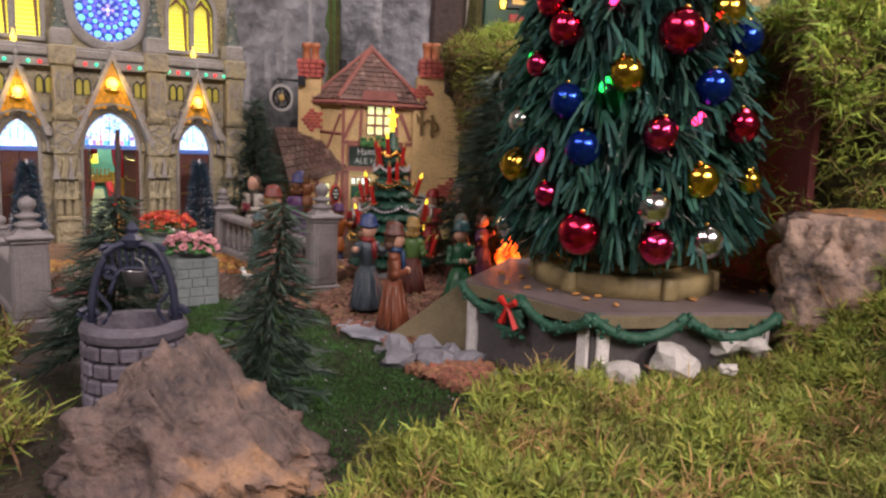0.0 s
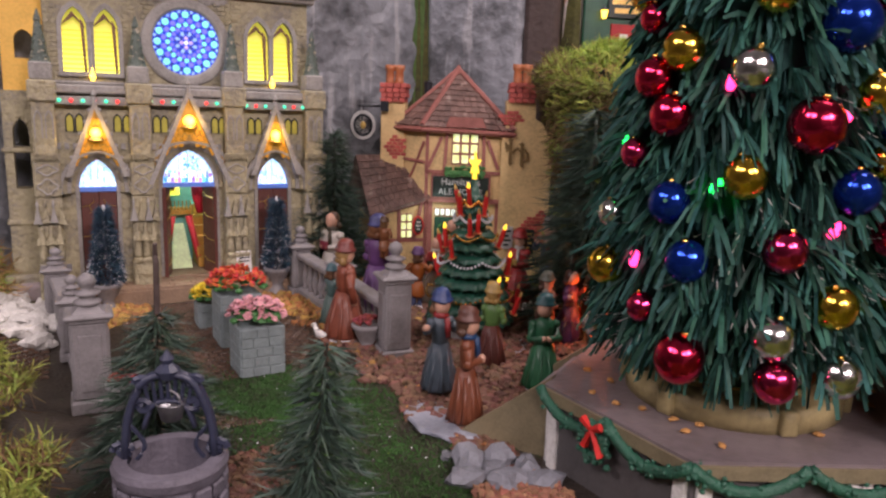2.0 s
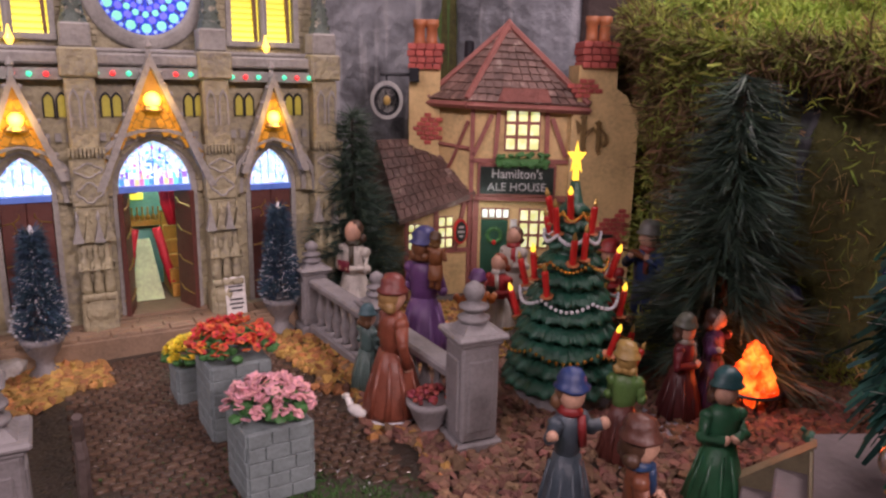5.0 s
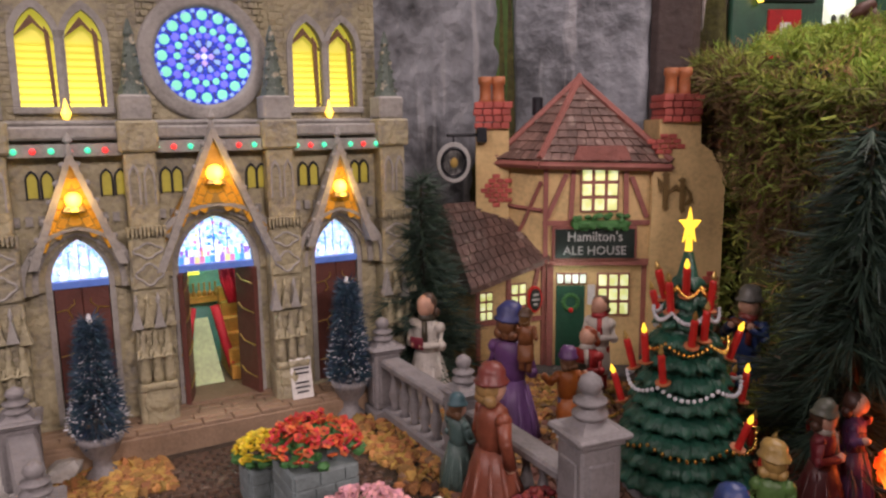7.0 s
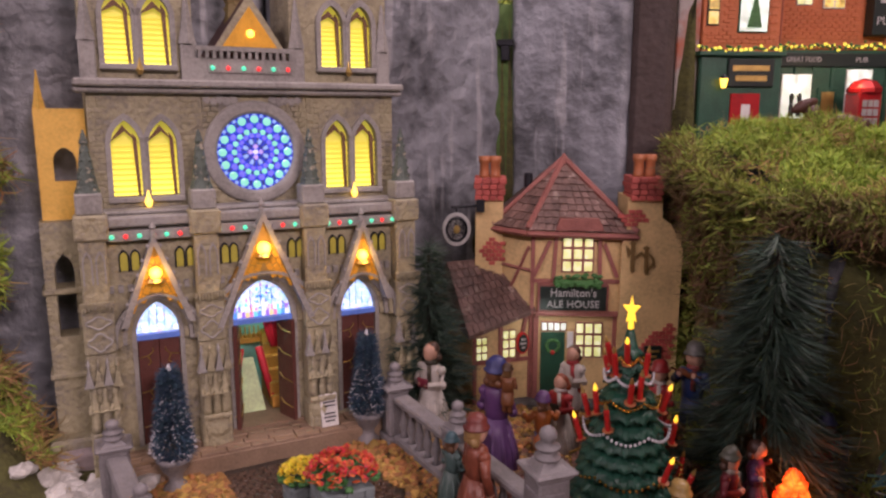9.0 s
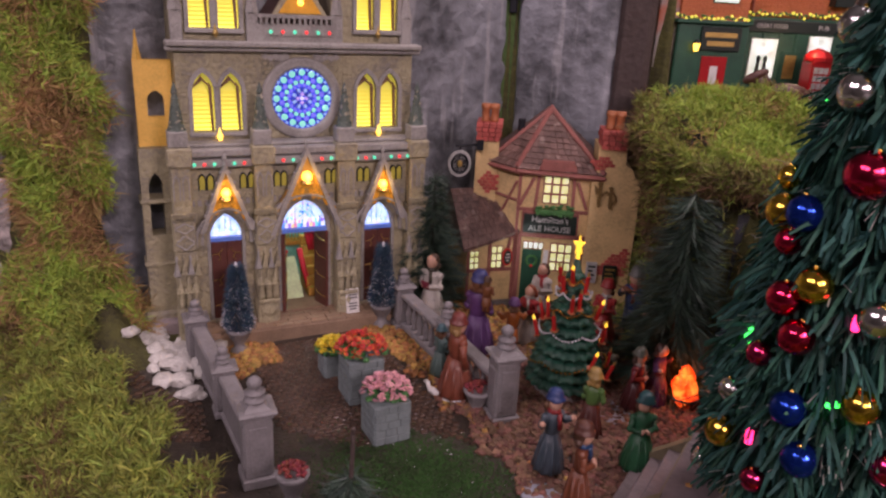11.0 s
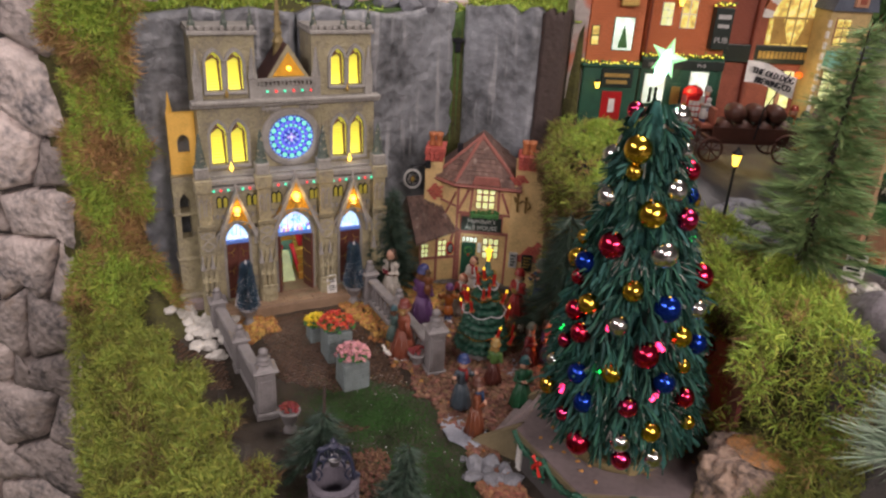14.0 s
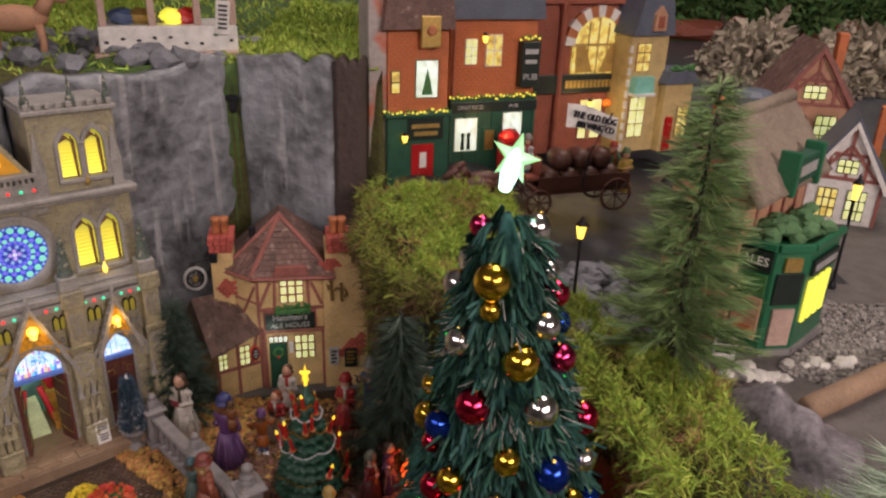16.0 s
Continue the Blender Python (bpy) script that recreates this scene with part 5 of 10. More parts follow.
            part("fairy_bulb", bm, BULB_R if k % 2 else BULB_G, ch, "small lit fairy bulb", True)
        bm = bmesh.new()
        box(bm, x0 - 0.003, x1 + 0.003, y + 0.001, F + 0.004 if z > 0.25 else 0.012, z - 0.003, z + 0.0035, 0)
        part("light_rail", bm, CHURCH_GREY, ch)
    # gallery between the towers, gable and roof behind
    bm = bmesh.new()
    box(bm, -0.037, 0.030, 0.026, 0.040, 0.293, 0.309, 0)
    box(bm, -0.037, 0.030, 0.024, 0.030, 0.314, 0.317, 0)
    for k in range(14):
        x = -0.035 + k * 0.0048
        box(bm, x, x + 0.0022, 0.0245, 0.0285, 0.309, 0.314)
    part("gallery", bm, CHURCH_GREY, ch, "grey stone gallery with a pierced rail")
    bm = bmesh.new()
    prism(bm, [(-0.0235, 0.315), (0.0275, 0.315), (0.0022, 0.3545)], 0.034, 0.038)
    top = part("upper_gable", bm, CHURCH, ch, "stone gable with a self-glowing amber panel")
    bm = bmesh.new()
    # panel of the same emitting brick, its lamplight painted in
    prism(bm, [(-0.017, 0.318), (0.021, 0.318), (0.0022, 0.3455)], 0.0325, 0.0342)
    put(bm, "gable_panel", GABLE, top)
    bm = bmesh.new()
    ball(bm, (0.0022, 0.0318, 0.327), 0.0028, 0, 10, 6)
    put(bm, "lamp_globe", AMBER, top, "", True)
    bm = bmesh.new()
    prism(bm, [(-0.028, 0.309), (0.031, 0.309), (0.0022, 0.354)], 0.038, B)
    part("roof", bm, mat("maroon_roof", (0.10, 0.045, 0.045), 0.6, scale=70), ch, "dark maroon nave roof")
    bm = bmesh.new()
    lathe(bm, [(0.007, 0.335), (0.0055, 0.350), (0.0068, 0.353), (0.0038, 0.362), (0.0045, 0.365), (0.0022, 0.384), (0.0029, 0.386), (0.0006, 0.413)], -0.003, 0.062, 8)
    for k in range(26):
        t = k / 26
        r = 0.0062 * (1 - t) + 0.001
        rock(bm, (-0.003 + r * math.cos(k * 2.4), 0.062 + r * math.sin(k * 2.4), 0.345 + 0.06 * t), (0.0011, 0.0011, 0.0018), k, 0, 1)
    part("spire", bm, mat("old_gold_spire", (0.33, 0.26, 0.12), 0.45, metal=0.3, scale=150), ch, "slender old-gold roof spire")
    # left flank with buttresses
    bm = bmesh.new()
    arch_wall(bm, -0.138, -0.107, 0.20, 0.275, [(-0.1215, 0.007, 0.226, 0.240, 0.249)], 0.055, 0.062)
    lathe(bm, [(0.004, 0.275), (0.0025, 0.283), (0.0004, 0.300)], -0.134, 0.058, 4)
    # the buttress emits a little: amber lamplight painted into its stone
    part("flying_buttress", bm, mat("amber_glow_stone", (0.62, 0.38, 0.10), 0.7, scale=60, emit=0.18, ecolor=(1.0, 0.5, 0.04)), ch, "side buttress with an amber glow in its stone")
    bm = bmesh.new()
    arch_wall(bm, -0.140, -0.112, 0.028, 0.20, [(-0.1275, 0.006, 0.12, 0.165, 0.178)], 0.045, 0.066)
    for z in (0.09, 0.15):
        box(bm, -0.142, -0.112, 0.043, 0.068, z, z + 0.004, 0, None, 0.001)
    box(bm, -0.146, -0.112, 0.03, 0.075, 0.02, 0.05, 0, None, 0.002)
    part("side_buttress", bm, CHURCH, ch)
    bm = bmesh.new()
    box(bm, -0.107, 0.106, B, B + 0.004, 0.03, 0.30)
    part("back_wall", bm, CHURCH, ch)
    # coursed blocks on the plain walls
    rnd = random.Random(8)
    me = None
    for x0, x1, z0, z1 in ((-0.0485, -0.037, 0.209, 0.284), (0.040, 0.0505, 0.209, 0.284), (-0.105, -0.0965, 0.209, 0.284), (0.0975, 0.107, 0.209, 0.284), (-0.034, -0.022, 0.262, 0.284), (0.025, 0.038, 0.262, 0.284), (-0.034, -0.026, 0.209, 0.228), (0.03, 0.038, 0.209, 0.228)):
        z = z0
        while z < z1 - 0.003:
            x = x0 - rnd.uniform(0, 0.003)
            while x < x1:
                w = rnd.uniform(0.0045, 0.0065)
                xa, xb = max(x0, x), min(x1, x + w)
                if xb - xa > 0.0015:
                    bm = bmesh.new()
                    box(bm, xa + 0.00025, xb - 0.00025, F - 0.0006, F + 0.002, z + 0.00025, z + 0.0034, 0, None, 0.0003)
                    part("block", bm, CHURCH, ch)
                x += w
            z += 0.0037


made_small = [mat("glass_bit_pale", c, 0.3, bump=0, emit=1.1, ecolor=c) for c in ((0.45, 0.6, 1.0), (0.55, 0.85, 0.95), (0.75, 0.65, 0.95), (0.9, 0.95, 1.0), (0.5, 0.7, 1.0), (0.8, 0.9, 1.0))]
build_church()
lamp("nave_lamp", "POINT", (*cpt(0.0, 0.05), 0.145), 0.05, (1.0, 0.95, 0.75), 0.006)
for a, z in ((-0.0735, 0.1686), (0.0, 0.1795), (0.0705, 0.1686)):
    lamp("portal_lamp", "POINT", (*cpt(a, -0.010), z), 0.016, (1.0, 0.55, 0.12), 0.004)


# ---- the ale house ----
PX, PY, PA = -0.0996, 0.695, 11.0


def window_grid(parent, x0, x1, y, z0, z1, cols, rows, lit, frame_mat, name="window", label="lit window with small panes"):
    bm = bmesh.new()
    box(bm, x0, x1, y, y + 0.0015, z0, z1)
    w = part(name, bm, frame_mat, parent, label)
    pw, ph = (x1 - x0) / cols, (z1 - z0) / rows
    for c in range(cols):
        for r in range(rows):
            bm = bmesh.new()
            box(bm, x0 + c * pw + pw * 0.14, x0 + (c + 1) * pw - pw * 0.14, y - 0.0008, y + 0.0005, z0 + r * ph + ph * 0.12, z0 + (r + 1) * ph - ph * 0.12, 0, None, 0.0003)
            put(bm, "pane", lit, w)
    return w


def shingles(parent, p00, p10, p01, p11, rows, cols, material, seed, name="shingle", group=None):
    """Courses of overlapping shingles on a quad: p00-p10 the eave, p01-p11 the ridge."""
    rnd = random.Random(seed)
    p00, p10, p01, p11 = map(Vector, (p00, p10, p01, p11))
    n = (p10 - p00).cross(p01 - p00)
    n.normalize()
    for r in range(rows):
        t0, t1 = r / rows, min(1.0, (r + 1.35) / rows)
        a0, a1, b0, b1 = p00.lerp(p01, t0), p10.lerp(p11, t0), p00.lerp(p01, t1), p10.lerp(p11, t1)
        wid = (a1 - a0).length
        k = max(1, round(cols * wid / (p10 - p00).length))
        for c in range(k):
            s0, s1 = c / k + 0.006, (c + 1) / k - 0.006
            if r % 2 and k > 1:
                s0, s1 = max(0, s0 - 0.5 / k), max(0.01, s1 - 0.5 / k)
            lift = 0.0013 + rnd.uniform(0, 0.0005)
            drop = rnd.uniform(-0.03, 0.05) * (b0 - a0).length
            q = [a0.lerp(a1, s0), a0.lerp(a1, s1), b0.lerp(b1, s1), b0.lerp(b1, s0)]
            dn = (a0 - b0).normalized() * drop
            vs = [q[0] + n * lift + dn, q[1] + n * lift + dn, q[2] + n * 0.0003, q[3] + n * 0.0003]
            lo = [v - n * 0.0011 for v in vs]
            me = bpy.data.meshes.new(name)
            me.from_pydata(vs + lo, [], [(0, 1, 2, 3), (4, 7, 6, 5), (0, 4, 5, 1), (1, 5, 6, 2), (2, 6, 7, 3), (3, 7, 4, 0)])
            me.materials.append(material)
            ob = new(name, me)
            ob.parent = parent


def beam(parent, x0, z0, x1, z1, y, w=0.0032, d=0.002, material=None):
    bm = bmesh.new()
    dx, dz = x1 - x0, z1 - z0
    ln = math.hypot(dx, dz)
    px, pz = -dz / ln * w / 2, dx / ln * w / 2
    prism(bm, [(x0 + px, z0 + pz), (x0 - px, z0 - pz), (x1 - px, z1 - pz), (x1 + px, z1 + pz)], y - d, y + 0.001)
    return part("beam", bm, material or TIMBER, parent, "red-brown timber beam")


def build_pub():
    pb = thing("ale_house", pose(PX, PY, 0, 0, 0, PA), "half-timbered cream ale house model with lit windows", "house")
    Z0 = 0.032
    # ground floor bay and upper bay
    bm = bmesh.new()
    box(bm, -0.004, 0.064, 0.0, 0.085, Z0, 0.108)
    part("wall", bm, PLASTER, pb, "cream plaster wall")
    bm = bmesh.new()
    up = [(-0.009, -0.004), (0.069, -0.004), (0.074, 0.085), (-0.034, 0.085), (-0.034, 0.016)]
    n0 = [bm.verts.new((x, y, 0.108)) for x, y in up]
    n1 = [bm.verts.new((x, y, 0.183)) for x, y in up]
    bm.faces.new(n0)
    bm.faces.new(n1[::-1])
    for k in range(5):
        bm.faces.new((n0[k], n1[k], n1[(k + 1) % 5], n0[(k + 1) % 5]))
    part("upper_wall", bm, PLASTER, pb, "cream plaster upper storey")
    # roof: steep facets meeting at a point
    apex = (0.0195, 0.030, 0.2345)
    ridge = (0.0195, 0.075, 0.232)
    eave = [(-0.041, 0.014, 0.180), (-0.012, -0.011, 0.1795), (0.076, -0.010, 0.177), (0.080, 0.085, 0.180), (-0.041, 0.085, 0.180)]
    bm = bmesh.new()
    ev = [bm.verts.new(p) for p in eave]
    ap, rd = bm.verts.new(apex), bm.verts.new(ridge)
    for f in ((ev[0], ev[1], ap), (ev[1], ev[2], ap), (ev[2], ev[3], rd, ap), (ev[4], ev[0], ap, rd), (ev[3], ev[4], rd), tuple(ev[::-1])):
        bm.faces.new(f)
    roof = part("roof", bm, TILE, pb, "steep brown shingled roof")
    shingles(roof, eave[0], eave[1], apex, apex, 9, 7, TILE, 1)
    shingles(roof, eave[1], eave[2], apex, apex, 11, 13, TILE, 2)
    shingles(roof, eave[2], eave[3], apex, ridge, 10, 12, TILE, 3)
    for a in (eave[0], eave[1], eave[2]):
        bm = bmesh.new()
        tube(bm, [Vector(a).lerp(Vector(apex), 0.0) + Vector((0, 0, 0.0015)), Vector(apex) + Vector((0, 0, 0.001))], 0.0026, 6)
        put(bm, "hip_tile", TIMBER, roof, "red-brown hip tiles")
    bm = bmesh.new()
    lathe(bm, [(0.005, 0.229), (0.003, 0.236), (0.0006, 0.2395)], apex[0], apex[1], 8)
    put(bm, "roof_cap", TIMBER, roof)
    for a, b in zip(eave[:3], eave[1:4]):
        bm = bmesh.new()
        tube(bm, [Vector(a) - Vector((0, 0, 0.003)), Vector(b) - Vector((0, 0, 0.003))], 0.0026, 4)
        part("eave_board", bm, TIMBER, pb, "red-brown eave board")
    # dormer head over the upper window
    bm = bmesh.new()
    prism(bm, [(0.010, 0.1795), (0.049, 0.1795), (0.045, 0.189), (0.014, 0.189)], -0.012, 0.012)
    part("dormer", bm, TIMBER, pb, "timber window head")
    # timbers
    for x0, z0, x1, z1 in ((-0.007, 0.108, -0.007, 0.180), (0.066, 0.108, 0.066, 0.178), (-0.009, 0.1365, 0.010, 0.1365), (0.049, 0.1365, 0.068, 0.1365), (-0.006, 0.140, 0.007, 0.170), (0.062, 0.140, 0.051, 0.168), (0.010, 0.137, 0.012, 0.178), (0.048, 0.137, 0.047, 0.178)):
        beam(pb, x0, z0, x1, z1, -0.004)
    for x0, z0, x1, z1 in ((-0.004, 0.109, 0.066, 0.109), (-0.003, Z0, -0.003, 0.108), (0.063, Z0, 0.063, 0.108)):
        beam(pb, x0, z0, x1, z1, -0.0035 if z0 == 0.109 else 0.0, 0.0045)
    # facet at the left: beams follow the slanted wall
    for t0, z0, t1, z1 in ((0.02, 0.145, 0.98, 0.147), (0.05, 0.165, 0.5, 0.135), (0.5, 0.135, 0.9, 0.115)):
        bm = bmesh.new()
        a, b = Vector((-0.009, -0.005, 0)), Vector((-0.0345, 0.0155, 0))
        tube(bm, [a.lerp(b, t0) + Vector((0, 0, z0)), a.lerp(b, t1) + Vector((0, 0, z1))], 0.0016, 4)
        part("beam", bm, TIMBER, pb)
    # windows
    window_grid(pb, 0.0165, 0.0425, -0.0055, 0.1440, 0.1745, 3, 3, PANE_LIT, TIMBER, label="upper window with nine lit panes")
    window_grid(pb, 0.0300, 0.0525, -0.0015, 0.070, 0.1005, 3, 3, PANE_LIT, TIMBER)
    window_grid(pb, 0.0015, 0.0225, -0.0015, 0.0925, 0.1005, 4, 1, PANE_BLUE, TIMBER, label="fanlight with four lit panes")
    bm = bmesh.new()
    rnd = random.Random(4)
    box(bm, 0.0105, 0.0485, -0.0125, -0.004, 0.1335, 0.1385, 0, None, 0.001)
    for k in range(50):
        rock(bm, (rnd.uniform(0.011, 0.048), rnd.uniform(-0.013, -0.005), rnd.uniform(0.133, 0.1425)), (0.0026, 0.002, 0.002), k, 0, 1)
    part("window_box", bm, LEAFGREEN, pb, "green window box of leaves")
    # name board
    bm = bmesh.new()
    box(bm, -0.0025, 0.0555, -0.0075, -0.0035, 0.1105, 0.1345, 0, None, 0.0006)
    board = part("name_board", bm, TIMBER, pb, "dark green name board")
    bm = bmesh.new()
    box(bm, -0.0005, 0.0535, -0.0085, -0.0070, 0.1125, 0.1325)
    put(bm, "board_face", BLACKPAINT, board)
    text("Hamilton's", 0.0098, SIGNGREY, pose(0.0265, -0.0088, 0.1272), board, width=0.037)
    text("ALE HOUSE", 0.0086, SIGNGREY, pose(0.0265, -0.0088, 0.1175), board, width=0.043)
    # door with wreath
    bm = bmesh.new()
    box(bm, 0.0015, 0.0215, -0.0015, 0.001, Z0, 0.0915, 0, None, 0.0004)
    door = part("door", bm, GREENPAINT, pb, "green door with a wreath")
    bm = bmesh.new()
    for k in range(14):
        a = 2 * math.pi * k / 14
        rock(bm, (0.0115 + 0.0052 * math.cos(a), -0.0025, 0.080 + 0.0052 * math.sin(a)), (0.0018, 0.0014, 0.0018), k, 0, 1)
    rock(bm, (0.0115, -0.0035, 0.0745), (0.002, 0.001, 0.002), 3, 1, 1)
    put(bm, "wreath", [LEAFGREEN, CANDLE], door, "green wreath with a red bow")
    bm = bmesh.new()
    box(bm, 0.0235, 0.0285, -0.0020, 0.0, 0.078, 0.092)
    part("notice", bm, WHITE, pb, "white paper notice")
    # left wing, its outer end turned forward
    before = set(pb.children)
    bm = bmesh.new()
    box(bm, -0.060, -0.004, 0.003, 0.07, Z0, 0.102)
    wing = part("wing", bm, PLASTER, pb, "low cream side wing")
    a, b, c, d = (-0.066, -0.006, 0.094), (-0.006, -0.004, 0.112), (-0.072, 0.034, 0.149), (-0.020, 0.034, 0.150)
    bm = bmesh.new()
    vs = [bm.verts.new(p) for p in (a, b, d, c)] + [bm.verts.new(p) for p in ((-0.066, -0.006, 0.091), (-0.006, -0.004, 0.109), (-0.020, 0.075, 0.12), (-0.072, 0.075, 0.11))]
    for q in ((0, 1, 2, 3), (0, 4, 5, 1), (1, 5, 6, 2), (2, 6, 7, 3), (3, 7, 4, 0), (4, 7, 6, 5)):
        bm.faces.new([vs[k] for k in q])
    wroof = part("wing_roof", bm, TILE, pb, "sloping brown shingled side roof")
    shingles(wroof, a, b, c, d, 8, 12, TILE, 7)
    for x0, z0, x1, z1 in ((-0.058, Z0, -0.058, 0.094), (-0.008, Z0, -0.008, 0.108), (-0.035, Z0, -0.035, 0.10), (-0.058, 0.068, -0.006, 0.068), (-0.060, 0.0925, -0.006, 0.108), (-0.020, 0.068, -0.012, 0.106)):
        beam(pb, x0, z0, x1, z1, 0.003)
    window_grid(pb, -0.0335, -0.0215, 0.0015, 0.070, 0.0945, 2, 3, PANE_LIT, TIMBER)
    window_grid(pb, -0.0570, -0.0470, 0.0015, 0.070, 0.0900, 2, 3, PANE_LIT, TIMBER)
    bm = bmesh.new()
    prism(bm, [(-0.0165 + 0.0055 * math.cos(2 * math.pi * k / 16), 0.083 + 0.0095 * math.sin(2 * math.pi * k / 16)) for k in range(16)], -0.0025, 0.0)
    oval = part("oval_sign", bm, CANDLE, pb, "red oval wall sign")
    bm = bmesh.new()
    prism(bm, [(-0.0165 + 0.0042 * math.cos(2 * math.pi * k / 16), 0.083 + 0.0078 * math.sin(2 * math.pi * k / 16)) for k in range(16)], -0.0032, -0.002)
    put(bm, "oval_field", BLACKPAINT, oval)
    bm = bmesh.new()
    for z, w in ((0.0865, 0.004), (0.083, 0.0055), (0.0795, 0.003)):
        box(bm, -0.0165 - w / 2, -0.0165 + w / 2, -0.0036, -0.003, z - 0.0008, z + 0.0008)
    put(bm, "oval_bars", SIGNGREY, oval)
    turned = pose(-0.004, 0.003, 0, 0, 0, 21) @ pose(0.004, -0.003, 0)
    for ob in set(pb.children) - before:
        ob.matrix_basis = turned @ ob.matrix_basis
    # chimneys
    for nm, prof, cx, y in (("chimney", ((-0.0585, -0.0285, Z0, 0.128), (-0.0545, -0.0315, 0.128, 0.200)), -0.043, 0.012), ("chimney", ((0.066, 0.118, Z0, 0.150), (0.0760, 0.1045, 0.182, 0.205)), 0.0815, -0.009)):
        bm = bmesh.new()
        if cx < 0:
            prism(bm, [(-0.0585, Z0), (-0.0275, Z0), (-0.0275, 0.127), (-0.0315, 0.134), (-0.0315, 0.203), (-0.0545, 0.203), (-0.0545, 0.134), (-0.0585, 0.127)], y, y + 0.03)
        else:
            prism(bm, [(0.064, Z0), (0.1125, Z0), (0.1125, 0.165), (0.1025, 0.185), (0.0950, 0.190), (0.0950, 0.206), (0.0675, 0.206), (0.0675, 0.178), (0.064, 0.168)], y, y + 0.045)
        c = part(nm, bm, PLASTER, pb, "cream plaster chimney with a red brick top")
        top = 0.201 if cx < 0 else 0.204
        for r in range(4):
            for k in range(4):
                bm = bmesh.new()
                hw = 0.0122 + 0.0004 * r
                x0 = cx - hw + k * hw / 2 + (0.001 if r % 2 else 0)
                box(bm, x0, x0 + hw / 2 - 0.0005, y - 0.003 - 0.0004 * r, y + 0.033, top + r * 0.0047, top + r * 0.0047 + 0.0043, 0, None, 0.0004)
                put(bm, "brick", REDBRICK, c)
        for s in (-0.0045, 0.0045):
            bm = bmesh.new()
            lathe(bm, [(0.0052, top + 0.0185), (0.0042, top + 0.021), (0.0040, top + 0.030), (0.0052, top + 0.0315), (0.0050, top + 0.036), (0.0030, top + 0.036)], cx + s, y + 0.012, 10)
            put(bm, "chimney_pot", TERRA, c, "terracotta chimney pot", True)
        # patches of bare brick
        rnd = random.Random(9 if cx < 0 else 3)
        spots = ((-0.040, 0.158, 7, 5),) if cx < 0 else ((0.071, 0.190, 4, 4), (0.089, 0.088, 9, 9))
        for bx, bz, nr, nc in spots:
            for r in range(nr):
                for k in range(nc):
                    x = bx + (k - nc / 2) * 0.0056 + (0.0028 if r % 2 else 0)
                    z = bz + (r - nr / 2) * 0.0034
                    keep = abs(k - nc / 2 + 0.4) / nc + abs(r - nr / 2 + 0.5) / nr < 0.55 if nr < 9 else (k - r * 0.75 > 0.2 and x < 0.1075)
                    if keep and (cx > 0 or x < -0.032):
                        bm = bmesh.new()
                        box(bm, x, x + 0.0051, y - 0.0011, y + 0.001, z, z + 0.0030, 0, None, 0.0003)
                        put(bm, "brick", REDBRICK, c)
    bm = bmesh.new()
    for x, z0, z1 in ((0.0728, 0.1455, 0.1700), (0.0838, 0.1440, 0.1660)):
        prism(bm, [(x - 0.0016, z0 + 0.002), (x, z0 - 0.001), (x + 0.0026, z0 + 0.0015), (x + 0.0016, z0 + 0.003), (x + 0.0016, z1 - 0.002), (x + 0.0024, z1), (x - 0.0004, z1 + 0.0018), (x - 0.0032, z1 - 0.0004), (x - 0.0016, z1 - 0.002)], -0.0106, -0.0096)
    prism(bm, [(0.0740, 0.1585), (0.0795, 0.1630), (0.0826, 0.1600), (0.0826, 0.1570), (0.0795, 0.1600), (0.0740, 0.1555)], -0.0105, -0.0096)
    prism(bm, [(0.0670, 0.1680), (0.0712, 0.1640), (0.0712, 0.1600), (0.0690, 0.1570), (0.0678, 0.1625)], -0.0105, -0.0096)
    prism(bm, [(0.0860, 0.1480), (0.0912, 0.1520), (0.0900, 0.1575), (0.0860, 0.1620), (0.0860, 0.1595), (0.0882, 0.1560), (0.0882, 0.1530), (0.0860, 0.1508)], -0.0105, -0.0096)
    part("painted_initial", bm, mat("bronze_lettering", (0.17, 0.105, 0.03), 0.5, scale=120), pb, "ornate bronze painted initial")
    bm = bmesh.new()
    prism(bm, [(0.1090, 0.150), (0.1230, 0.150), (0.1230, 0.178), (0.1160, 0.190), (0.1090, 0.182)], 0.0, 0.02)
    box(bm, 0.1090, 0.1240, -0.002, 0.022, 0.186, 0.192, 1, None, 0.0006)
    lathe(bm, [(0.0045, 0.192), (0.0036, 0.194), (0.0045, 0.202)], 0.1165, 0.010, 8, 1)
    part("side_chimney", bm, [PLASTER, TERRA], pb)
    # notices on the right wing, and a sloping red lean-to
    for x0, x1, z0, z1, m in ((0.068, 0.079, 0.064, 0.086, SIGNGREY), (0.0855, 0.0995, 0.060, 0.084, BLACKPAINT)):
        bm = bmesh.new()
        box(bm, x0, x1, -0.0125, -0.0085, z0, z1, 0, None, 0.0004)
        nb = part("notice_board", bm, m, pb, "small framed notice")
        bm = bmesh.new()
        for k in range(4):
            box(bm, x0 + 0.002, x1 - 0.002 - 0.002 * (k % 2), -0.0132, -0.0122, z1 - 0.005 - k * 0.0045, z1 - 0.003 - k * 0.0045)
        put(bm, "sign_lettering", GOLDPAINT if m is BLACKPAINT else BLACKPAINT, nb)
    # hanging sign
    bm = bmesh.new()
    tube(bm, [(-0.050, 0.010, 0.197), (-0.074, -0.006, 0.197)], 0.0013, 6)
    box(bm, -0.054, -0.047, 0.004, 0.013, 0.192, 0.202)
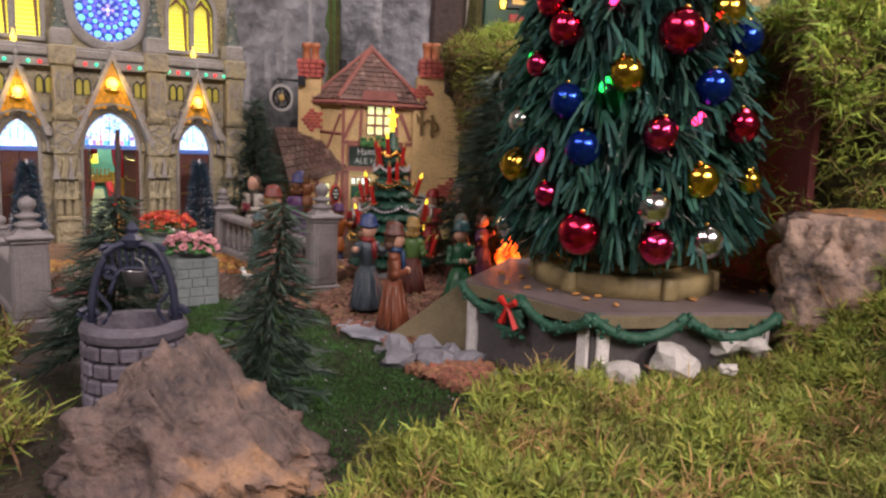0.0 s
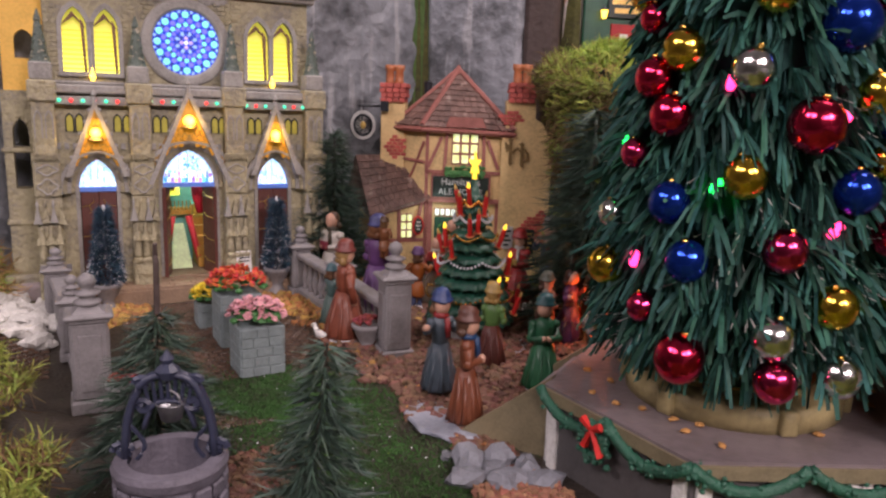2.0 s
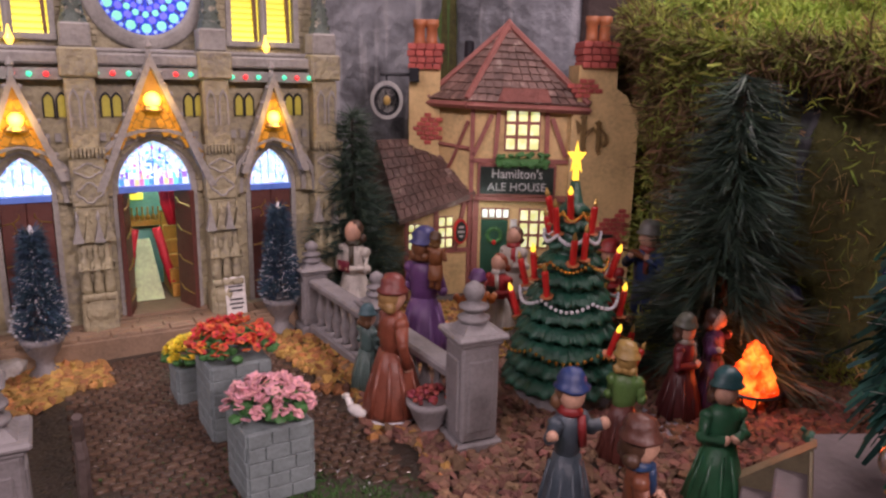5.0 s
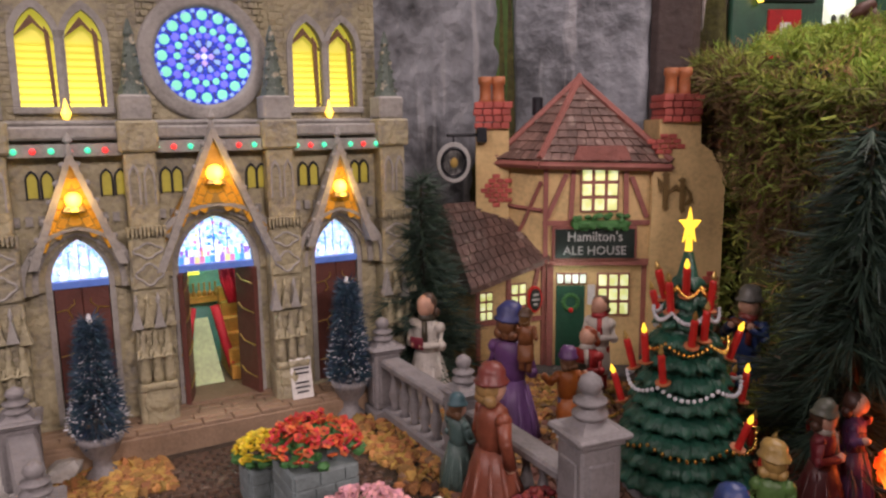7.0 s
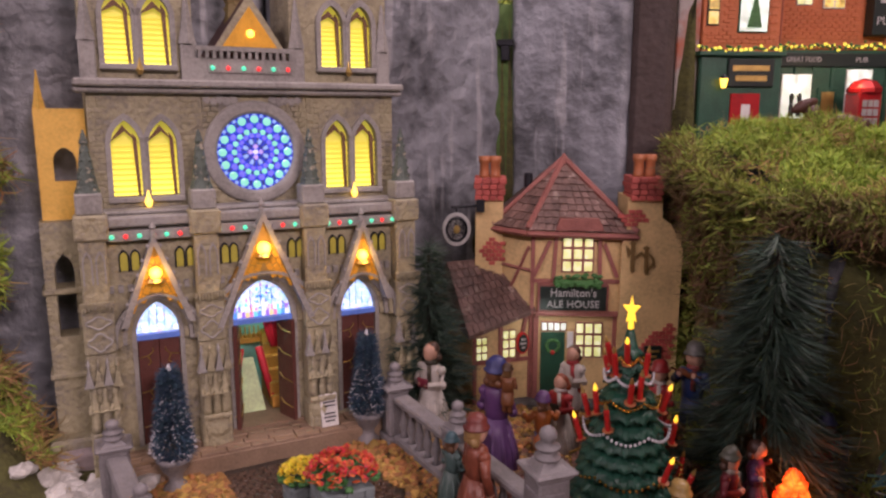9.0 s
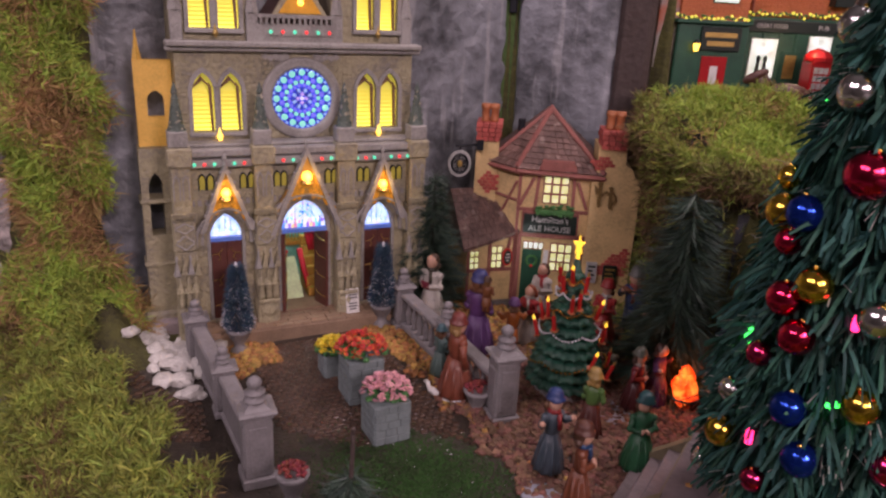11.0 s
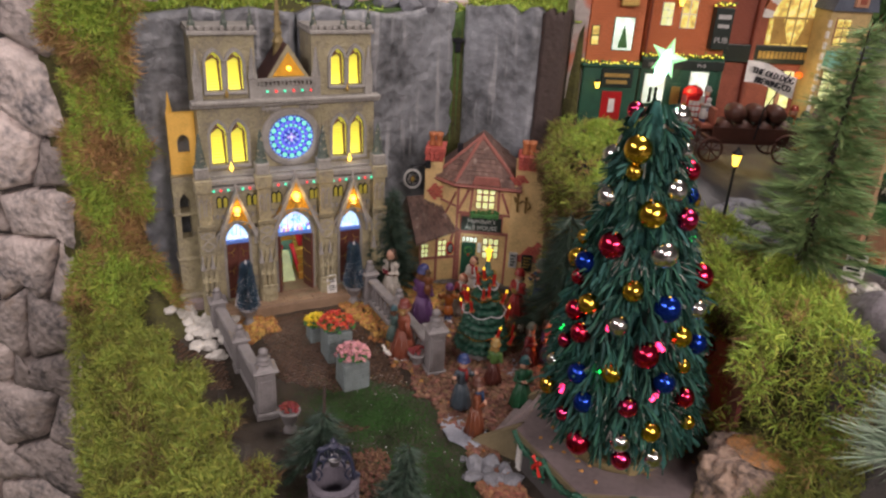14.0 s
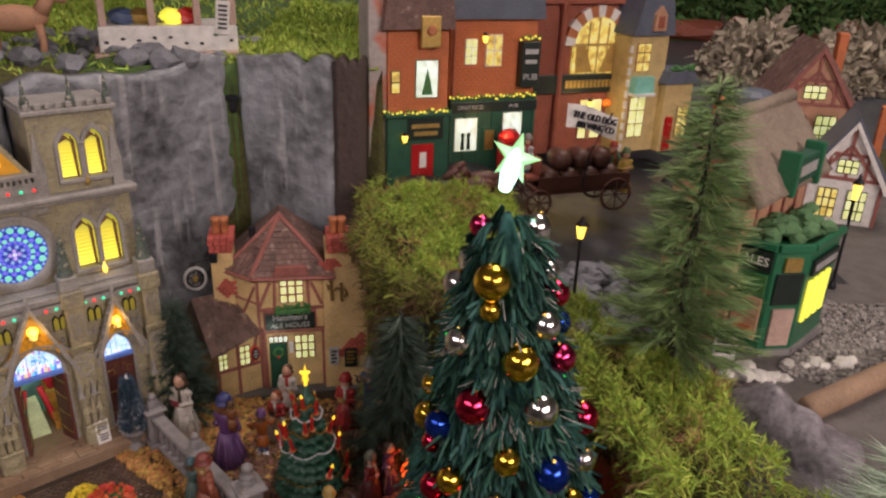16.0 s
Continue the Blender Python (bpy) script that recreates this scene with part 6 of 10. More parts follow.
    tube(bm, [(-0.070, -0.003, 0.197), (-0.070, -0.003, 0.190)], 0.0006, 5)
    br = part("sign_bracket", bm, IRON, pb, "black iron bracket")
    bm = bmesh.new()
    lathe(bm, [(0.0005, -0.0012), (0.0118, -0.0012), (0.0122, 0), (0.0118, 0.0012), (0.0005, 0.0012)], 0, 0, 24, 0, pose(-0.070, -0.003, 0.1785, 90, 0, 15) @ Matrix.Diagonal((1, 1.15, 1, 1)))
    put(bm, "sign_disc", SIGNGREY, br, "round pale grey hanging sign")
    bm = bmesh.new()
    lathe(bm, [(0.0075, 0.0012), (0.0085, 0.0022), (0.0095, 0.0012)], 0, 0, 20, 0, pose(-0.070, -0.003, 0.1785, 90, 0, 15) @ Matrix.Diagonal((1, 1.15, 1, 1)))
    lathe(bm, [(0.0005, 0.0012), (0.0028, 0.0012), (0.0026, 0.0022), (0.0005, 0.0024)], 0, 0, 10, 1, pose(-0.070, -0.003, 0.1785, 90, 0, 15) @ Matrix.Diagonal((1, 1.3, 1, 1)))
    put(bm, "sign_ring", [IRON, GOLDPAINT], br)
    # vent pipe
    bm = bmesh.new()
    lathe(bm, [(0.0028, 0.19), (0.0028, 0.210), (0.0038, 0.211), (0.0038, 0.222), (0.003, 0.223)], -0.010, 0.03, 10)
    part("vent_pipe", bm, IRON, pb, "black vent pipe")
    # base slab and front steps
    bm = bmesh.new()
    box(bm, -0.065, 0.125, -0.012, 0.09, 0.022, Z0 + 0.001, 0, None, 0.002)
    part("base", bm, GRIT, pb)


build_pub()
lamp("door_lamp", "POINT", (-0.088, 0.668, 0.103), 0.012, (0.8, 1.0, 0.85), 0.004)


# ---- platform with the large tree ----


def hexagon(r, turn=-105.3):
    return [(r * math.cos(radians(turn + 60 * k)), r * math.sin(radians(turn + 60 * k))) for k in range(6)]


def hex_prism(bm, r, z0, z1, i=0):
    n = len(bm.faces)
    a = [bm.verts.new((x, y, z0)) for x, y in hexagon(r)]
    b = [bm.verts.new((x, y, z1)) for x, y in hexagon(r)]
    bm.faces.new(a[::-1])
    bm.faces.new(b)
    for k in range(6):
        bm.faces.new((a[k], a[(k + 1) % 6], b[(k + 1) % 6], b[k]))
    mi(bm, n, i)


def build_platform():
    pf = thing("bandstand_platform", pose(HX, HY, 0), "grey hexagonal platform with green garlands and steps", "platform")
    bm = bmesh.new()
    hex_prism(bm, HR * 0.955, 0.010, 0.056)
    part("base", bm, PLATSIDE, pf, "dark grey side panels")
    bm = bmesh.new()
    hex_prism(bm, HR, 0.0555, 0.0615)
    part("cornice", bm, PLATTRIM, pf, "olive cream cornice")
    bm = bmesh.new()
    hex_prism(bm, HR * 0.985, 0.0610, HZ)
    part("deck", bm, PLATGREY, pf, "mauve grey deck")
    v = hexagon(HR * 0.965)
    for k in range(6):
        for s in (-1, 1):
            a, b = Vector(v[k]), Vector(v[(k + s) % 6])
            d = (b - a).normalized()
            c = a + d * 0.0055
            n = Vector((c.x, c.y)).normalized()
            ang = math.degrees(math.atan2(d.y, d.x))
            bm = bmesh.new()
            box(bm, -0.0032, 0.0032, -0.0012, 0.0012, 0.012, 0.0555, 0, pose(c.x, c.y, 0, 0, 0, ang), 0.0004)
            part("pilaster", bm, WHITE, pf, "narrow white corner strip")
    g = hexagon(HR * 1.0)
    for k in range(6):
        a, b = Vector(g[k]), Vector(g[(k + 1) % 6])
        if k == 4:
            continue
        for h in range(2):
            p, q = a.lerp(b, h / 2), a.lerp(b, (h + 1) / 2)
            bm = bmesh.new()
            pts = []
            for j in range(13):
                t = j / 12
                c = p.lerp(q, t)
                pts.append((c.x * 1.012, c.y * 1.012, 0.0615 - 0.0105 * math.sin(math.pi * t) ** 0.8))
            tube(bm, pts, 0.0026, 7)
            rs = random.Random(k * 2 + h)
            for j in range(60):
                t = rs.random()
                c = p.lerp(q, t)
                rock(bm, (c.x * 1.012 + rs.gauss(0, 0.0015), c.y * 1.012 + rs.gauss(0, 0.0015), 0.0615 - 0.0105 * math.sin(math.pi * t) ** 0.8 + rs.gauss(0, 0.0015)), (0.0013, 0.0013, 0.0013), j, 0, 1)
            part("garland", bm, GARLAND, pf, "green painted garland swag", True)
    # wreath with a red bow on the face towards the path
    a, b = Vector(g[5]), Vector(g[0])
    c = a.lerp(b, 0.44)
    rs = random.Random(6)
    bm = bmesh.new()
    for j in range(90):
        t = rs.random() * 2 * math.pi
        rr = rs.gauss(0.0075, 0.0018)
        d = (b - a).normalized()
        rock(bm, (c.x * 1.03 + d.x * rr * math.cos(t), c.y * 1.03 + d.y * rr * math.cos(t), 0.049 + rr * math.sin(t)), (0.0018, 0.0018, 0.0018), j, 0, 1)
    w = part("wreath", bm, GARLAND, pf, "small green wreath with a red ribbon bow")
    bm = bmesh.new()
    for t, l in ((2.6, 0.007), (0.5, 0.007), (-1.0, 0.013), (-2.0, 0.010)):
        d = (b - a).normalized()
        e = (c.x * 1.05 + d.x * l * math.cos(t), c.y * 1.05 + d.y * l * math.cos(t), 0.056 + l * math.sin(t))
        tube(bm, [(c.x * 1.05, c.y * 1.05, 0.056), e], 0.0012, 5, 0, 0.0022)
    put(bm, "bow", CANDLE, w, "red ribbon bow")
    # steps towards the path, with sloping cheeks
    a, b = Vector(g[4]), Vector(g[5])
    mid, along = a.lerp(b, 0.5), (b - a).normalized()
    out = Vector((mid.x, mid.y)).normalized()
    ang = math.degrees(math.atan2(along.y, along.x))
    m = pose(mid.x, mid.y, 0, 0, 0, ang)
    sgn = 1 if (m.to_3x3() @ Vector((0, 1, 0))).xy.dot(out) > 0 else -1
    for k in range(4):
        bm = bmesh.new()
        y0, y1 = sorted((sgn * (-0.002 + 0.011 * k), sgn * (0.011 + 0.011 * k)))
        box(bm, -0.034, 0.034, y0, y1, 0.012, 0.052 - 0.011 * k, 0, m, 0.0008)
        part("step", bm, PLATGREY, pf)
    for s in (-1, 1):
        bm = bmesh.new()
        pts = [(sgn * -0.002, 0.012), (sgn * 0.050, 0.012), (sgn * 0.050, 0.022), (sgn * -0.002, 0.064)]
        mm = m @ pose(s * 0.037, 0, 0, 0, 0, 90)
        prism(bm, [(x, z) for x, z in pts], -0.0035, 0.0035, 0, mm)
        part("cheek_wall", bm, PLATTRIM, pf, "sloping olive cream cheek wall")
    # stand of the tree
    tx, ty = TX - HX, TY - HY
    bm = bmesh.new()
    lathe(bm, [(0.0505, HZ), (0.0505, 0.0735), (0.048, 0.0745), (0.040, 0.0745)], tx, ty, 40)
    for k in range(6):
        aa = radians(60 * k + 20)
        box(bm, -0.004, 0.004, -0.0535, -0.046, HZ, 0.0745, 0, pose(tx, ty, 0, 0, 0, 60 * k + 20), 0.001)
    st = thing("tree_stand", pose(HX, HY, 0), "round cream tree stand with a gold ring", "tree stand")
    part("drum", bm, GOLDCREAM, st, "", True)
    bm = bmesh.new()
    lathe(bm, [(0.0365, 0.0745), (0.0365, 0.078), (0.0345, 0.0785)], tx, ty, 40)
    part("collar", bm, GOLDCREAM, st, "", True)
    bm = bmesh.new()
    lathe(bm, [(0.0368, 0.0770), (0.0376, 0.0776), (0.0368, 0.0782)], tx, ty, 40)
    part("ring", bm, GOLDRING, st, "gold ring", True)
    # crumbs on the deck
    rs = random.Random(12)
    for k in range(26):
        aa, rr = rs.uniform(0, 6.28), rs.uniform(0.056, 0.078)
        bm = bmesh.new()
        rock(bm, (0, 0, 0), (0.0025, 0.002, 0.0012), k, 0, 1, 0.5)
        tagged(put(bm, "leaf_crumb", LEAF, None, "", False, pose(TX + rr * math.cos(aa), TY + rr * 0.85 * math.sin(aa) - 0.004, HZ + 0.001, 0, 0, k * 50)), "brown dry leaf crumb on the deck", "leaf", "crumbs on the deck")


TX, TY = 0.1375, 0.3715
build_platform()


def build_tree():
    tr = thing("christmas_tree", pose(TX, TY, 0.0745, 4.5, -2.6) @ Matrix.Diagonal((1.06, 1.06, 1.115, 1.0)), "green tinsel Christmas tree with metallic baubles and a lit star", "tree")
    Z = 0.0745
    top, low = 0.352 - Z, 0.012
    bm = bmesh.new()
    lathe(bm, [(0.010, 0.0), (0.008, 0.05), (0.004, 0.2), (0.002, top)], 0, 0, 8)
    part("trunk", bm, TRUNK, tr, "dark wire trunk")
    bm = bmesh.new()
    lathe(bm, [(0.030, low + 0.010), (0.046, 0.030), (0.042, 0.06), (0.030, 0.15), (0.012, 0.245), (0.002, top)], 0, 0, 14)
    part("inner_mass", bm, TINSEL, tr)
    prof = lambda z: float(np.interp(z, [0.0, 0.018, 0.05, 0.10, 0.16, 0.22, 0.26, top], [0.049, 0.059, 0.060, 0.053, 0.0405, 0.026, 0.016, 0.007]))
    rs = np.random.RandomState(17)
    # tufts: each branch tip is a brush of flat strips that hang outwards
    P, N, F = [], [], []
    count = 0
    verts, faces = [], []
    fv, ff = [], []
    tufts = []
    z = 0.021
    row = 0
    while z < top - 0.004:
        r = prof(z)
        n = max(6, int(2 * math.pi * r / 0.0105))
        for k in range(n):
            a = 2 * math.pi * (k + 0.5 * (row % 2) + rs.uniform(-0.2, 0.2)) / n
            tufts.append((a, z + rs.uniform(-0.004, 0.004), r * rs.uniform(0.93, 1.05)))
        z += 0.0088
        row += 1
    for a, z, r in tufts:
        out = np.array([math.cos(a), math.sin(a), 0.0])
        tang = np.array([-math.sin(a), math.cos(a), 0.0])
        root = out * r * 0.66 + np.array([0, 0, z + 0.007])
        lie, twist = rs.uniform(-1.45, -0.45), rs.normal(0, 0.42)
        for j in range(21):
            d = out * rs.uniform(0.75, 1.0) + tang * (twist + rs.normal(0, 0.30)) + np.array([0, 0, lie + rs.normal(0, 0.28)])
            d /= np.linalg.norm(d)
            ln = rs.uniform(0.7, 1.1) * (0.012 + r * 0.13)
            s = np.cross(d, rs.normal(size=3))
            s /= np.linalg.norm(s)
            w = rs.uniform(0.0006, 0.0011)
            start = root + out * r * rs.uniform(0.05, 0.3)
            mid = start + d * ln * 0.55
            tip = mid + (d + np.array([0, 0, -0.35])) * ln * 0.45
            o = len(verts)
            verts += [start - s * w, start + s * w, mid - s * w, mid + s * w, tip - s * w * 0.7, tip + s * w * 0.7]
            faces += [(o, o + 1, o + 3, o + 2), (o + 2, o + 3, o + 5, o + 4)]
        if rs.uniform() < 0.26:
            for j in range(4):
                d = out + tang * rs.normal(0, 0.3) + np.array([0, 0, rs.uniform(-0.45, 0.25)])
                d /= np.linalg.norm(d)
                s = np.cross(d, [0, 0, 1]) * 0.00026
                start, tip = out * r * 0.75 + np.array([0, 0, z]), out * r * 0.75 + np.array([0, 0, z]) + d * (0.012 + r * 0.16) * rs.uniform(0.8, 1.3)
                o = len(fv)
                fv += [start - s, start + s, tip + s, tip - s]
                ff += [(o, o + 1, o + 2, o + 3)]
    sheet("crown", verts, faces, TINSEL, tr, label="dark green hanging tinsel strips")
    tagged(sheet("fibre", fv, ff, FIBRE, tr, label="clear fibre-optic strands"), "clear fibre-optic strands", kind="stuff")
    # baubles: colour, turn in degrees (0 towards the garden's front), height, size
    sizes = {"s": 0.0060, "m": 0.0080, "l": 0.0100}
    mats = {"R": BALL_R, "P": BALL_P, "G": BALL_G, "S": BALL_S, "B": BALL_B, "T": BALL_T}
    names = {"R": "red", "P": "pink-red", "G": "gold", "S": "silver", "B": "blue", "T": "teal"}
    rnd = random.Random(23)
    seen = {
        "G": ((-112, 0.250, "l"), (-80, 0.210, "l"), (178, 0.172, "s"), (-91, 0.157, "m"), (-129, 0.138, "m"), (-46, 0.121, "m"), (-44, 0.098, "s"), (-99, 0.095, "m"), (-154, 0.054, "m"), (-68, 0.050, "m"), (-36, 0.047, "s")),
        "S": ((179, 0.237, "m"), (5, 0.268, "m"), (-143, 0.214, "m"), (-65, 0.183, "l"), (-24, 0.135, "m"), (-99, 0.131, "m"), (-87, 0.039, "m"), (-63, 0.023, "m")),
        "P": ((175, 0.270, "s"), (-30, 0.202, "m"), (-146, 0.100, "s"), (-85, 0.070, "m"), (-85, 0.022, "m")),
        "R": ((0, 0.231, "m"), (-118, 0.185, "l"), (-12, 0.156, "l"), (-153, 0.150, "s"), (-130, 0.115, "m"), (-76, 0.112, "l"), (-42, 0.072, "m"), (-116, 0.027, "l")),
        "B": ((0, 0.213, "s"), (-148, 0.164, "m"), (-60, 0.145, "l"), (-28, 0.110, "m"), (-125, 0.084, "m"), (-60, 0.089, "m"), (-116, 0.064, "m")),
        "T": ((-41, 0.037, "s"),),
    }
    placed = [(c, *row) for c, rows in seen.items() for row in rows]
    n = 0
    for z, count in ((0.030, 4), (0.055, 4), (0.082, 4), (0.110, 3), (0.140, 3), (0.170, 3), (0.205, 2), (0.24, 2)):
        for k in range(count):
            placed.append(("GBRSGP"[(k * 2 + n) % 6], 20 + 140 * (k + 0.5 * (n % 2)) / count + rnd.uniform(-6, 6), z, rnd.choice("sml")))
        n += 1
    for k in range(22):
        placed.append(("SGPRBSG"[k % 7], -172 + 167 * ((k * 0.618) % 1), 0.016 + 0.235 * (k + 0.5) / 22, "sms"[k % 3]))
    kept = []
    for row in placed:
        if all(math.hypot((row[1] - q[1]) * 0.0009, row[2] - q[2]) > 0.014 for q in kept):
            kept.append(row)
    for c, a, z, size in kept:
        rad = sizes[size]
        r = prof(z) * 1.03 + rad * 0.45
        bm = bmesh.new()
        ball(bm, (0, 0, 0), rad, 0, 20, 14)
        lathe(bm, [(rad * 0.16, rad * 0.96), (rad * 0.16, rad * 1.08), (rad * 0.06, rad * 1.12)], 0, 0, 8, 1)
        ob = part("bauble", bm, [mats[c], GOLDRING], tr, names[c] + " metallic bauble", True)
        ob.matrix_basis = pose(r * math.cos(radians(a)), r * math.sin(radians(a)), z, rnd.uniform(-15, 15), rnd.uniform(-15, 15), 0)
    # lit fibre tips
    for k, (deg, z) in enumerate(((1, 0.246), (1, 0.181), (-107, 0.127), (-159, 0.102), (-63, 0.115), (-109, 0.091), (-66, 0.076), (178, 0.206), (-140, 0.06), (60, 0.1), (120, 0.15), (100, 0.05), (30, 0.2))):
        a = radians(deg)
        r = prof(z) * 1.04
        bm = bmesh.new()
        lathe(bm, [(0.0016, -0.0035), (0.0019, -0.001), (0.0019, 0.0025), (0.0008, 0.004)], 0, 0, 8, 0, pose(r * math.cos(a), r * math.sin(a), z, rnd.uniform(-60, 60), rnd.uniform(-60, 60), 0))
        part("light_bulb", bm, LED_GREEN if k % 2 else LED_P, tr, "lit green bulb" if k % 2 else "lit pink bulb")
    # star
    bm = bmesh.new()
    pts = []
    for k in range(10):
        a = math.pi / 2 + math.pi * k / 5
        rr = 0.0135 if k % 2 == 0 else 0.0054
        pts.append((rr * math.cos(a), rr * math.sin(a)))
    ring = [bm.verts.new((x, 0, z)) for x, z in pts]
    f, b = bm.verts.new((0, -0.005, 0)), bm.verts.new((0, 0.005, 0))
    for k in range(10):
        bm.faces.new((ring[k], ring[(k + 1) % 10], f))
        bm.faces.new((ring[(k + 1) % 10], ring[k], b))
    st = part("star", bm, STAR, tr, "pale green lit plastic star")
    st.matrix_basis = pose(0.003, 0, 0.3800 - Z, 0, 16, -20)
    bm = bmesh.new()
    lathe(bm, [(0.003, -0.016), (0.0045, -0.008), (0.0035, 0.0), (0.001, 0.006)], 0, -0.003, 8)
    core = put(bm, "star_lamp", STAR_CORE, st, "bright lamp in the star")


build_tree()
lamp("star_lamp", "POINT", (TX - 0.016, TY - 0.042, 0.404), 0.006, (0.6, 1.0, 0.8), 0.006)


# ---- garden: balustrades, planters, trees, well, figurines ----
def gz(x, y):
    return float(height(x, y))


def fir(name, x, y, z, h, r, material, label, seed, lean=(0, 0), droop=0.25, dense=1.0, needle=0.012, group="", frost=None, spread=0.33, width=0.00048):
    """A bottle-brush fir: wire trunk, whorls of thin branches and needles along them."""
    t = thing(name, pose(x, y, z), label, "tree", group)
    bm = bmesh.new()
    top = Vector((lean[0], lean[1], h))
    tube(bm, [(0, 0, -0.004), top * 0.5, top], 0.0022 * h / 0.1, 6, 0, 0.0005)
    part("trunk", bm, TRUNK, t, "thin dark trunk")
    rs = np.random.RandomState(seed)
    nb = int(150 * dense)
    bv, bf, nv, nf = [], [], [], []
    for k in range(nb):
        s = 0.10 + 0.9 * (k + rs.uniform()) / nb
        c = np.array(top) * s
        a = k * 2.39996 + rs.uniform(-0.4, 0.4)
        ln = r * (1 - s) ** 0.9 * rs.uniform(0.7, 1.05) + 0.003
        d = np.array([math.cos(a), math.sin(a), rs.uniform(-0.05, 0.35) - droop])
        d /= np.linalg.norm(d)
        tip = c + d * ln
        side = np.cross(d, [0, 0, 1])
        side /= np.linalg.norm(side)
        o = len(bv)
        bv += [c - side * 0.0005, c + side * 0.0005, tip]
        bf.append((o, o + 1, o + 2))
        m = max(12, int(ln / 0.0005))
        for j in range(m):
            q = c + d * ln * (j + rs.uniform()) / m
            e = d * 1.0 + np.array([0, 0, 0.06]) + rs.normal(0, spread, 3)
            e /= np.linalg.norm(e)
            w = np.cross(e, rs.normal(size=3))
            w *= width / (np.linalg.norm(w) + 1e-9)
            o = len(nv)
            nv += [q - w, q + w, q + e * needle * rs.uniform(0.6, 1.2)]
            nf.append((o, o + 1, o + 2))
    tagged(sheet("branch", bv, bf, TRUNK, t), "thin dark branches", kind="stuff")
    sheet("crown", nv, nf, material, t, label=label.split(" with")[0])
    if frost:
        bm = bmesh.new()
        for k in range(frost):
            s = rs.uniform(0.1, 1)
            a = rs.uniform(0, 6.28)
            rr = r * (1 - s) ** 0.8 * 0.95 + 0.003
            rock(bm, (lean[0] * s + rr * math.cos(a), lean[1] * s + rr * math.sin(a), h * s), (0.0007, 0.0007, 0.0007), k, 0, 1)
        part("snow_dusting", bm, SNOW, t, "white snow flecks")
    return t


def post(x, y, z0, h, w, turn, label, group):
    """A square pier with panelled sides, moulded cap and ball finial."""
    t = thing("balustrade_post", pose(x, y, z0, 0, 0, turn), label, "post", group)
    bm = bmesh.new()
    box(bm, -w * 0.56, w * 0.56, -w * 0.56, w * 0.56, 0, h * 0.10, 0, None, 0.001)
    box(bm, -w * 0.46, w * 0.46, -w * 0.46, w * 0.46, h * 0.10, h * 0.66, 0, None, 0.0012)
    part("shaft", bm, BALUSTER, t)
    bm = bmesh.new()
    for s in (-1, 1):
        box(bm, -w * 0.3, w * 0.3, s * w * 0.46 - 0.0008, s * w * 0.46 + 0.0008, h * 0.16, h * 0.58, 0, None, 0.0006)
        box(bm, s * w * 0.46 - 0.0008, s * w * 0.46 + 0.0008, -w * 0.3, w * 0.3, h * 0.16, h * 0.58, 0, None, 0.0006)
    part("panel", bm, BALUSTER, t)
    bm = bmesh.new()
    box(bm, -w * 0.52, w * 0.52, -w * 0.52, w * 0.52, h * 0.66, h * 0.69, 0, None, 0.0008)
    box(bm, -w * 0.62, w * 0.62, -w * 0.62, w * 0.62, h * 0.69, h * 0.725, 0, None, 0.0010)
    lathe(bm, [(w * 0.60, h * 0.725), (w * 0.30, h * 0.775)], 0, 0, 4, 0, pose(0, 0, 0, 0, 0, 45))
    part("cap", bm, BALUSTER, t)
    bm = bmesh.new()
    lathe(bm, [(w * 0.30, h * 0.77), (w * 0.36, h * 0.785), (w * 0.36, h * 0.80), (w * 0.20, h * 0.82), (w * 0.22, h * 0.835), (w * 0.34, h * 0.85), (w * 0.34, h * 0.865), (w * 0.13, h * 0.885), (w * 0.20, h * 0.905), (w * 0.25, h * 0.94), (w * 0.20, h * 0.975), (w * 0.05, h)], 0, 0, 14)
    part("finial", bm, BALUSTER, t, "round stone finial", True)
    return t


def balustrade(p, q, z0, z1, label, solid=False):
    """A rail with turned balusters between two points, or a solid parapet."""
    p, q = Vector(p), Vector(q)
    d = q - p
    L = d.length
    t = thing("balustrade", pose(p.x, p.y, 0, 0, 0, math.degrees(math.atan2(d.y, d.x))), label, "balustrade")
    sh = (q.z - p.z)
    m = Matrix.Identity(4)
    m[2][0] = sh / L
    m[2][3] = p.z
    bm = bmesh.new()
    box(bm, 0, L, -0.0065, 0.0065, z1 - z0 - 0.005, z1 - z0, 0, m, 0.0012)
    part("rail", bm, BALUSTER, t)
    bm = bmesh.new()
    box(bm, 0, L, -0.006, 0.006, 0, 0.006, 0, m, 0.0012)
    part("plinth", bm, BALUSTER, t)
    if solid:
        bm = bmesh.new()
        box(bm, 0, L, -0.0045, 0.0045, 0.006, z1 - z0 - 0.005, 0, m, 0.0005)
        part("panel", bm, BALUSTER, t)
    else:
        n = max(3, int(L / 0.0115))
        hh = z1 - z0 - 0.011
        for k in range(n):
            bm = bmesh.new()
            x = (k + 0.5) * L / n
            lathe(bm, [(0.0032, 0), (0.0020, hh * 0.1), (0.0038, hh * 0.35), (0.0030, hh * 0.5), (0.0016, hh * 0.75), (0.0024, hh * 0.9), (0.0032, hh)], x, 0, 8, 0, m @ pose(0, 0, 0.006))
            part("baluster", bm, BALUSTER, t, "", True)
    return t


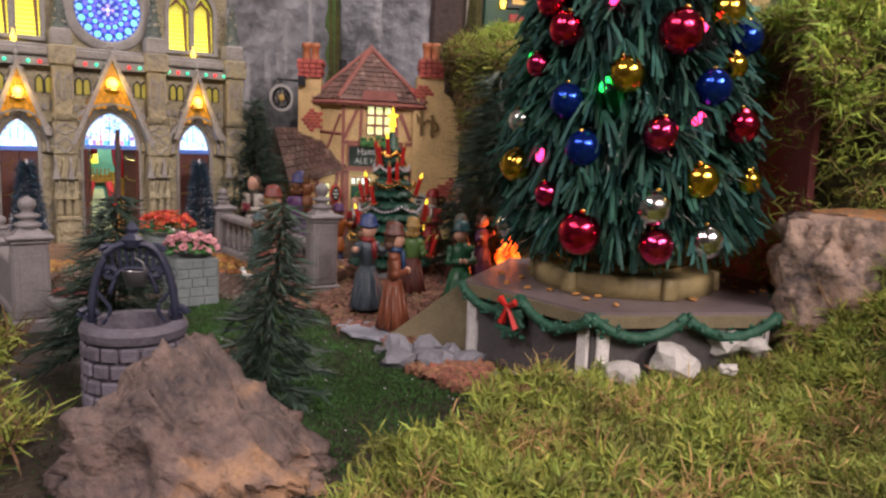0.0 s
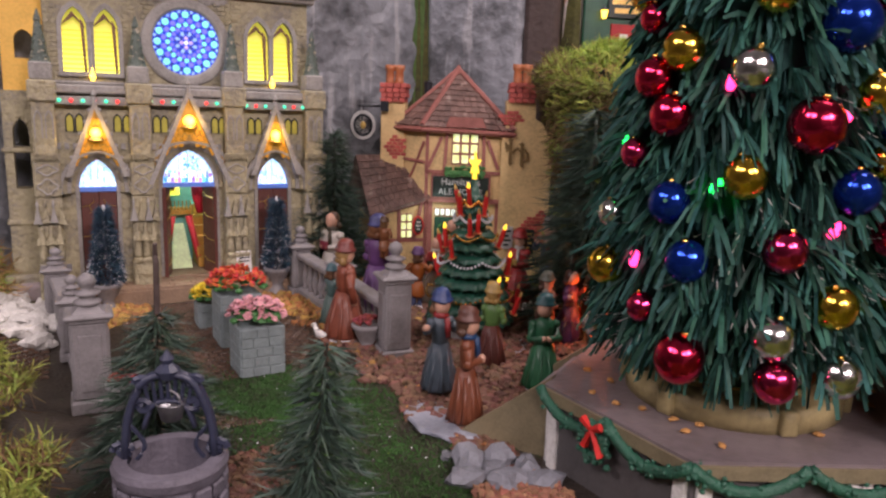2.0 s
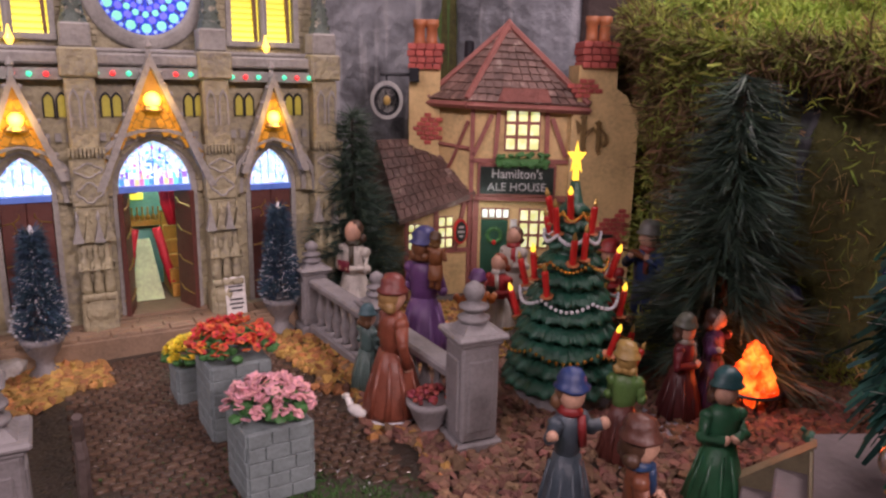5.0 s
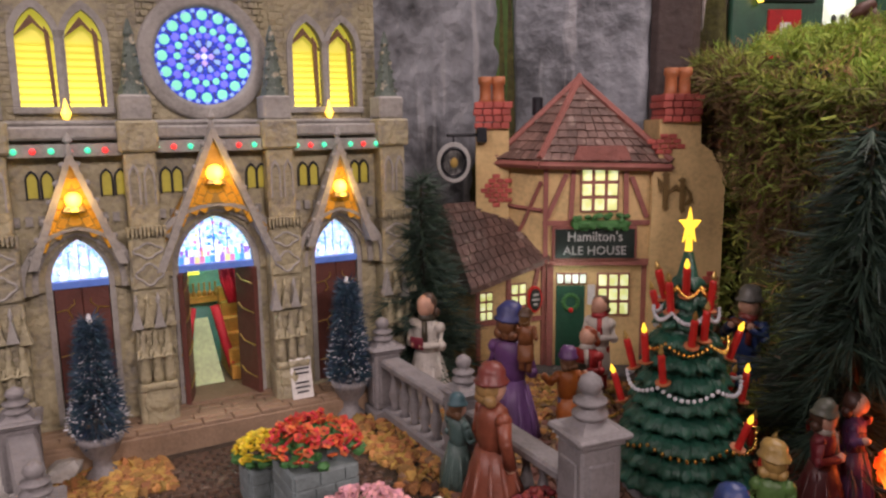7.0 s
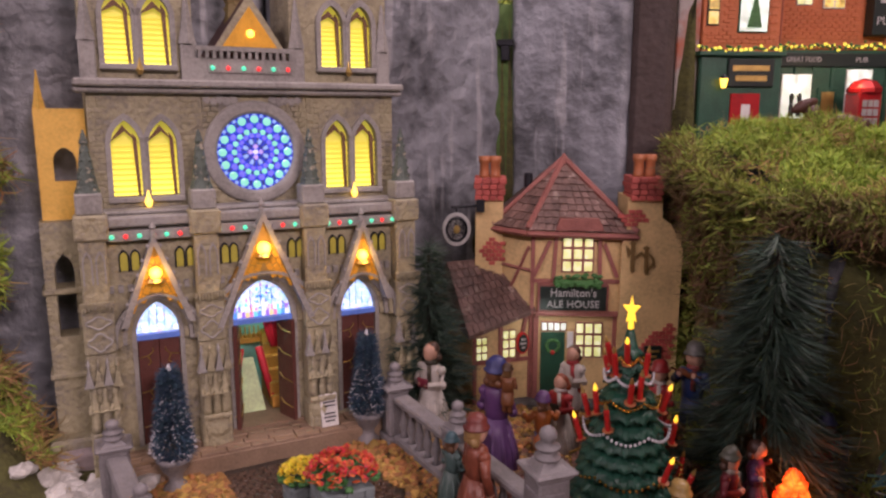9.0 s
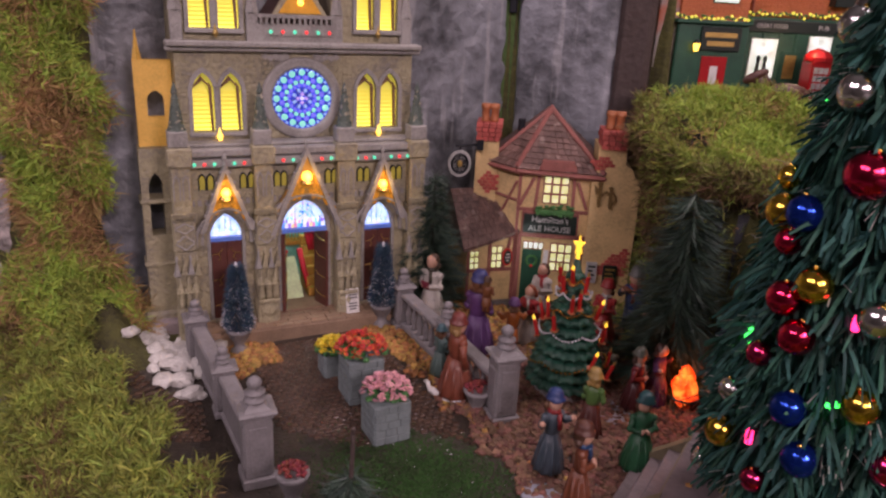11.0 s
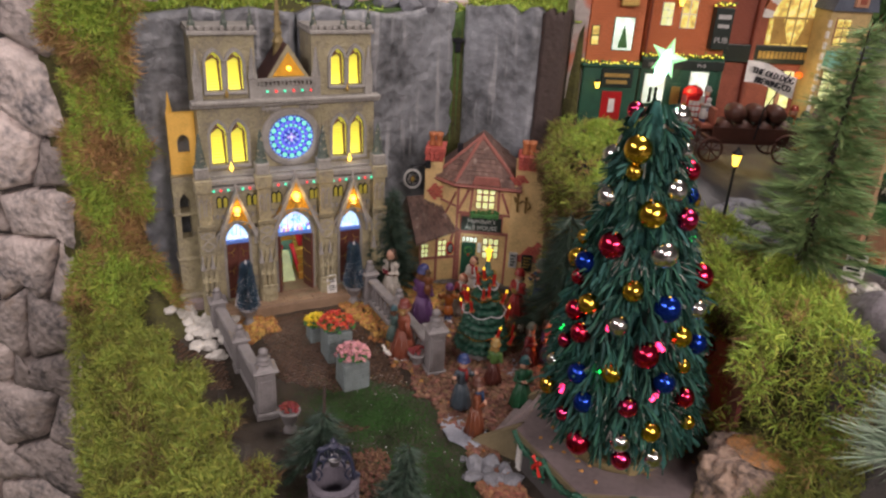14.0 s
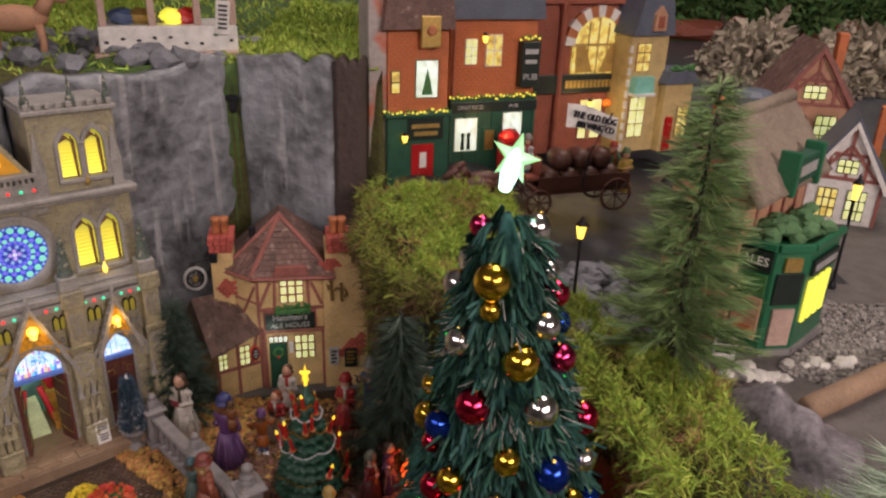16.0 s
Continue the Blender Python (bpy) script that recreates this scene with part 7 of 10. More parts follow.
GR = "garden balustrade posts"
post(-0.0680, 0.470, 0.024, 0.083, 0.0205, 35, "tall grey stone post with a ball finial beside leaf litter", GR)
post(-0.1320, 0.531, 0.029, 0.062, 0.0165, 45, "grey stone post with a ball finial beside the balustrade", GR)
post(-0.1940, 0.592, 0.030, 0.061, 0.0175, 40, "grey stone post with a ball finial beside the church step", GR)
post(-0.2100, 0.343, 0.020, 0.080, 0.0205, 40, "tall grey stone post with a ball finial at the forecourt wall", GR)
post(-0.2740, 0.405, 0.022, 0.058, 0.0165, 40, "grey stone post with a ball finial at the forecourt wall", GR)
post(-0.3410, 0.468, 0.026, 0.056, 0.0180, 40, "grey stone post at the end of the forecourt wall", GR)
balustrade((-0.0755, 0.4765, 0.026), (-0.1250, 0.5245, 0.030), 0.026, 0.062, "grey balustrade with turned balusters beside leaf litter")
balustrade((-0.1385, 0.537, 0.030), (-0.1880, 0.586, 0.032), 0.030, 0.066, "grey balustrade with turned balusters beside the church")
balustrade((-0.2175, 0.350, 0.021), (-0.2675, 0.399, 0.023), 0.021, 0.058, "low grey parapet wall of the forecourt", True)
balustrade((-0.2805, 0.411, 0.023), (-0.3345, 0.462, 0.026), 0.023, 0.058, "low grey parapet wall of the forecourt", True)


def planter(x, y, z, w, h, turn, flowers, label, fr, seed):
    """A square block-built planter with a mound of small flowers."""
    t = thing("planter", pose(x, y, z, 0, 0, turn), label, "planter", "flower planters")
    bm = bmesh.new()
    box(bm, -w / 2, w / 2, -w / 2, w / 2, 0, h, 0, None, 0.0006)
    body = part("tub", bm, POTBLUE, t, "blue-grey block tub")
    rows = max(3, int(h / 0.0055))
    rnd = random.Random(seed)
    for s in range(4):
        for r in range(rows):
            xx = -w / 2
            while xx < w / 2 - 0.002:
                bw = min(rnd.uniform(0.007, 0.011), w / 2 - xx)
                bm = bmesh.new()
                box(bm, xx + 0.0002, xx + bw - 0.0002, -w / 2 - 0.0009, -w / 2 + 0.0002, r * h / rows + 0.0002, (r + 1) * h / rows - 0.0003, 0, Matrix.Rotation(s * math.pi / 2, 4, "Z"), 0.0003)
                put(bm, "block", POTBLUE, body)
                xx += bw
    bm = bmesh.new()
    for k in range(70):
        a, rr = rnd.uniform(0, 6.28), fr * math.sqrt(rnd.random())
        rock(bm, (rr * math.cos(a), rr * math.sin(a), h + 0.004 + 0.5 * fr * (1 - (rr / fr) ** 2) * rnd.uniform(0.3, 1)), (0.003, 0.003, 0.002), k, 0, 1)
    part("foliage", bm, LEAFGREEN, t, "green leaves")
    bm = bmesh.new()
    for k in range(150):
        a, rr = rnd.uniform(0, 6.28), fr * math.sqrt(rnd.random()) * 1.05
        c = Vector((rr * math.cos(a), rr * math.sin(a), h + 0.003 + 0.72 * fr * math.sqrt(max(0, 1.15 - (rr / fr) ** 2)) * rnd.uniform(0.8, 1.05)))
        q = Euler((rnd.uniform(-0.8, 0.8), rnd.uniform(-0.8, 0.8), rnd.uniform(0, 6))).to_matrix().to_4x4()
        for j in range(5):
            b = j * 1.2566
            lathe(bm, [(0.00095, -0.0003), (0.0011, 0.0003)], 0.0013 * math.cos(b), 0.0013 * math.sin(b), 5, 0, Matrix.Translation(c) @ q)
    ob = part("bloom_mass", bm, flowers, t, "small blossoms")
    ob["kind"] = "stuff"


planter(-0.1465, 0.4205, 0.024, 0.0275, 0.032, 43, FL_PINK, "blue-grey planter with pink flowers on the wet path", 0.0175, 1)
planter(-0.1835, 0.4610, 0.027, 0.0275, 0.037, 43, FL_RED, "blue-grey planter with orange-red flowers on the path", 0.0195, 2)
planter(-0.2200, 0.4860, 0.028, 0.0190, 0.019, 43, FL_YEL, "small blue-grey planter with yellow flowers on the path", 0.0135, 3)


def urn(x, y, z, r, h, flowers, label, seed):
    t = thing("flower_urn", pose(x, y, z), label, "urn", "small urns")
    bm = bmesh.new()
    lathe(bm, [(r * 0.7, 0), (r * 0.72, h * 0.1), (r * 0.42, h * 0.25), (r * 0.7, h * 0.5), (r * 0.95, h * 0.8), (r * 1.1, h * 0.9), (r * 1.1, h), (r * 0.85, h)], 0, 0, 16)
    part("bowl", bm, BALUSTER, t, "grey stone bowl", True)
    bm = bmesh.new()
    rnd = random.Random(seed)
    for k in range(60):
        a, rr = rnd.uniform(0, 6.28), r * 0.95 * math.sqrt(rnd.random())
        rock(bm, (rr * math.cos(a), rr * math.sin(a), h + 0.6 * r * math.sqrt(max(0, 1 - (rr / r) ** 2)) * rnd.uniform(0.5, 1)), (0.0016, 0.0016, 0.0014), k, 0, 1)
    part("bloom_mass", bm, flowers, t)


urn(-0.0885, 0.473, 0.025, 0.0105, 0.021, FL_DARK, "grey urn of dark red flowers beside a post", 1)
urn(-0.1750, 0.327, 0.020, 0.0100, 0.026, FL_DARK, "grey urn of dark red flowers beside the wall", 2)


def topiary(x, y, z, top, label, seed):
    t = thing("topiary_tree", pose(x, y, z), label, "tree", "church topiaries")
    bm = bmesh.new()
    lathe(bm, [(0.008, 0), (0.0085, 0.002), (0.0045, 0.006), (0.0045, 0.010), (0.008, 0.014), (0.0105, 0.020), (0.0115, 0.021), (0.0112, 0.0235), (0.008, 0.0235)], 0, 0, 16)
    part("urn", bm, BALUSTER, t, "grey footed urn", True)
    H = top - z
    rs = np.random.RandomState(seed)
    n = 5200
    s = rs.uniform(0, 1, n) ** 0.8
    a = rs.uniform(0, 2 * math.pi, n)
    r = np.interp(s, [0, 0.12, 0.5, 1], [0.010, 0.0155, 0.009, 0.0006])
    p = np.stack([r * 0.55 * np.cos(a), r * 0.55 * np.sin(a), 0.021 + s * (H - 0.024)], -1)
    nr = np.stack([np.cos(a), np.sin(a), 0.15 + 0 * a], -1)
    blades("crown", p, nr, 0.0066, 0.0005, FIR_BLUE, seed, 0.35, 0.1, parent=t, curl=0.2)
    m = rs.uniform(size=n) < 0.13
    blades("snow_dusting", p[m] + nr[m] * (r[m] * 0.42)[:, None], nr[m], 0.0016, 0.0006, SNOW, seed + 1, 0.5, 0.0, parent=t)
    bm = bmesh.new()
    lathe(bm, [(0.0006, H - 0.006), (0.0022, H - 0.003), (0.0004, H + 0.001)], 0, 0, 6)
    part("tip", bm, SNOW, t, "white tip")


topiary(-0.3110, 0.4870, 0.029, 0.1140, "blue-green bristle topiary with snowy tips in an urn", 51)
topiary(-0.2130, 0.5850, 0.030, 0.1160, "blue-green bristle topiary with snowy tips in an urn", 53)

# easel sign on the church step
ez = thing("easel_sign", pose(*cpt(0.0395, -0.006), 0.0432, 0, 0, CA), "white folding notice sign on the church step", "sign")
for s in (-1, 1):
    bm = bmesh.new()
    box(bm, -0.0065, 0.0065, -0.0006, 0.0006, 0, 0.0245, 0, pose(0, s * 0.0042, 0, s * 11), 0.0004)
    leaf = part("board", bm, WHITE, ez)
    if s < 0:
        bm = bmesh.new()
        for k, w in enumerate((0.004, 0.009, 0.0085, 0.0, 0.008, 0.0088, 0.007)):
            if w:
                box(bm, -w / 2, w / 2, -0.0012, -0.0005, 0.0205 - k * 0.0028, 0.0215 - k * 0.0028, 0, pose(0, -0.0042, 0, -11))
        part("sign_lettering", bm, IRON, ez, "dark bars of writing")

# firs
twiggy = fir("small_fir", -0.132, 0.291, 0.020, 0.092, 0.042, FIR, "dark green wire fir with a bare twig at its top", 61, needle=0.012, droop=0.46, dense=0.75, spread=0.28, lean=(0.028, -0.035))
bm = bmesh.new()
tube(bm, [(0.0275, -0.0345, 0.090), (0.0290, -0.0360, 0.112), (0.0284, -0.0356, 0.115), (0.0296, -0.0370, 0.120)], 0.0013, 6, 0, 0.0009)
part("twig", bm, BARK_DARK, twiggy, "bare brown twig")
fir("small_fir", -0.033, 0.242, 0.019, 0.094, 0.031, FIR, "dark green wire fir on the turf", 62, needle=0.011, droop=0.50, dense=0.80, spread=0.28, lean=(0.012, -0.006))
fir("small_fir", -0.180, 0.636, 0.029, 0.143, 0.040, FIR, "dark green fir beside the ale house", 63, needle=0.016, dense=1.3)
fir("fir_tree", 0.057, 0.568, 0.029, 0.172, 0.052, FIR, "large dark green fir under the ledge", 64, needle=0.026, dense=1.1, droop=0.50, spread=0.25, width=0.0006)
fir("fir_tree", 0.276, 0.474, 0.204, 0.229, 0.058, FIR_LIGHT, "large pale green bottle-brush fir on the ledge", 65, needle=0.024, dense=1.25, droop=0.12, lean=(0.008, 0.017), spread=0.22, width=0.00062)
fir("fir_tree", 0.325, 0.240, 0.178, 0.085, 0.036, FIR_PALE, "pale green long-needled fir leaning at the ledge's end", 66, needle=0.034, dense=0.45, droop=0.35, lean=(0.030, 0.055), spread=0.26, width=0.0008)


# well
def build_well():
    x, y, z = -0.0880, 0.2380, 0.016
    t = thing("wishing_well", pose(x, y, z) @ Matrix.Diagonal((1.0, 1.0, 0.88, 1.0)), "violet-grey stone well with a blue-black scrolled iron arch", "well")
    bm = bmesh.new()
    lathe(bm, [(0.0205, 0), (0.0195, 0.028), (0.0190, 0.040), (0.0215, 0.042), (0.0222, 0.046), (0.0212, 0.0485), (0.0160, 0.0485), (0.0155, 0.02), (0.001, 0.02)], 0, 0, 28)
    kerb = part("well_wall", bm, WELLGREY, t, "round violet-grey stone wall")
    rnd = random.Random(3)
    for r in range(5):
        for k in range(16):
            a = 2 * math.pi * (k + 0.5 * (r % 2)) / 16
            bm = bmesh.new()
            box(bm, -0.0036, 0.0036, -0.0012, 0.0010, 0.0006, 0.0074, 0, pose(0.0204 * math.cos(a), 0.0204 * math.sin(a), r * 0.0082, 0, 0, math.degrees(a) + 90), 0.0009)
            put(bm, "stone", WELLGREY, kerb)
    turn = 22
    m = pose(0, 0, 0, 0, 0, turn)
    bm = bmesh.new()
    for off in (-0.0012, 0.0012):
        pts = []
        for k in range(25):
            a = math.pi * k / 24
            px = -0.0148 * math.copysign(abs(math.cos(a)) ** 0.7, math.cos(a)) - 0.002 * math.cos(a) ** 9
            pz = 0.046 + 0.041 * math.sin(a) ** 0.62
            pts.append(m @ Vector((px, off, pz)))
        tube(bm, pts, 0.0016, 6)
        tube(bm, [Vector((p.x * 0.64, p.y * 0.64, 0.046 + (p.z - 0.046) * 0.70)) for p in pts[3:-3]], 0.0010, 6)
    arch = part("arch", bm, WELLBLUE, t, "blue-black iron arch", True)
    bm = bmesh.new()
    for s in (-1, 1):
        for cz, rr in ((0.0515, 0.0042), (0.072, 0.0035), (0.083, 0.0030)):
            cx = s * (0.0175 if cz < 0.06 else 0.0095)
            tube(bm, [m @ Vector((cx + s * rr * (1 - k / 16) * math.cos(k * 0.62), 0, cz + rr * (1 - k / 16) * math.sin(k * 0.62))) for k in range(14)], 0.0016, 5)
        tube(bm, [m @ Vector((s * (0.0128 - 0.0032 * math.sin(k * 0.52)), 0, 0.047 + k * 0.0022)) for k in range(12)], 0.0009, 5)
    for k in range(-3, 4):
        x0 = k * 0.0029
        drop = 0.0022 * abs(k / 3) ** 2
        tube(bm, [m @ Vector((x0 * 0.8, 0, 0.0735 - drop)), m @ Vector((x0, 0, 0.0860 - 2 * drop))], 0.0008, 5)
    put(bm, "scroll", WELLBLUE, arch, "iron scrolls")
    bm = bmesh.new()
    lathe(bm, [(0.0035, 0.085), (0.005, 0.089), (0.002, 0.092), (0.0028, 0.094), (0.0003, 0.098)], 0, 0, 8)
    put(bm, "finial", WELLBLUE, arch)
    bm = bmesh.new()
    tube(bm, [m @ Vector((0, 0, 0.088)), m @ Vector((0.001, 0, 0.078))], 0.0004, 4)
    lathe(bm, [(0.0040, 0.066), (0.0056, 0.0735), (0.0060, 0.074), (0.0054, 0.074), (0.0038, 0.067)], 0.0, 0.0, 12, 0, pose(0.001, 0, 0))
    tube(bm, [(-0.004, 0, 0.0735), (-0.002, 0, 0.078), (0.001, 0, 0.0795), (0.004, 0, 0.078), (0.006, 0, 0.0735)], 0.0005, 5)
    part("bucket", bm, mat("pewter", (0.32, 0.32, 0.34), 0.4, metal=0.7, scale=120), t, "hanging pewter bucket", True)


build_well()


# cork bark stumps
def stump(name, x, y, z, sx, sy, sz, material, label, seed, cut=None, holes=7):
    bm = bmesh.new()
    bmesh.ops.create_icosphere(bm, subdivisions=5, radius=1.0)
    rnd = random.Random(seed)
    pits = [Vector((rnd.uniform(-1, 1), rnd.uniform(-1, 0.2), rnd.uniform(-0.9, 0.5))).normalized() for k in range(holes)]
    c_r = [rnd.uniform(0.05, 0.13) for k in range(holes)]
    for v in bm.verts:
        p = v.co.copy()
        q = Vector([math.copysign(abs(c) ** 0.75, c) for c in p])
        o = Vector((seed, seed * 2, 0))
        k = 1 + 0.22 * noise.noise(p * 1.4 + o) + 0.17 * noise.noise(p * 3.2 + o) + 0.13 * noise.noise(p * 7 + o) + 0.09 * noise.noise(p * 15 + o) + 0.05 * noise.noise(p * 30 + o) - 0.14 * abs(noise.noise(p * 6 + o * 2))
        for i, c in enumerate(pits):
            g = (p - c).length
            if g < c_r[i]:
                k -= 0.20 * (1 - g / c_r[i]) ** 0.6
        v.co = Vector((q.x * k * sx, q.y * k * sy, q.z * k * sz))
        if cut:
            cut(v)
    ob = put(bm, name, material, None, "", True, pose(x, y, z))
    return tagged(ob, label, "bark")


def peak(v):
    """A torn ridge with its highest tip left of the middle, falling away to the right."""
    if v.co.z > 0:
        top = float(np.interp(v.co.x, [-0.052, -0.042, -0.032, -0.014, -0.006, 0.004, 0.015, 0.030, 0.042, 0.052], [0.008, 0.022, 0.034, 0.044, 0.054, 0.041, 0.031, 0.022, 0.013, 0.003]))
        v.co.z *= top / 0.044 * (1 + 0.10 * noise.noise(v.co * 130))
    elif v.co.y < 0:
        v.co.y *= 1.0 + 0.25 * noise.noise(v.co * 70)


stump("cork_stump", -0.033, 0.174, 0.020, 0.045, 0.030, 0.044, [CORK_DARK], "rough brown cork bark stump on the moss", 4.2, peak, 46)


def block(v):
    v.co.z = min(v.co.z, 0.031 + 0.003 * noise.noise(v.co * 60))


stump("cork_block", 0.250, 0.326, 0.079, 0.041, 0.031, 0.044, [CORK], "sawn cork bark block with an orange top", 7.7, block, 30)
bm = bmesh.new()
for v in bmesh.ops.create_icosphere(bm, subdivisions=4, radius=1.0)["verts"]:
    p = v.co.copy()
    k = 1 + 0.25 * noise.noise(p * 1.7 + Vector((3, 1, 0)))
    v.co = Vector((p.x * 0.031 * k, p.y * 0.021 * k, p.z * 0.004 + 0.0015 * noise.noise(p * 6)))
put(bm, "sawn_face", CORK_ORANGE, bpy.data.objects["cork_block"], "orange sawn face", True, pose(0.006, 0.003, 0.0315))
bm = bmesh.new()
rock(bm, (0, 0, 0), (0.044, 0.060, 0.062), 5.0, 0, 5, 0.40)
tagged(put(bm, "ledge_rock", mat("dark_grey_rock", (0.20, 0.185, 0.205), 0.5, var=0.5, scale=30, bump=0.8, bscale=80, depth=0.004, wear=((0.30, 0.29, 0.30), 50, 0.62)), None, "", True, pose(0.333, 0.382, 0.172, 0, 12, 30)), "large dark grey rock at the mossy ledge", "rock")


# bonfire
def build_fire():
    t = thing("bonfire_basket", pose(0.070, 0.535, 0.028), "black fire basket heaped with glowing orange embers", "fire basket")
    bm = bmesh.new()
    for k in range(12):
        a = 2 * math.pi * k / 12
        tube(bm, [(0.008 * math.cos(a), 0.008 * math.sin(a), 0.001), (0.012 * math.cos(a), 0.012 * math.sin(a), 0.006), (0.0145 * math.cos(a), 0.0145 * math.sin(a), 0.0135)], 0.0008, 5)
    for r, z in ((0.009, 0.0015), (0.0145, 0.0135)):
        tube(bm, [(r * math.cos(2 * math.pi * k / 20), r * math.sin(2 * math.pi * k / 20), z) for k in range(21)], 0.0010, 5)
    part("basket", bm, IRON, t, "black iron basket")
    bm = bmesh.new()
    rnd = random.Random(2)
    for k in range(34):
        a, s = rnd.uniform(0, 6.28), rnd.random()
        rr = 0.012 * (1 - s) * rnd.uniform(0.5, 1)
        rock(bm, (rr * math.cos(a), rr * math.sin(a), 0.010 + s * 0.024), (0.0045, 0.0045, 0.0055), k, 0, 2, 0.6)
    part("ember_heap", bm, FIRE, t, "glowing orange embers")


build_fire()
lamp("bonfire_lamp", "POINT", (0.066, 0.522, 0.066), 0.055, (1.0, 0.16, 0.03), 0.012)


# small resin tree
def build_small_tree():
    x, y, z = -0.027, 0.530, 0.028
    t = thing("resin_tree", pose(x, y, z) @ Matrix.Diagonal((1.0, 1.0, 1.06, 1.0)), "small glossy green tree with red candles and a lit star", "tree")
    bm = bmesh.new()
    lathe(bm, [(0.026, 0), (0.027, 0.003), (0.024, 0.012), (0.012, 0.013)], 0, 0, 20)
    part("tub", bm, BALUSTER, t, "grey round tub", True)
    bm = bmesh.new()
    lathe(bm, [(0.020, 0.010), (0.026, 0.016), (0.012, 0.07), (0.002, 0.112)], 0, 0, 12)
    rnd = random.Random(5)
    for lev in range(11):
        s = lev / 10.5
        zz, r = 0.016 + s * 0.088, 0.031 * (1 - s) ** 0.85 + 0.0035
        n = max(5, int(20 * (1 - s) + 4))
        for k in range(n):
            a = 2 * math.pi * (k + 0.5 * (lev % 2)) / n
            mm = pose(r * 0.82 * math.cos(a), r * 0.82 * math.sin(a), zz, 0, 38, math.degrees(a)) @ Matrix.Diagonal((1.35, 0.8, 0.36, 1))
            for lobe in (-1, 0, 1):
                ball(bm, (0.0012 * (1 - abs(lobe)), lobe * 0.0036 * (1 - 0.3 * s), -abs(lobe) * 0.0015), 0.0046 * (1 - 0.35 * s), 0, 7, 5, mm)
    part("crown", bm, STREE, t, "layered green resin boughs", True)
    for k in range(22):
        s = rnd.random() ** 1.1 * 0.9
        a = k * 2.39996
        zz, r = 0.020 + s * 0.084, 0.0325 * (1 - s) ** 0.85 + 0.003
        cx, cy = r * math.cos(a), r * math.sin(a)
        tilt = pose(cx, cy, zz, 0, rnd.uniform(4, 22), math.degrees(a))
        bm = bmesh.new()
        lathe(bm, [(0.0017, 0), (0.0017, 0.0125), (0.0012, 0.0135)], 0, 0, 8, 0, tilt)
        c = part("candle", bm, CANDLE, t, "red candle")
        bm = bmesh.new()
        lathe(bm, [(0.0009, 0.0133), (0.0014, 0.0148), (0.0002, 0.0178)], 0, 0, 6, 0, tilt)
        put(bm, "flame", GOLDPAINT if k % 3 else FLAME, c, "yellow flame")
        bm = bmesh.new()
        lathe(bm, [(0.0015, -0.0012), (0.0036, -0.0002), (0.0036, 0.0003), (0.0015, 0.0003)], 0, 0, 8, 0, tilt)
        put(bm, "candle_cup", TERRA, c)
    for s, m in ((0.16, GOLDRING), (0.42, SNOW), (0.62, GOLDRING), (0.76, SNOW), (0.88, GOLDRING)):
        bm = bmesh.new()
        for k in range(60):
            a = 2 * math.pi * k / 60
            zz, r = 0.020 + s * 0.088 - 0.004 * abs(math.sin(a * 3)), 0.033 * (1 - s) ** 0.85 + 0.0045
            ball(bm, (r * math.cos(a), r * math.sin(a), zz), 0.0010, 0, 6, 4)
        ob = part("bead_chain", bm, m, t, "gold bead chain" if m is GOLDRING else "white tinsel chain")
    bm = bmesh.new()
    pts = [((0.0062 if k % 2 == 0 else 0.0024) * math.cos(math.pi / 2 + math.pi * k / 5), (0.0062 if k % 2 == 0 else 0.0024) * math.sin(math.pi / 2 + math.pi * k / 5)) for k in range(10)]
    prism(bm, pts, -0.0015, 0.0015, 0, pose(0, 0, 0.1225) @ Matrix.Diagonal((0.8, 1, 1.35, 1)))
    lathe(bm, [(0.0022, 0.106), (0.0012, 0.118)], 0, 0, 6)
    part("star", bm, FLAME, t, "lit golden star")


build_small_tree()


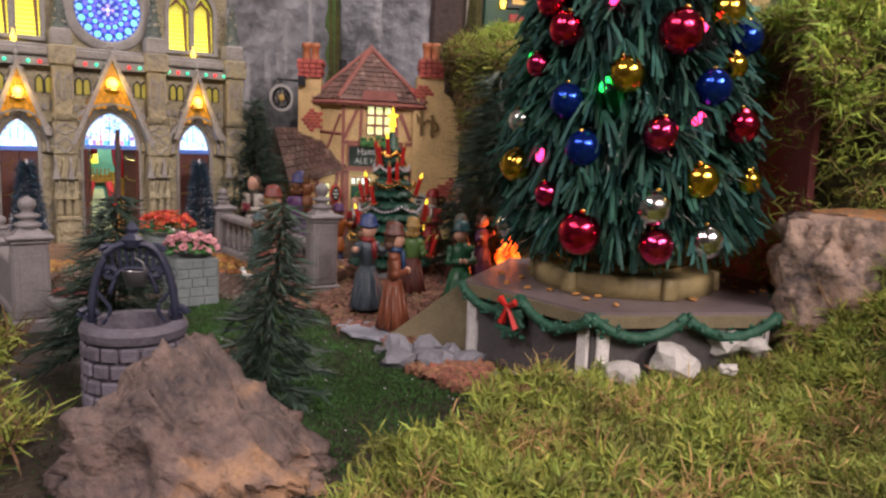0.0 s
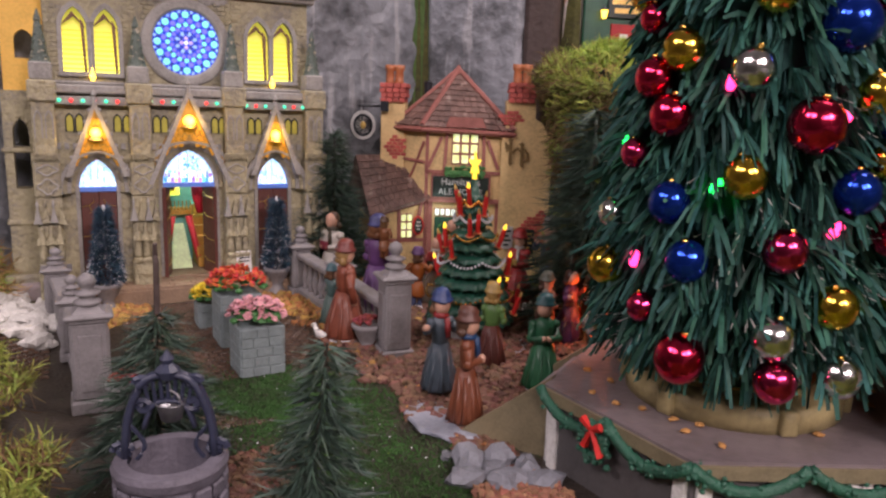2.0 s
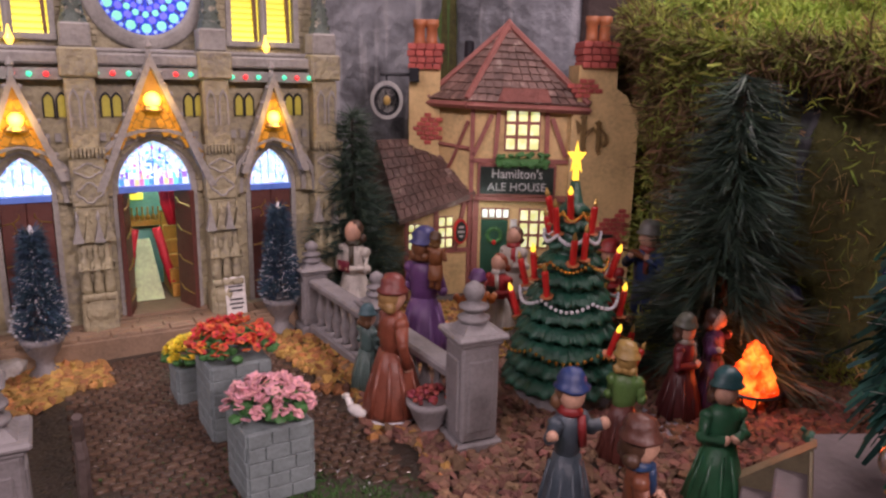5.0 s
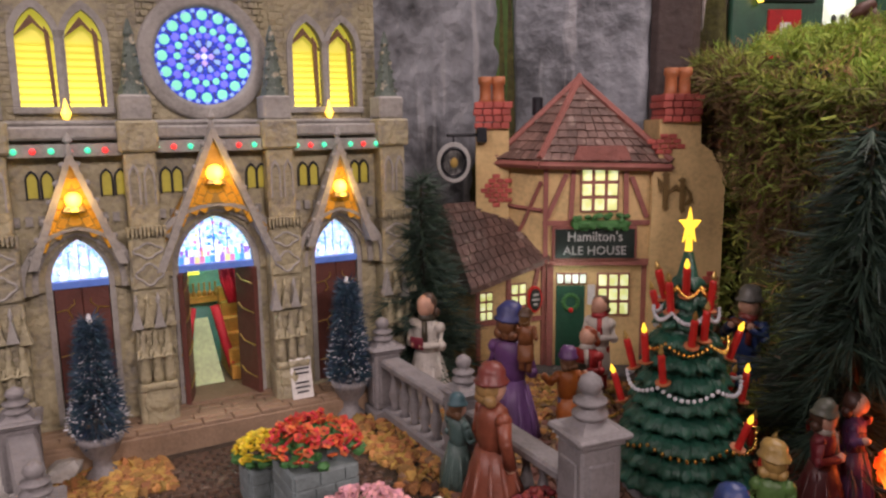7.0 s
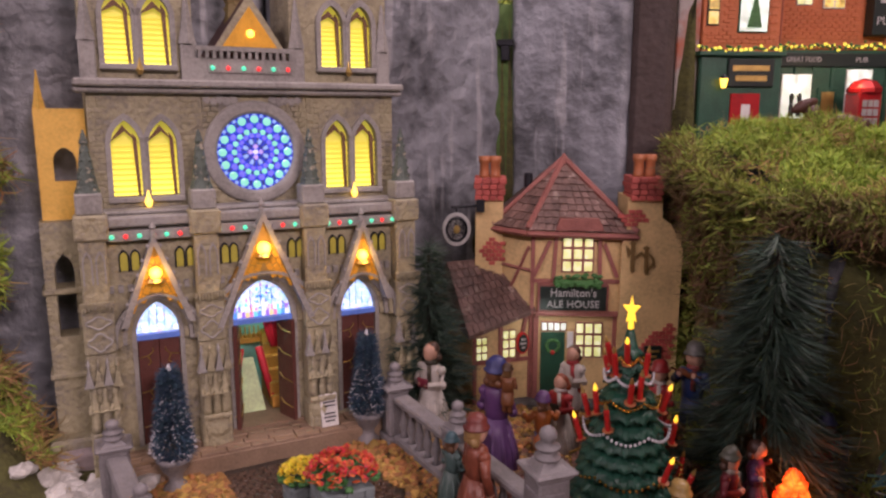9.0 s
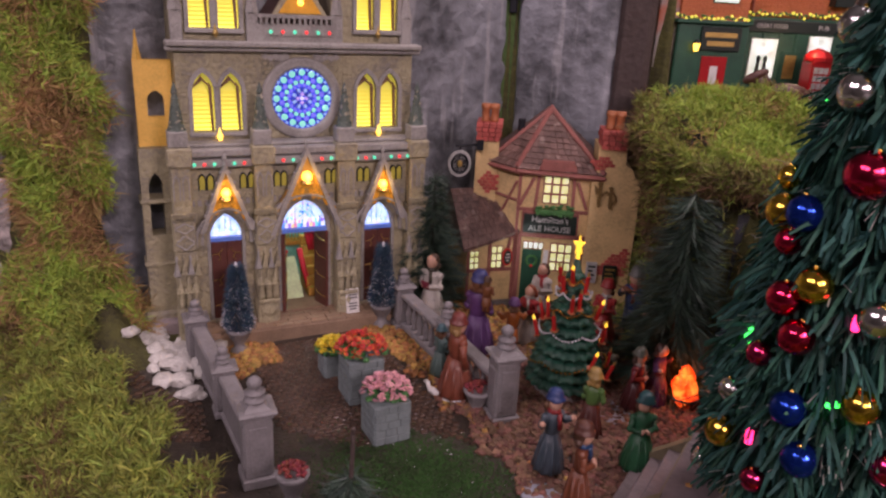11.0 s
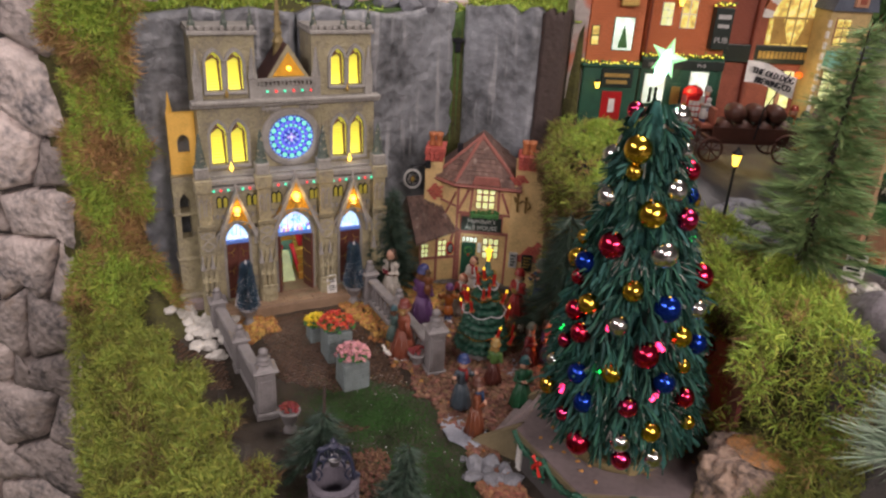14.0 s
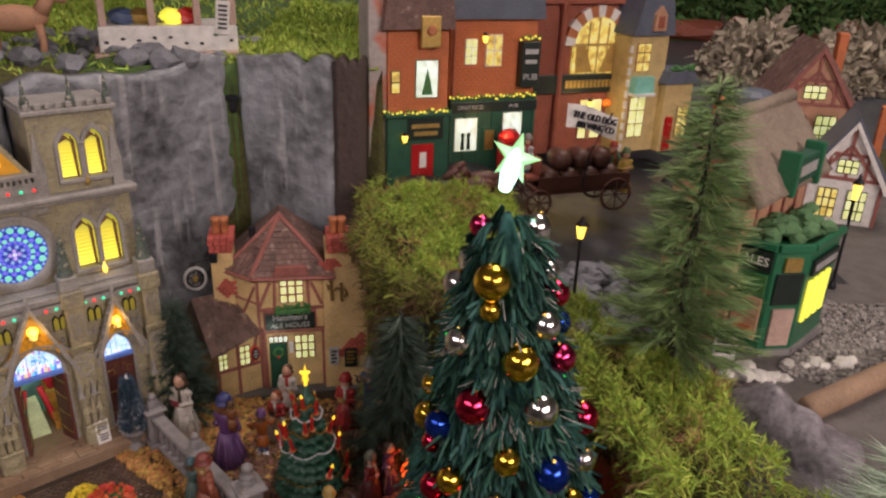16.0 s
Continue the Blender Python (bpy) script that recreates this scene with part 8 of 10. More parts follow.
# figurines: each one painted resin piece
def figurine(label, x, y, z, h, turn, coat, lower, hat=None, hair=(0.10, 0.05, 0.03), skirt=True, scarf=None, arms="front", base=True, extra=None, wide=1.0):
    bm = bmesh.new()
    cols = [paint(*coat), paint(*lower), SKIN, paint(*hair), paint(*(hat or hair)), paint(*(scarf or coat)), SNOW, paint(*(extra or coat))]
    k = h / 0.066
    w = k * wide * 1.14
    if base:
        lathe(bm, [(0.0105 * w, 0), (0.0110 * w, 0.0012), (0.0085 * w, 0.0026), (0.002, 0.0028)], 0, 0, 12, 6)
    z0 = 0.0015
    if skirt:
        lathe(bm, [(0.0106 * w, z0), (0.0113 * w, 0.004 * k), (0.0100 * w, 0.012 * k), (0.0080 * w, 0.022 * k), (0.0058 * w, 0.032 * k)], 0, 0, 16, 1)
        for j in range(10):
            a = 2 * math.pi * j / 10
            tube(bm, [(0.0110 * w * math.cos(a), 0.0110 * w * math.sin(a), 0.0025 * k), (0.0098 * w * math.cos(a), 0.0098 * w * math.sin(a), 0.012 * k), (0.0062 * w * math.cos(a), 0.0062 * w * math.sin(a), 0.028 * k)], 0.0018 * k, 6, 1, 0.0009 * k)
    else:
        for s in (-1, 1):
            lathe(bm, [(0.0030 * w, z0), (0.0026 * w, 0.006 * k), (0.0032 * w, 0.020 * k), (0.0034 * w, 0.030 * k)], s * 0.0029 * w, 0, 10, 1)
            ball(bm, (s * 0.0029 * w, -0.0022 * k, 0.0022 * k), 0.0026 * k, 3, 8, 5)
        lathe(bm, [(0.0066 * w, 0.013 * k), (0.0070 * w, 0.015 * k), (0.0058 * w, 0.030 * k)], 0, 0, 12, 0)
    lathe(bm, [(0.0054 * w, 0.029 * k), (0.0062 * w, 0.036 * k), (0.0068 * w, 0.043 * k), (0.0060 * w, 0.0475 * k), (0.0026 * w, 0.0505 * k)], 0, 0, 14, 0, None, (1.0, 0.78))
    lathe(bm, [(0.0024 * k, 0.049 * k), (0.0024 * k, 0.053 * k)], 0, 0, 8, 2)
    ball(bm, (0, -0.0006, 0.0563 * k), 0.0052 * k, 2, 12, 8, None, 1.14)
    ball(bm, (0, 0.0014 * k, 0.0574 * k), 0.0056 * k, 3, 10, 7, None, 1.06)
    for s in (-1, 0, 1):
        ball(bm, (s * 0.0034 * k, 0.0034 * k, 0.0528 * k), 0.0030 * k, 3, 8, 5)
    rock(bm, (0, -0.0048 * k, 0.0562 * k), (0.0007 * k, 0.0009 * k, 0.0010 * k), 1, 2, 1)
    if hat:
        lathe(bm, [(0.0072 * k, 0.0590 * k), (0.0074 * k, 0.0598 * k), (0.0059 * k, 0.0608 * k), (0.0058 * k, 0.0638 * k), (0.0040 * k, 0.0664 * k), (0.0004, 0.0674 * k)], 0, 0.0003, 12, 4)
    if scarf:
        lathe(bm, [(0.0040 * k, 0.0485 * k), (0.0054 * k, 0.0500 * k), (0.0036 * k, 0.0525 * k)], 0, 0, 10, 5)
        tube(bm, [(0.002 * k, -0.0048 * k, 0.049 * k), (0.0026 * k, -0.0062 * k, 0.037 * k)], 0.0016 * k, 6, 5)
    for s in (-1, 1):
        sh = Vector((s * 0.0066 * w, 0, 0.0455 * k))
        if arms == "front":
            el, ha = Vector((s * 0.0086 * w, -0.001 * k, 0.036 * k)), Vector((s * 0.0022 * k, -0.0082 * k, 0.037 * k))
        elif arms == "down":
            el, ha = Vector((s * 0.0088 * w, 0.0004, 0.036 * k)), Vector((s * 0.0084 * w, -0.0024 * k, 0.026 * k))
        elif arms == "out":
            el, ha = Vector((s * 0.0105 * w, -0.0015 * k, 0.041 * k)), Vector((s * 0.0135 * w, -0.006 * k, 0.044 * k))
        else:
            el, ha = Vector((s * 0.0092 * w, -0.004 * k, 0.041 * k)), Vector((s * 0.0050 * k, -0.0095 * k, 0.0475 * k))
        tube(bm, [sh, el, ha], 0.0031 * k, 8, 0, 0.0023 * k)
        ball(bm, tuple(sh), 0.0034 * k, 0, 8, 5)
        ball(bm, tuple(el), 0.0029 * k, 0, 8, 5)
        ball(bm, tuple(ha), 0.0023 * k, 2, 8, 5)
    if arms == "fiddle":
        m = pose(0, -0.0095 * k, 0.048 * k, 0, 20, 25) @ Matrix.Diagonal((1.8, 0.8, 0.5, 1))
        ball(bm, (0, 0, 0), 0.0036 * k, 7, 10, 6, m)
        tube(bm, [(-0.010 * k, -0.011 * k, 0.050 * k), (0.010 * k, -0.010 * k, 0.047 * k)], 0.0006 * k, 5, 7)
    if arms == "front" and extra:
        box(bm, -0.0042 * k, 0.0042 * k, -0.0100 * k, -0.0085 * k, 0.035 * k, 0.0415 * k, 7, None, 0.0006)
    shift = Vector((x * 90, y * 90, h * 50))
    for v in bm.verts:
        v.co += noise.noise_vector(v.co * 130 + shift) * 0.0010 + noise.noise_vector(v.co * 420 + shift) * 0.0005
    ob = put(bm, "figurine", cols, None, "", True, pose(x, y, z, 0, 0, turn))
    tagged(ob, label, "figurine", "village figurines")
    return ob


def ground_fig(label, x, y, h, *args, **kw):
    figurine(label, x, y, gz(x, y) + kw.pop("up", 0.0005), h * 1.10, *args, **kw)


WHT, RED, BRN, GRN = (0.62, 0.58, 0.52), (0.40, 0.03, 0.03), (0.17, 0.06, 0.03), (0.03, 0.15, 0.06)
ground_fig("priest figurine in a white robe with a dark stole", -0.1710, 0.6100, 0.070, -20, WHT, WHT, None, (0.09, 0.05, 0.03), True, (0.06, 0.05, 0.03), "front", False, (0.20, 0.02, 0.04))
ground_fig("lady figurine in a purple coat and blue hat", -0.1130, 0.5660, 0.073, 160, (0.15, 0.06, 0.20), (0.17, 0.08, 0.24), (0.05, 0.06, 0.22), (0.2, 0.08, 0.03), True, None, "front", True)
ground_fig("child figurine in brown held by a lady", -0.1035, 0.5540, 0.032, 170, (0.25, 0.09, 0.03), (0.22, 0.08, 0.03), (0.10, 0.05, 0.02), (0.2, 0.1, 0.03), False, None, "front", False, up=0.046)
ground_fig("woman figurine in a rust coat with long blond hair", -0.1100, 0.4860, 0.066, 130, (0.27, 0.075, 0.04), (0.24, 0.07, 0.04), (0.22, 0.05, 0.04), (0.42, 0.26, 0.10), True, None, "down", True, (0.03, 0.05, 0.18), 1.05)
ground_fig("child figurine in a grey-green coat and hood", -0.1310, 0.5110, 0.043, 150, (0.10, 0.17, 0.16), (0.12, 0.19, 0.17), (0.08, 0.17, 0.20), (0.2, 0.1, 0.05), True, None, "front", True)
ground_fig("child figurine with a purple cap and orange jacket", -0.0830, 0.5820, 0.048, 200, (0.42, 0.12, 0.02), (0.10, 0.12, 0.25), (0.16, 0.07, 0.22), (0.2, 0.1, 0.05), False, None, "out", True)
ground_fig("singer figurine in a red and white dress", -0.0730, 0.6070, 0.056, -25, RED, WHT, None, (0.35, 0.07, 0.02), True, WHT, "front", True, (0.03, 0.04, 0.03))
ground_fig("singer figurine in white sleeves and a red waistcoat", -0.0670, 0.6390, 0.058, -20, WHT, RED, None, (0.13, 0.06, 0.03), False, RED, "front", False, (0.5, 0.45, 0.38), up=0.008)
ground_fig("singer figurine in a red skirt with a song book", -0.0040, 0.6300, 0.060, -25, RED, RED, RED, (0.12, 0.05, 0.02), True, WHT, "front", True, (0.40, 0.28, 0.06))
ground_fig("fiddler figurine in a blue jacket and grey cap", 0.0210, 0.6450, 0.069, -30, (0.03, 0.06, 0.19), (0.10, 0.04, 0.02), (0.18, 0.18, 0.16), (0.2, 0.1, 0.05), False, (0.30, 0.05, 0.04), "fiddle", False, (0.24, 0.07, 0.02))
ground_fig("small child figurine in grey", 0.0350, 0.6160, 0.044, -20, (0.16, 0.15, 0.14), (0.14, 0.13, 0.13), None, (0.15, 0.08, 0.05), False, None, "front", True)
ground_fig("man figurine in a long rust coat, hat and blue scarf", 0.0015, 0.3830, 0.061, 100, (0.24, 0.075, 0.035), (0.21, 0.065, 0.03), (0.13, 0.05, 0.035), (0.1, 0.05, 0.03), True, (0.03, 0.08, 0.20), "front", False, None, 0.72, up=0.0025)
ground_fig("woman figurine in a blue-grey coat and blue beret", -0.0220, 0.4160, 0.058, 40, (0.09, 0.12, 0.15), (0.08, 0.11, 0.14), (0.03, 0.06, 0.20), (0.2, 0.1, 0.05), True, (0.30, 0.03, 0.03), "out", False, None, 0.85, up=0.0025)
ground_fig("blond woman figurine in a light green jumper", 0.0010, 0.4680, 0.051, 170, (0.13, 0.26, 0.07), (0.14, 0.04, 0.03), (0.50, 0.33, 0.10), (0.50, 0.32, 0.10), True, None, "front", True, None, 0.9)
ground_fig("man figurine in dark red with a grey cap", 0.0320, 0.5180, 0.050, 60, (0.22, 0.03, 0.04), (0.10, 0.02, 0.02), (0.16, 0.17, 0.13), (0.1, 0.05, 0.03), True, (0.45, 0.40, 0.33), "front", True)
ground_fig("man figurine in a purple coat", 0.0480, 0.5320, 0.052, 70, (0.13, 0.05, 0.15), (0.10, 0.04, 0.12), None, (0.07, 0.03, 0.02), True, None, "out", True)
ground_fig("woman figurine in a bottle green coat and hood", 0.0380, 0.4410, 0.055, 20, (0.025, 0.13, 0.06), (0.025, 0.14, 0.06), (0.03, 0.11, 0.12), (0.1, 0.05, 0.03), True, None, "front", True)
ground_fig("figurine in a red coat and blue hood behind the fire", 0.0970, 0.5840, 0.050, 200, RED, RED, (0.04, 0.05, 0.14), (0.1, 0.05, 0.03), False, None, "out", True)


def animal(name, label, x, y, z, L, turn, material, legs=True, category="figurine"):
    """A plain four-legged resin shape, standing or lying down."""
    bm = bmesh.new()
    k = L
    ball(bm, (0, 0, 0), 0.22 * k, 0, 12, 8, pose(0, 0, 0.58 * k, 0, 90, 0) @ Matrix.Diagonal((0.9, 0.8, 2.0, 1)))
    tube(bm, [(0.34 * k, 0, 0.66 * k), (0.48 * k, 0, 0.88 * k)], 0.12 * k, 8, 0, 0.09 * k)
    ball(bm, (0, 0, 0), 0.10 * k, 0, 10, 6, pose(0.55 * k, 0, 0.90 * k, 0, 115, 0) @ Matrix.Diagonal((0.9, 0.8, 1.9, 1)))
    for sx in (-0.30, 0.30) if legs else ():
        for sy in (-0.09, 0.09):
            tube(bm, [(sx * k, sy * k, 0.5 * k), ((sx + 0.02) * k, sy * k, 0.24 * k), (sx * k, sy * k, 0)], 0.06 * k, 7, 0, 0.045 * k)
    tube(bm, [(-0.42 * k, 0, 0.68 * k), (-0.54 * k, 0, 0.5 * k), (-0.55 * k, 0, 0.3 * k)], 0.04 * k, 6, 0, 0.02 * k)
    ob = put(bm, name, material, None, "", True, pose(x, y, z - (0 if legs else 0.40 * k), 0, 0, turn))
    return tagged(ob, label, category, "")


animal("dog_figurine", "small white resin dog on the leaves", 0.010, 0.588, gz(0.010, 0.588), 0.016, -60, WHITE)
animal("dog_figurine", "white resin dog lying beside a lady", -0.127, 0.481, gz(-0.127, 0.481), 0.017, 150, WHITE, False)
# red framed sign near the fir
sg = thing("sandwich_board", pose(0.0460, 0.5560, gz(0.046, 0.556), 0, 0, 15), "white board with a red frame leaning by the fire", "sign")
bm = bmesh.new()
box(bm, -0.010, 0.010, -0.001, 0.001, 0, 0.030, 0, pose(0, 0, 0, -10), 0.0005)
part("frame", bm, CANDLE, sg, "red frame")
bm = bmesh.new()
box(bm, -0.0085, 0.0085, -0.0018, -0.0008, 0.0015, 0.0285, 0, pose(0, 0, 0, -10))
part("board", bm, WHITE, sg)
# pale slabs under figurines
for x, y, a, b, turn in ((-0.011, 0.390, 0.022, 0.034, 35), (0.020, 0.505, 0.016, 0.022, 20)):
    bm = bmesh.new()
    for v in bmesh.ops.create_icosphere(bm, subdivisions=3, radius=1.0)["verts"]:
        v.co = Vector((v.co.x * a * (1 + 0.25 * noise.noise(v.co * 2)), v.co.y * b * (1 + 0.25 * noise.noise(v.co * 2 + Vector((4, 0, 0)))), max(-0.002, min(0.0008, v.co.z * 0.004))))
    tagged(put(bm, "snow_patch", mat("bluish_white_resin", (0.25, 0.27, 0.32), 0.5, scale=60), None, "", False, pose(x, y, gz(x, y) + 0.0018, 0, 0, turn)), "pale bluish snow patch on the leaf litter", "snow patch")


# ---- loose litter: leaves, gravel, stones ----
def crumbs(name, pts, size, material, seed, label, cat="leaf litter", flat=0.62):
    """Many small rough chips, as one piece of stuff."""
    rs = np.random.RandomState(seed)
    n = len(pts)
    base = np.array([[0.9, 0.1, -0.5], [-0.1, 0.9, -0.5], [-0.9, -0.1, -0.5], [0.1, -0.9, -0.5], [0.55, 0.45, 0.5], [-0.45, 0.55, 0.55], [-0.55, -0.45, 0.5], [0.45, -0.55, 0.6]])
    tri = np.array([[0, 1, 4], [1, 5, 4], [1, 2, 5], [2, 6, 5], [2, 3, 6], [3, 7, 6], [3, 0, 7], [0, 4, 7], [4, 5, 6], [4, 6, 7]])
    a = rs.uniform(0, 6.28, n)
    c, s = np.cos(a), np.sin(a)
    sc = size * rs.uniform(0.45, 1.15, n)
    loc = base[None] * (1 + rs.normal(0, 0.24, (n, 8, 3)))
    loc[..., 2] *= flat
    tl = rs.normal(0, 0.5, n)[:, None]
    x, y, z = loc[..., 0], loc[..., 1], loc[..., 2]
    y, z = y * np.cos(tl) - z * np.sin(tl), y * np.sin(tl) + z * np.cos(tl)
    v = np.stack([c[:, None] * x - s[:, None] * y, s[:, None] * x + c[:, None] * y, z], -1) * sc[:, None, None] + pts[:, None]
    f = (np.arange(n)[:, None, None] * 8 + tri[None]).reshape(-1, 3)
    ob = sheet(name, v.reshape(-1, 3), f, material)
    return tagged(ob, label, cat, kind="stuff")


def scatter(n, seed, keep, x0, x1, y0, y1, lift=0.001):
    rs = np.random.RandomState(seed)
    x, y = rs.uniform(x0, x1, n), rs.uniform(y0, y1, n)
    k = keep(x, y)
    x, y = x[k], y[k]
    return np.stack([x, y, height(x, y) + lift * rs.uniform(0.2, 2.2, len(x))], -1)


def edge_line(x, y):
    """Positive on the litter's side of the path's edge."""
    return (x + 0.11) * 0.70 + (y - 0.466) * 0.72 + 0.006 * np.sin(x * 150)


def build_litter():
    def right(x, y):
        a, b = church_xy(x, y)
        return (edge_line(x, y) > 0) & (x < ledge_edge(y) - 0.02) & (y < 0.675) & ~((b > -0.022) & (a < 0.13)) & (np.hypot(x - HX, y - HY) > 0.105)
    p = scatter(21000, 71, right, -0.24, 0.21, 0.33, 0.68)
    warm = np.hypot(p[:, 0] - 0.06, p[:, 1] - 0.50) + np.random.RandomState(1).normal(0, 0.025, len(p)) < 0.185
    crumbs("leaf_litter", p[~warm], 0.0040, LEAF, 72, "brown crumbled leaf litter")
    crumbs("bark_litter", p[warm], 0.0040, REDBARK, 73, "dark red-brown crumbled bark by the fire")

    def church_left(x, y):
        a, b = church_xy(x, y)
        return (b < -0.021) & (b > -0.068 + 0.01 * np.sin(a * 90)) & (a < -0.042) & (a > -0.096)
    crumbs("leaf_litter", scatter(5200, 74, church_left, -0.38, -0.22, 0.42, 0.56), 0.0040, LEAF, 75, "brown crumbled leaf litter by the step")

    def church_right(x, y):
        a, b = church_xy(x, y)
        return (b < -0.021) & (b > -0.105) & (a > 0.045 + 0.25 * np.clip(-b - 0.03, 0, 1)) & (a < 0.10) & (edge_line(x, y) < 0.004)
    crumbs("leaf_litter", scatter(9000, 76, church_right, -0.27, -0.12, 0.45, 0.62), 0.0040, LEAF, 77, "brown crumbled leaf litter by the balustrade")

    def grav(x, y):
        return (np.abs((x - 0.066) * 0.72 + (y - 0.290) * 0.69) < 0.018) & (np.abs(-(x - 0.066) * 0.69 + (y - 0.290) * 0.72) < 0.048) & (np.hypot(x - HX, y - HY) > 0.084)
    crumbs("gravel", scatter(9000, 78, grav, 0.0, 0.13, 0.23, 0.35, 0.002), 0.0030, mat("brick_red_gravel", (0.27, 0.125, 0.075), 0.75, scale=90, bump=0.5, island=0.35), 79, "brick-red gravel at the platform", "gravel", 0.8)

    def wellside(x, y):
        return np.hypot((x + 0.082) / 0.024, (y - 0.285) / 0.045) < 1
    crumbs("leaf_litter", scatter(3000, 80, wellside, -0.13, -0.04, 0.22, 0.34), 0.0024, REDBARK, 81, "dark red leaf litter by the well")
    def yard(x, y):
        return (x > 0.385 + 0.02 * np.sin(y * 60)) & (y < 0.62) & (y > 0.42) & ~((x < 0.44) & (y > 0.50 + (x - 0.385) * 0.9)) & (y > 0.43 + (x - 0.38) * 0.55)
    crumbs("gravel", scatter(9000, 84, yard, 0.36, 0.62, 0.42, 0.62, 0.001), 0.0026, mat("grey_gravel", (0.24, 0.225, 0.215), 0.75, scale=90, bump=0.5, island=0.4), 85, "grey gravel beside the ale shop", "gravel", 0.8)
    # specks of fake snow on the turf
    def spk(x, y):
        return (edge_line(x, y) < 0.03) & (np.random.RandomState(9).uniform(size=len(x)) < 1)
    crumbs("snow_specks", scatter(170, 82, spk, -0.15, 0.07, 0.22, 0.44, 0.0004), 0.0008, SNOW, 83, "white flecks on the turf", "flecks")


build_litter()


def stones(places, material, label, seed, group):
    rnd = random.Random(seed)
    for x, y, s in places:
        bm = bmesh.new()
        rock(bm, (0, 0, 0), (s, s * rnd.uniform(0.7, 1.0), s * rnd.uniform(0.5, 0.75)), rnd.uniform(0, 99), 0, 2, 0.55)
        tagged(put(bm, "stone", material, None, "", False, pose(x, y, gz(x, y) + s * 0.35, 0, 0, rnd.uniform(0, 360))), label, "stone", group)


stones([(0.014, 0.337, 0.012), (0.028, 0.345, 0.0105), (0.035, 0.322, 0.012), (0.051, 0.327, 0.011), (0.015, 0.320, 0.009), (0.027, 0.331, 0.009), (0.043, 0.339, 0.009), (0.001, 0.343, 0.004), (0.075, 0.294, 0.0095)], GREY_STONE, "pale grey rough stone beside the platform steps", 1, "stones by the platform")
for x, y, z, size, turn in ((0.180, 0.310, 0.047, 0.0145, 20), (0.152, 0.289, 0.041, 0.0125, 140), (0.128, 0.280, 0.036, 0.0095, 70), (0.193, 0.302, 0.048, 0.006, 10), (0.169, 0.258, 0.048, 0.0042, 200)):
    bm = bmesh.new()
    rock(bm, (0, 0, 0), (size, size * 0.8, size * 0.62), size * 900, 0, 2, 0.6)
    tagged(put(bm, "stone", WHITE_STONE, None, "", False, pose(x, y, z, 0, 0, turn)), "white rough stone in the moss", "stone", "white stones in the moss")
rw = random.Random(44)
stones([(-0.304 - 0.115 * t + rw.gauss(0, 0.007), 0.408 + 0.088 * t + rw.gauss(0, 0.007), rw.uniform(0.006, 0.011)) for t in [k / 25 for k in range(26)]] + [(-0.325 - 0.075 * rw.random(), 0.445 + 0.04 * rw.random(), rw.uniform(0.006, 0.012)) for k in range(16)], WHITE_STONE, "white rough stone piled along the forecourt wall", 3, "white stones by the wall")
stones([(0.322 + 0.010 * k + rw.gauss(0, 0.004), 0.466 + 0.003 * k + rw.gauss(0, 0.006), rw.uniform(0.005, 0.010)) for k in range(12)], WHITE_STONE, "white stone along the ledge path", 4, "white stones on the ledge")
stones([(0.215 + rw.uniform(0, 0.07), 0.525 + rw.uniform(0, 0.14), rw.uniform(0.007, 0.014)) for k in range(46)], GREY_STONE, "grey slate stone in the scree", 5, "scree stones")
stones([(-0.45 + rw.uniform(0, 0.30), 0.74 + rw.uniform(0, 0.22), rw.uniform(0.009, 0.02)) for k in range(60)], GREY_STONE, "grey rough stone above the slate panels", 6, "stones above the panels")


# cobbles of the forecourt
def build_cobbles():
    t = thing("forecourt_paving", pose(0, 0, 0), "wet brown cobbled forecourt", "paving", kind="structure")
    rnd = random.Random(7)
    meshes = []
    for k in range(8):
        bm = bmesh.new()
        box(bm, -0.0030, 0.0030, -0.0022, 0.0022, -0.0015, 0.0009 + rnd.uniform(-0.0002, 0.0003), 0, pose(0, 0, 0, rnd.uniform(-4, 4), rnd.uniform(-4, 4), 0), 0.0007)
        me = bpy.data.meshes.new("cobble")
        bm.to_mesh(me)
        bm.free()
        me.materials.append(COBBLE)
        meshes.append(me)
    n = 0
    for r in range(48):
        for c in range(34):
            a = -0.062 + c * 0.0066 + (0.0033 if r % 2 else 0)
            b = -0.0275 - r * 0.0050
            x, y = cpt(a, b)
            el = (x + 0.11) * 0.70 + (y - 0.466) * 0.72
            if el > -0.004 or y < 0.312 or (y < 0.43 and el > -0.045) or ((x + 0.118) / 0.046) ** 2 + ((y - 0.388) / 0.036) ** 2 < 0.8 or (y < 0.40 and x < -0.15) or (a < -0.04 and b > -0.062) or (a > 0.05 + 0.25 * max(0, -b - 0.03)):
                continue
            n += 1
            ob = new("cobble", meshes[rnd.randrange(8)])
            ob.parent = t
            ob.matrix_basis = pose(x, y, gz(x, y) + 0.0004, 0, 0, CA + rnd.uniform(-5, 5))


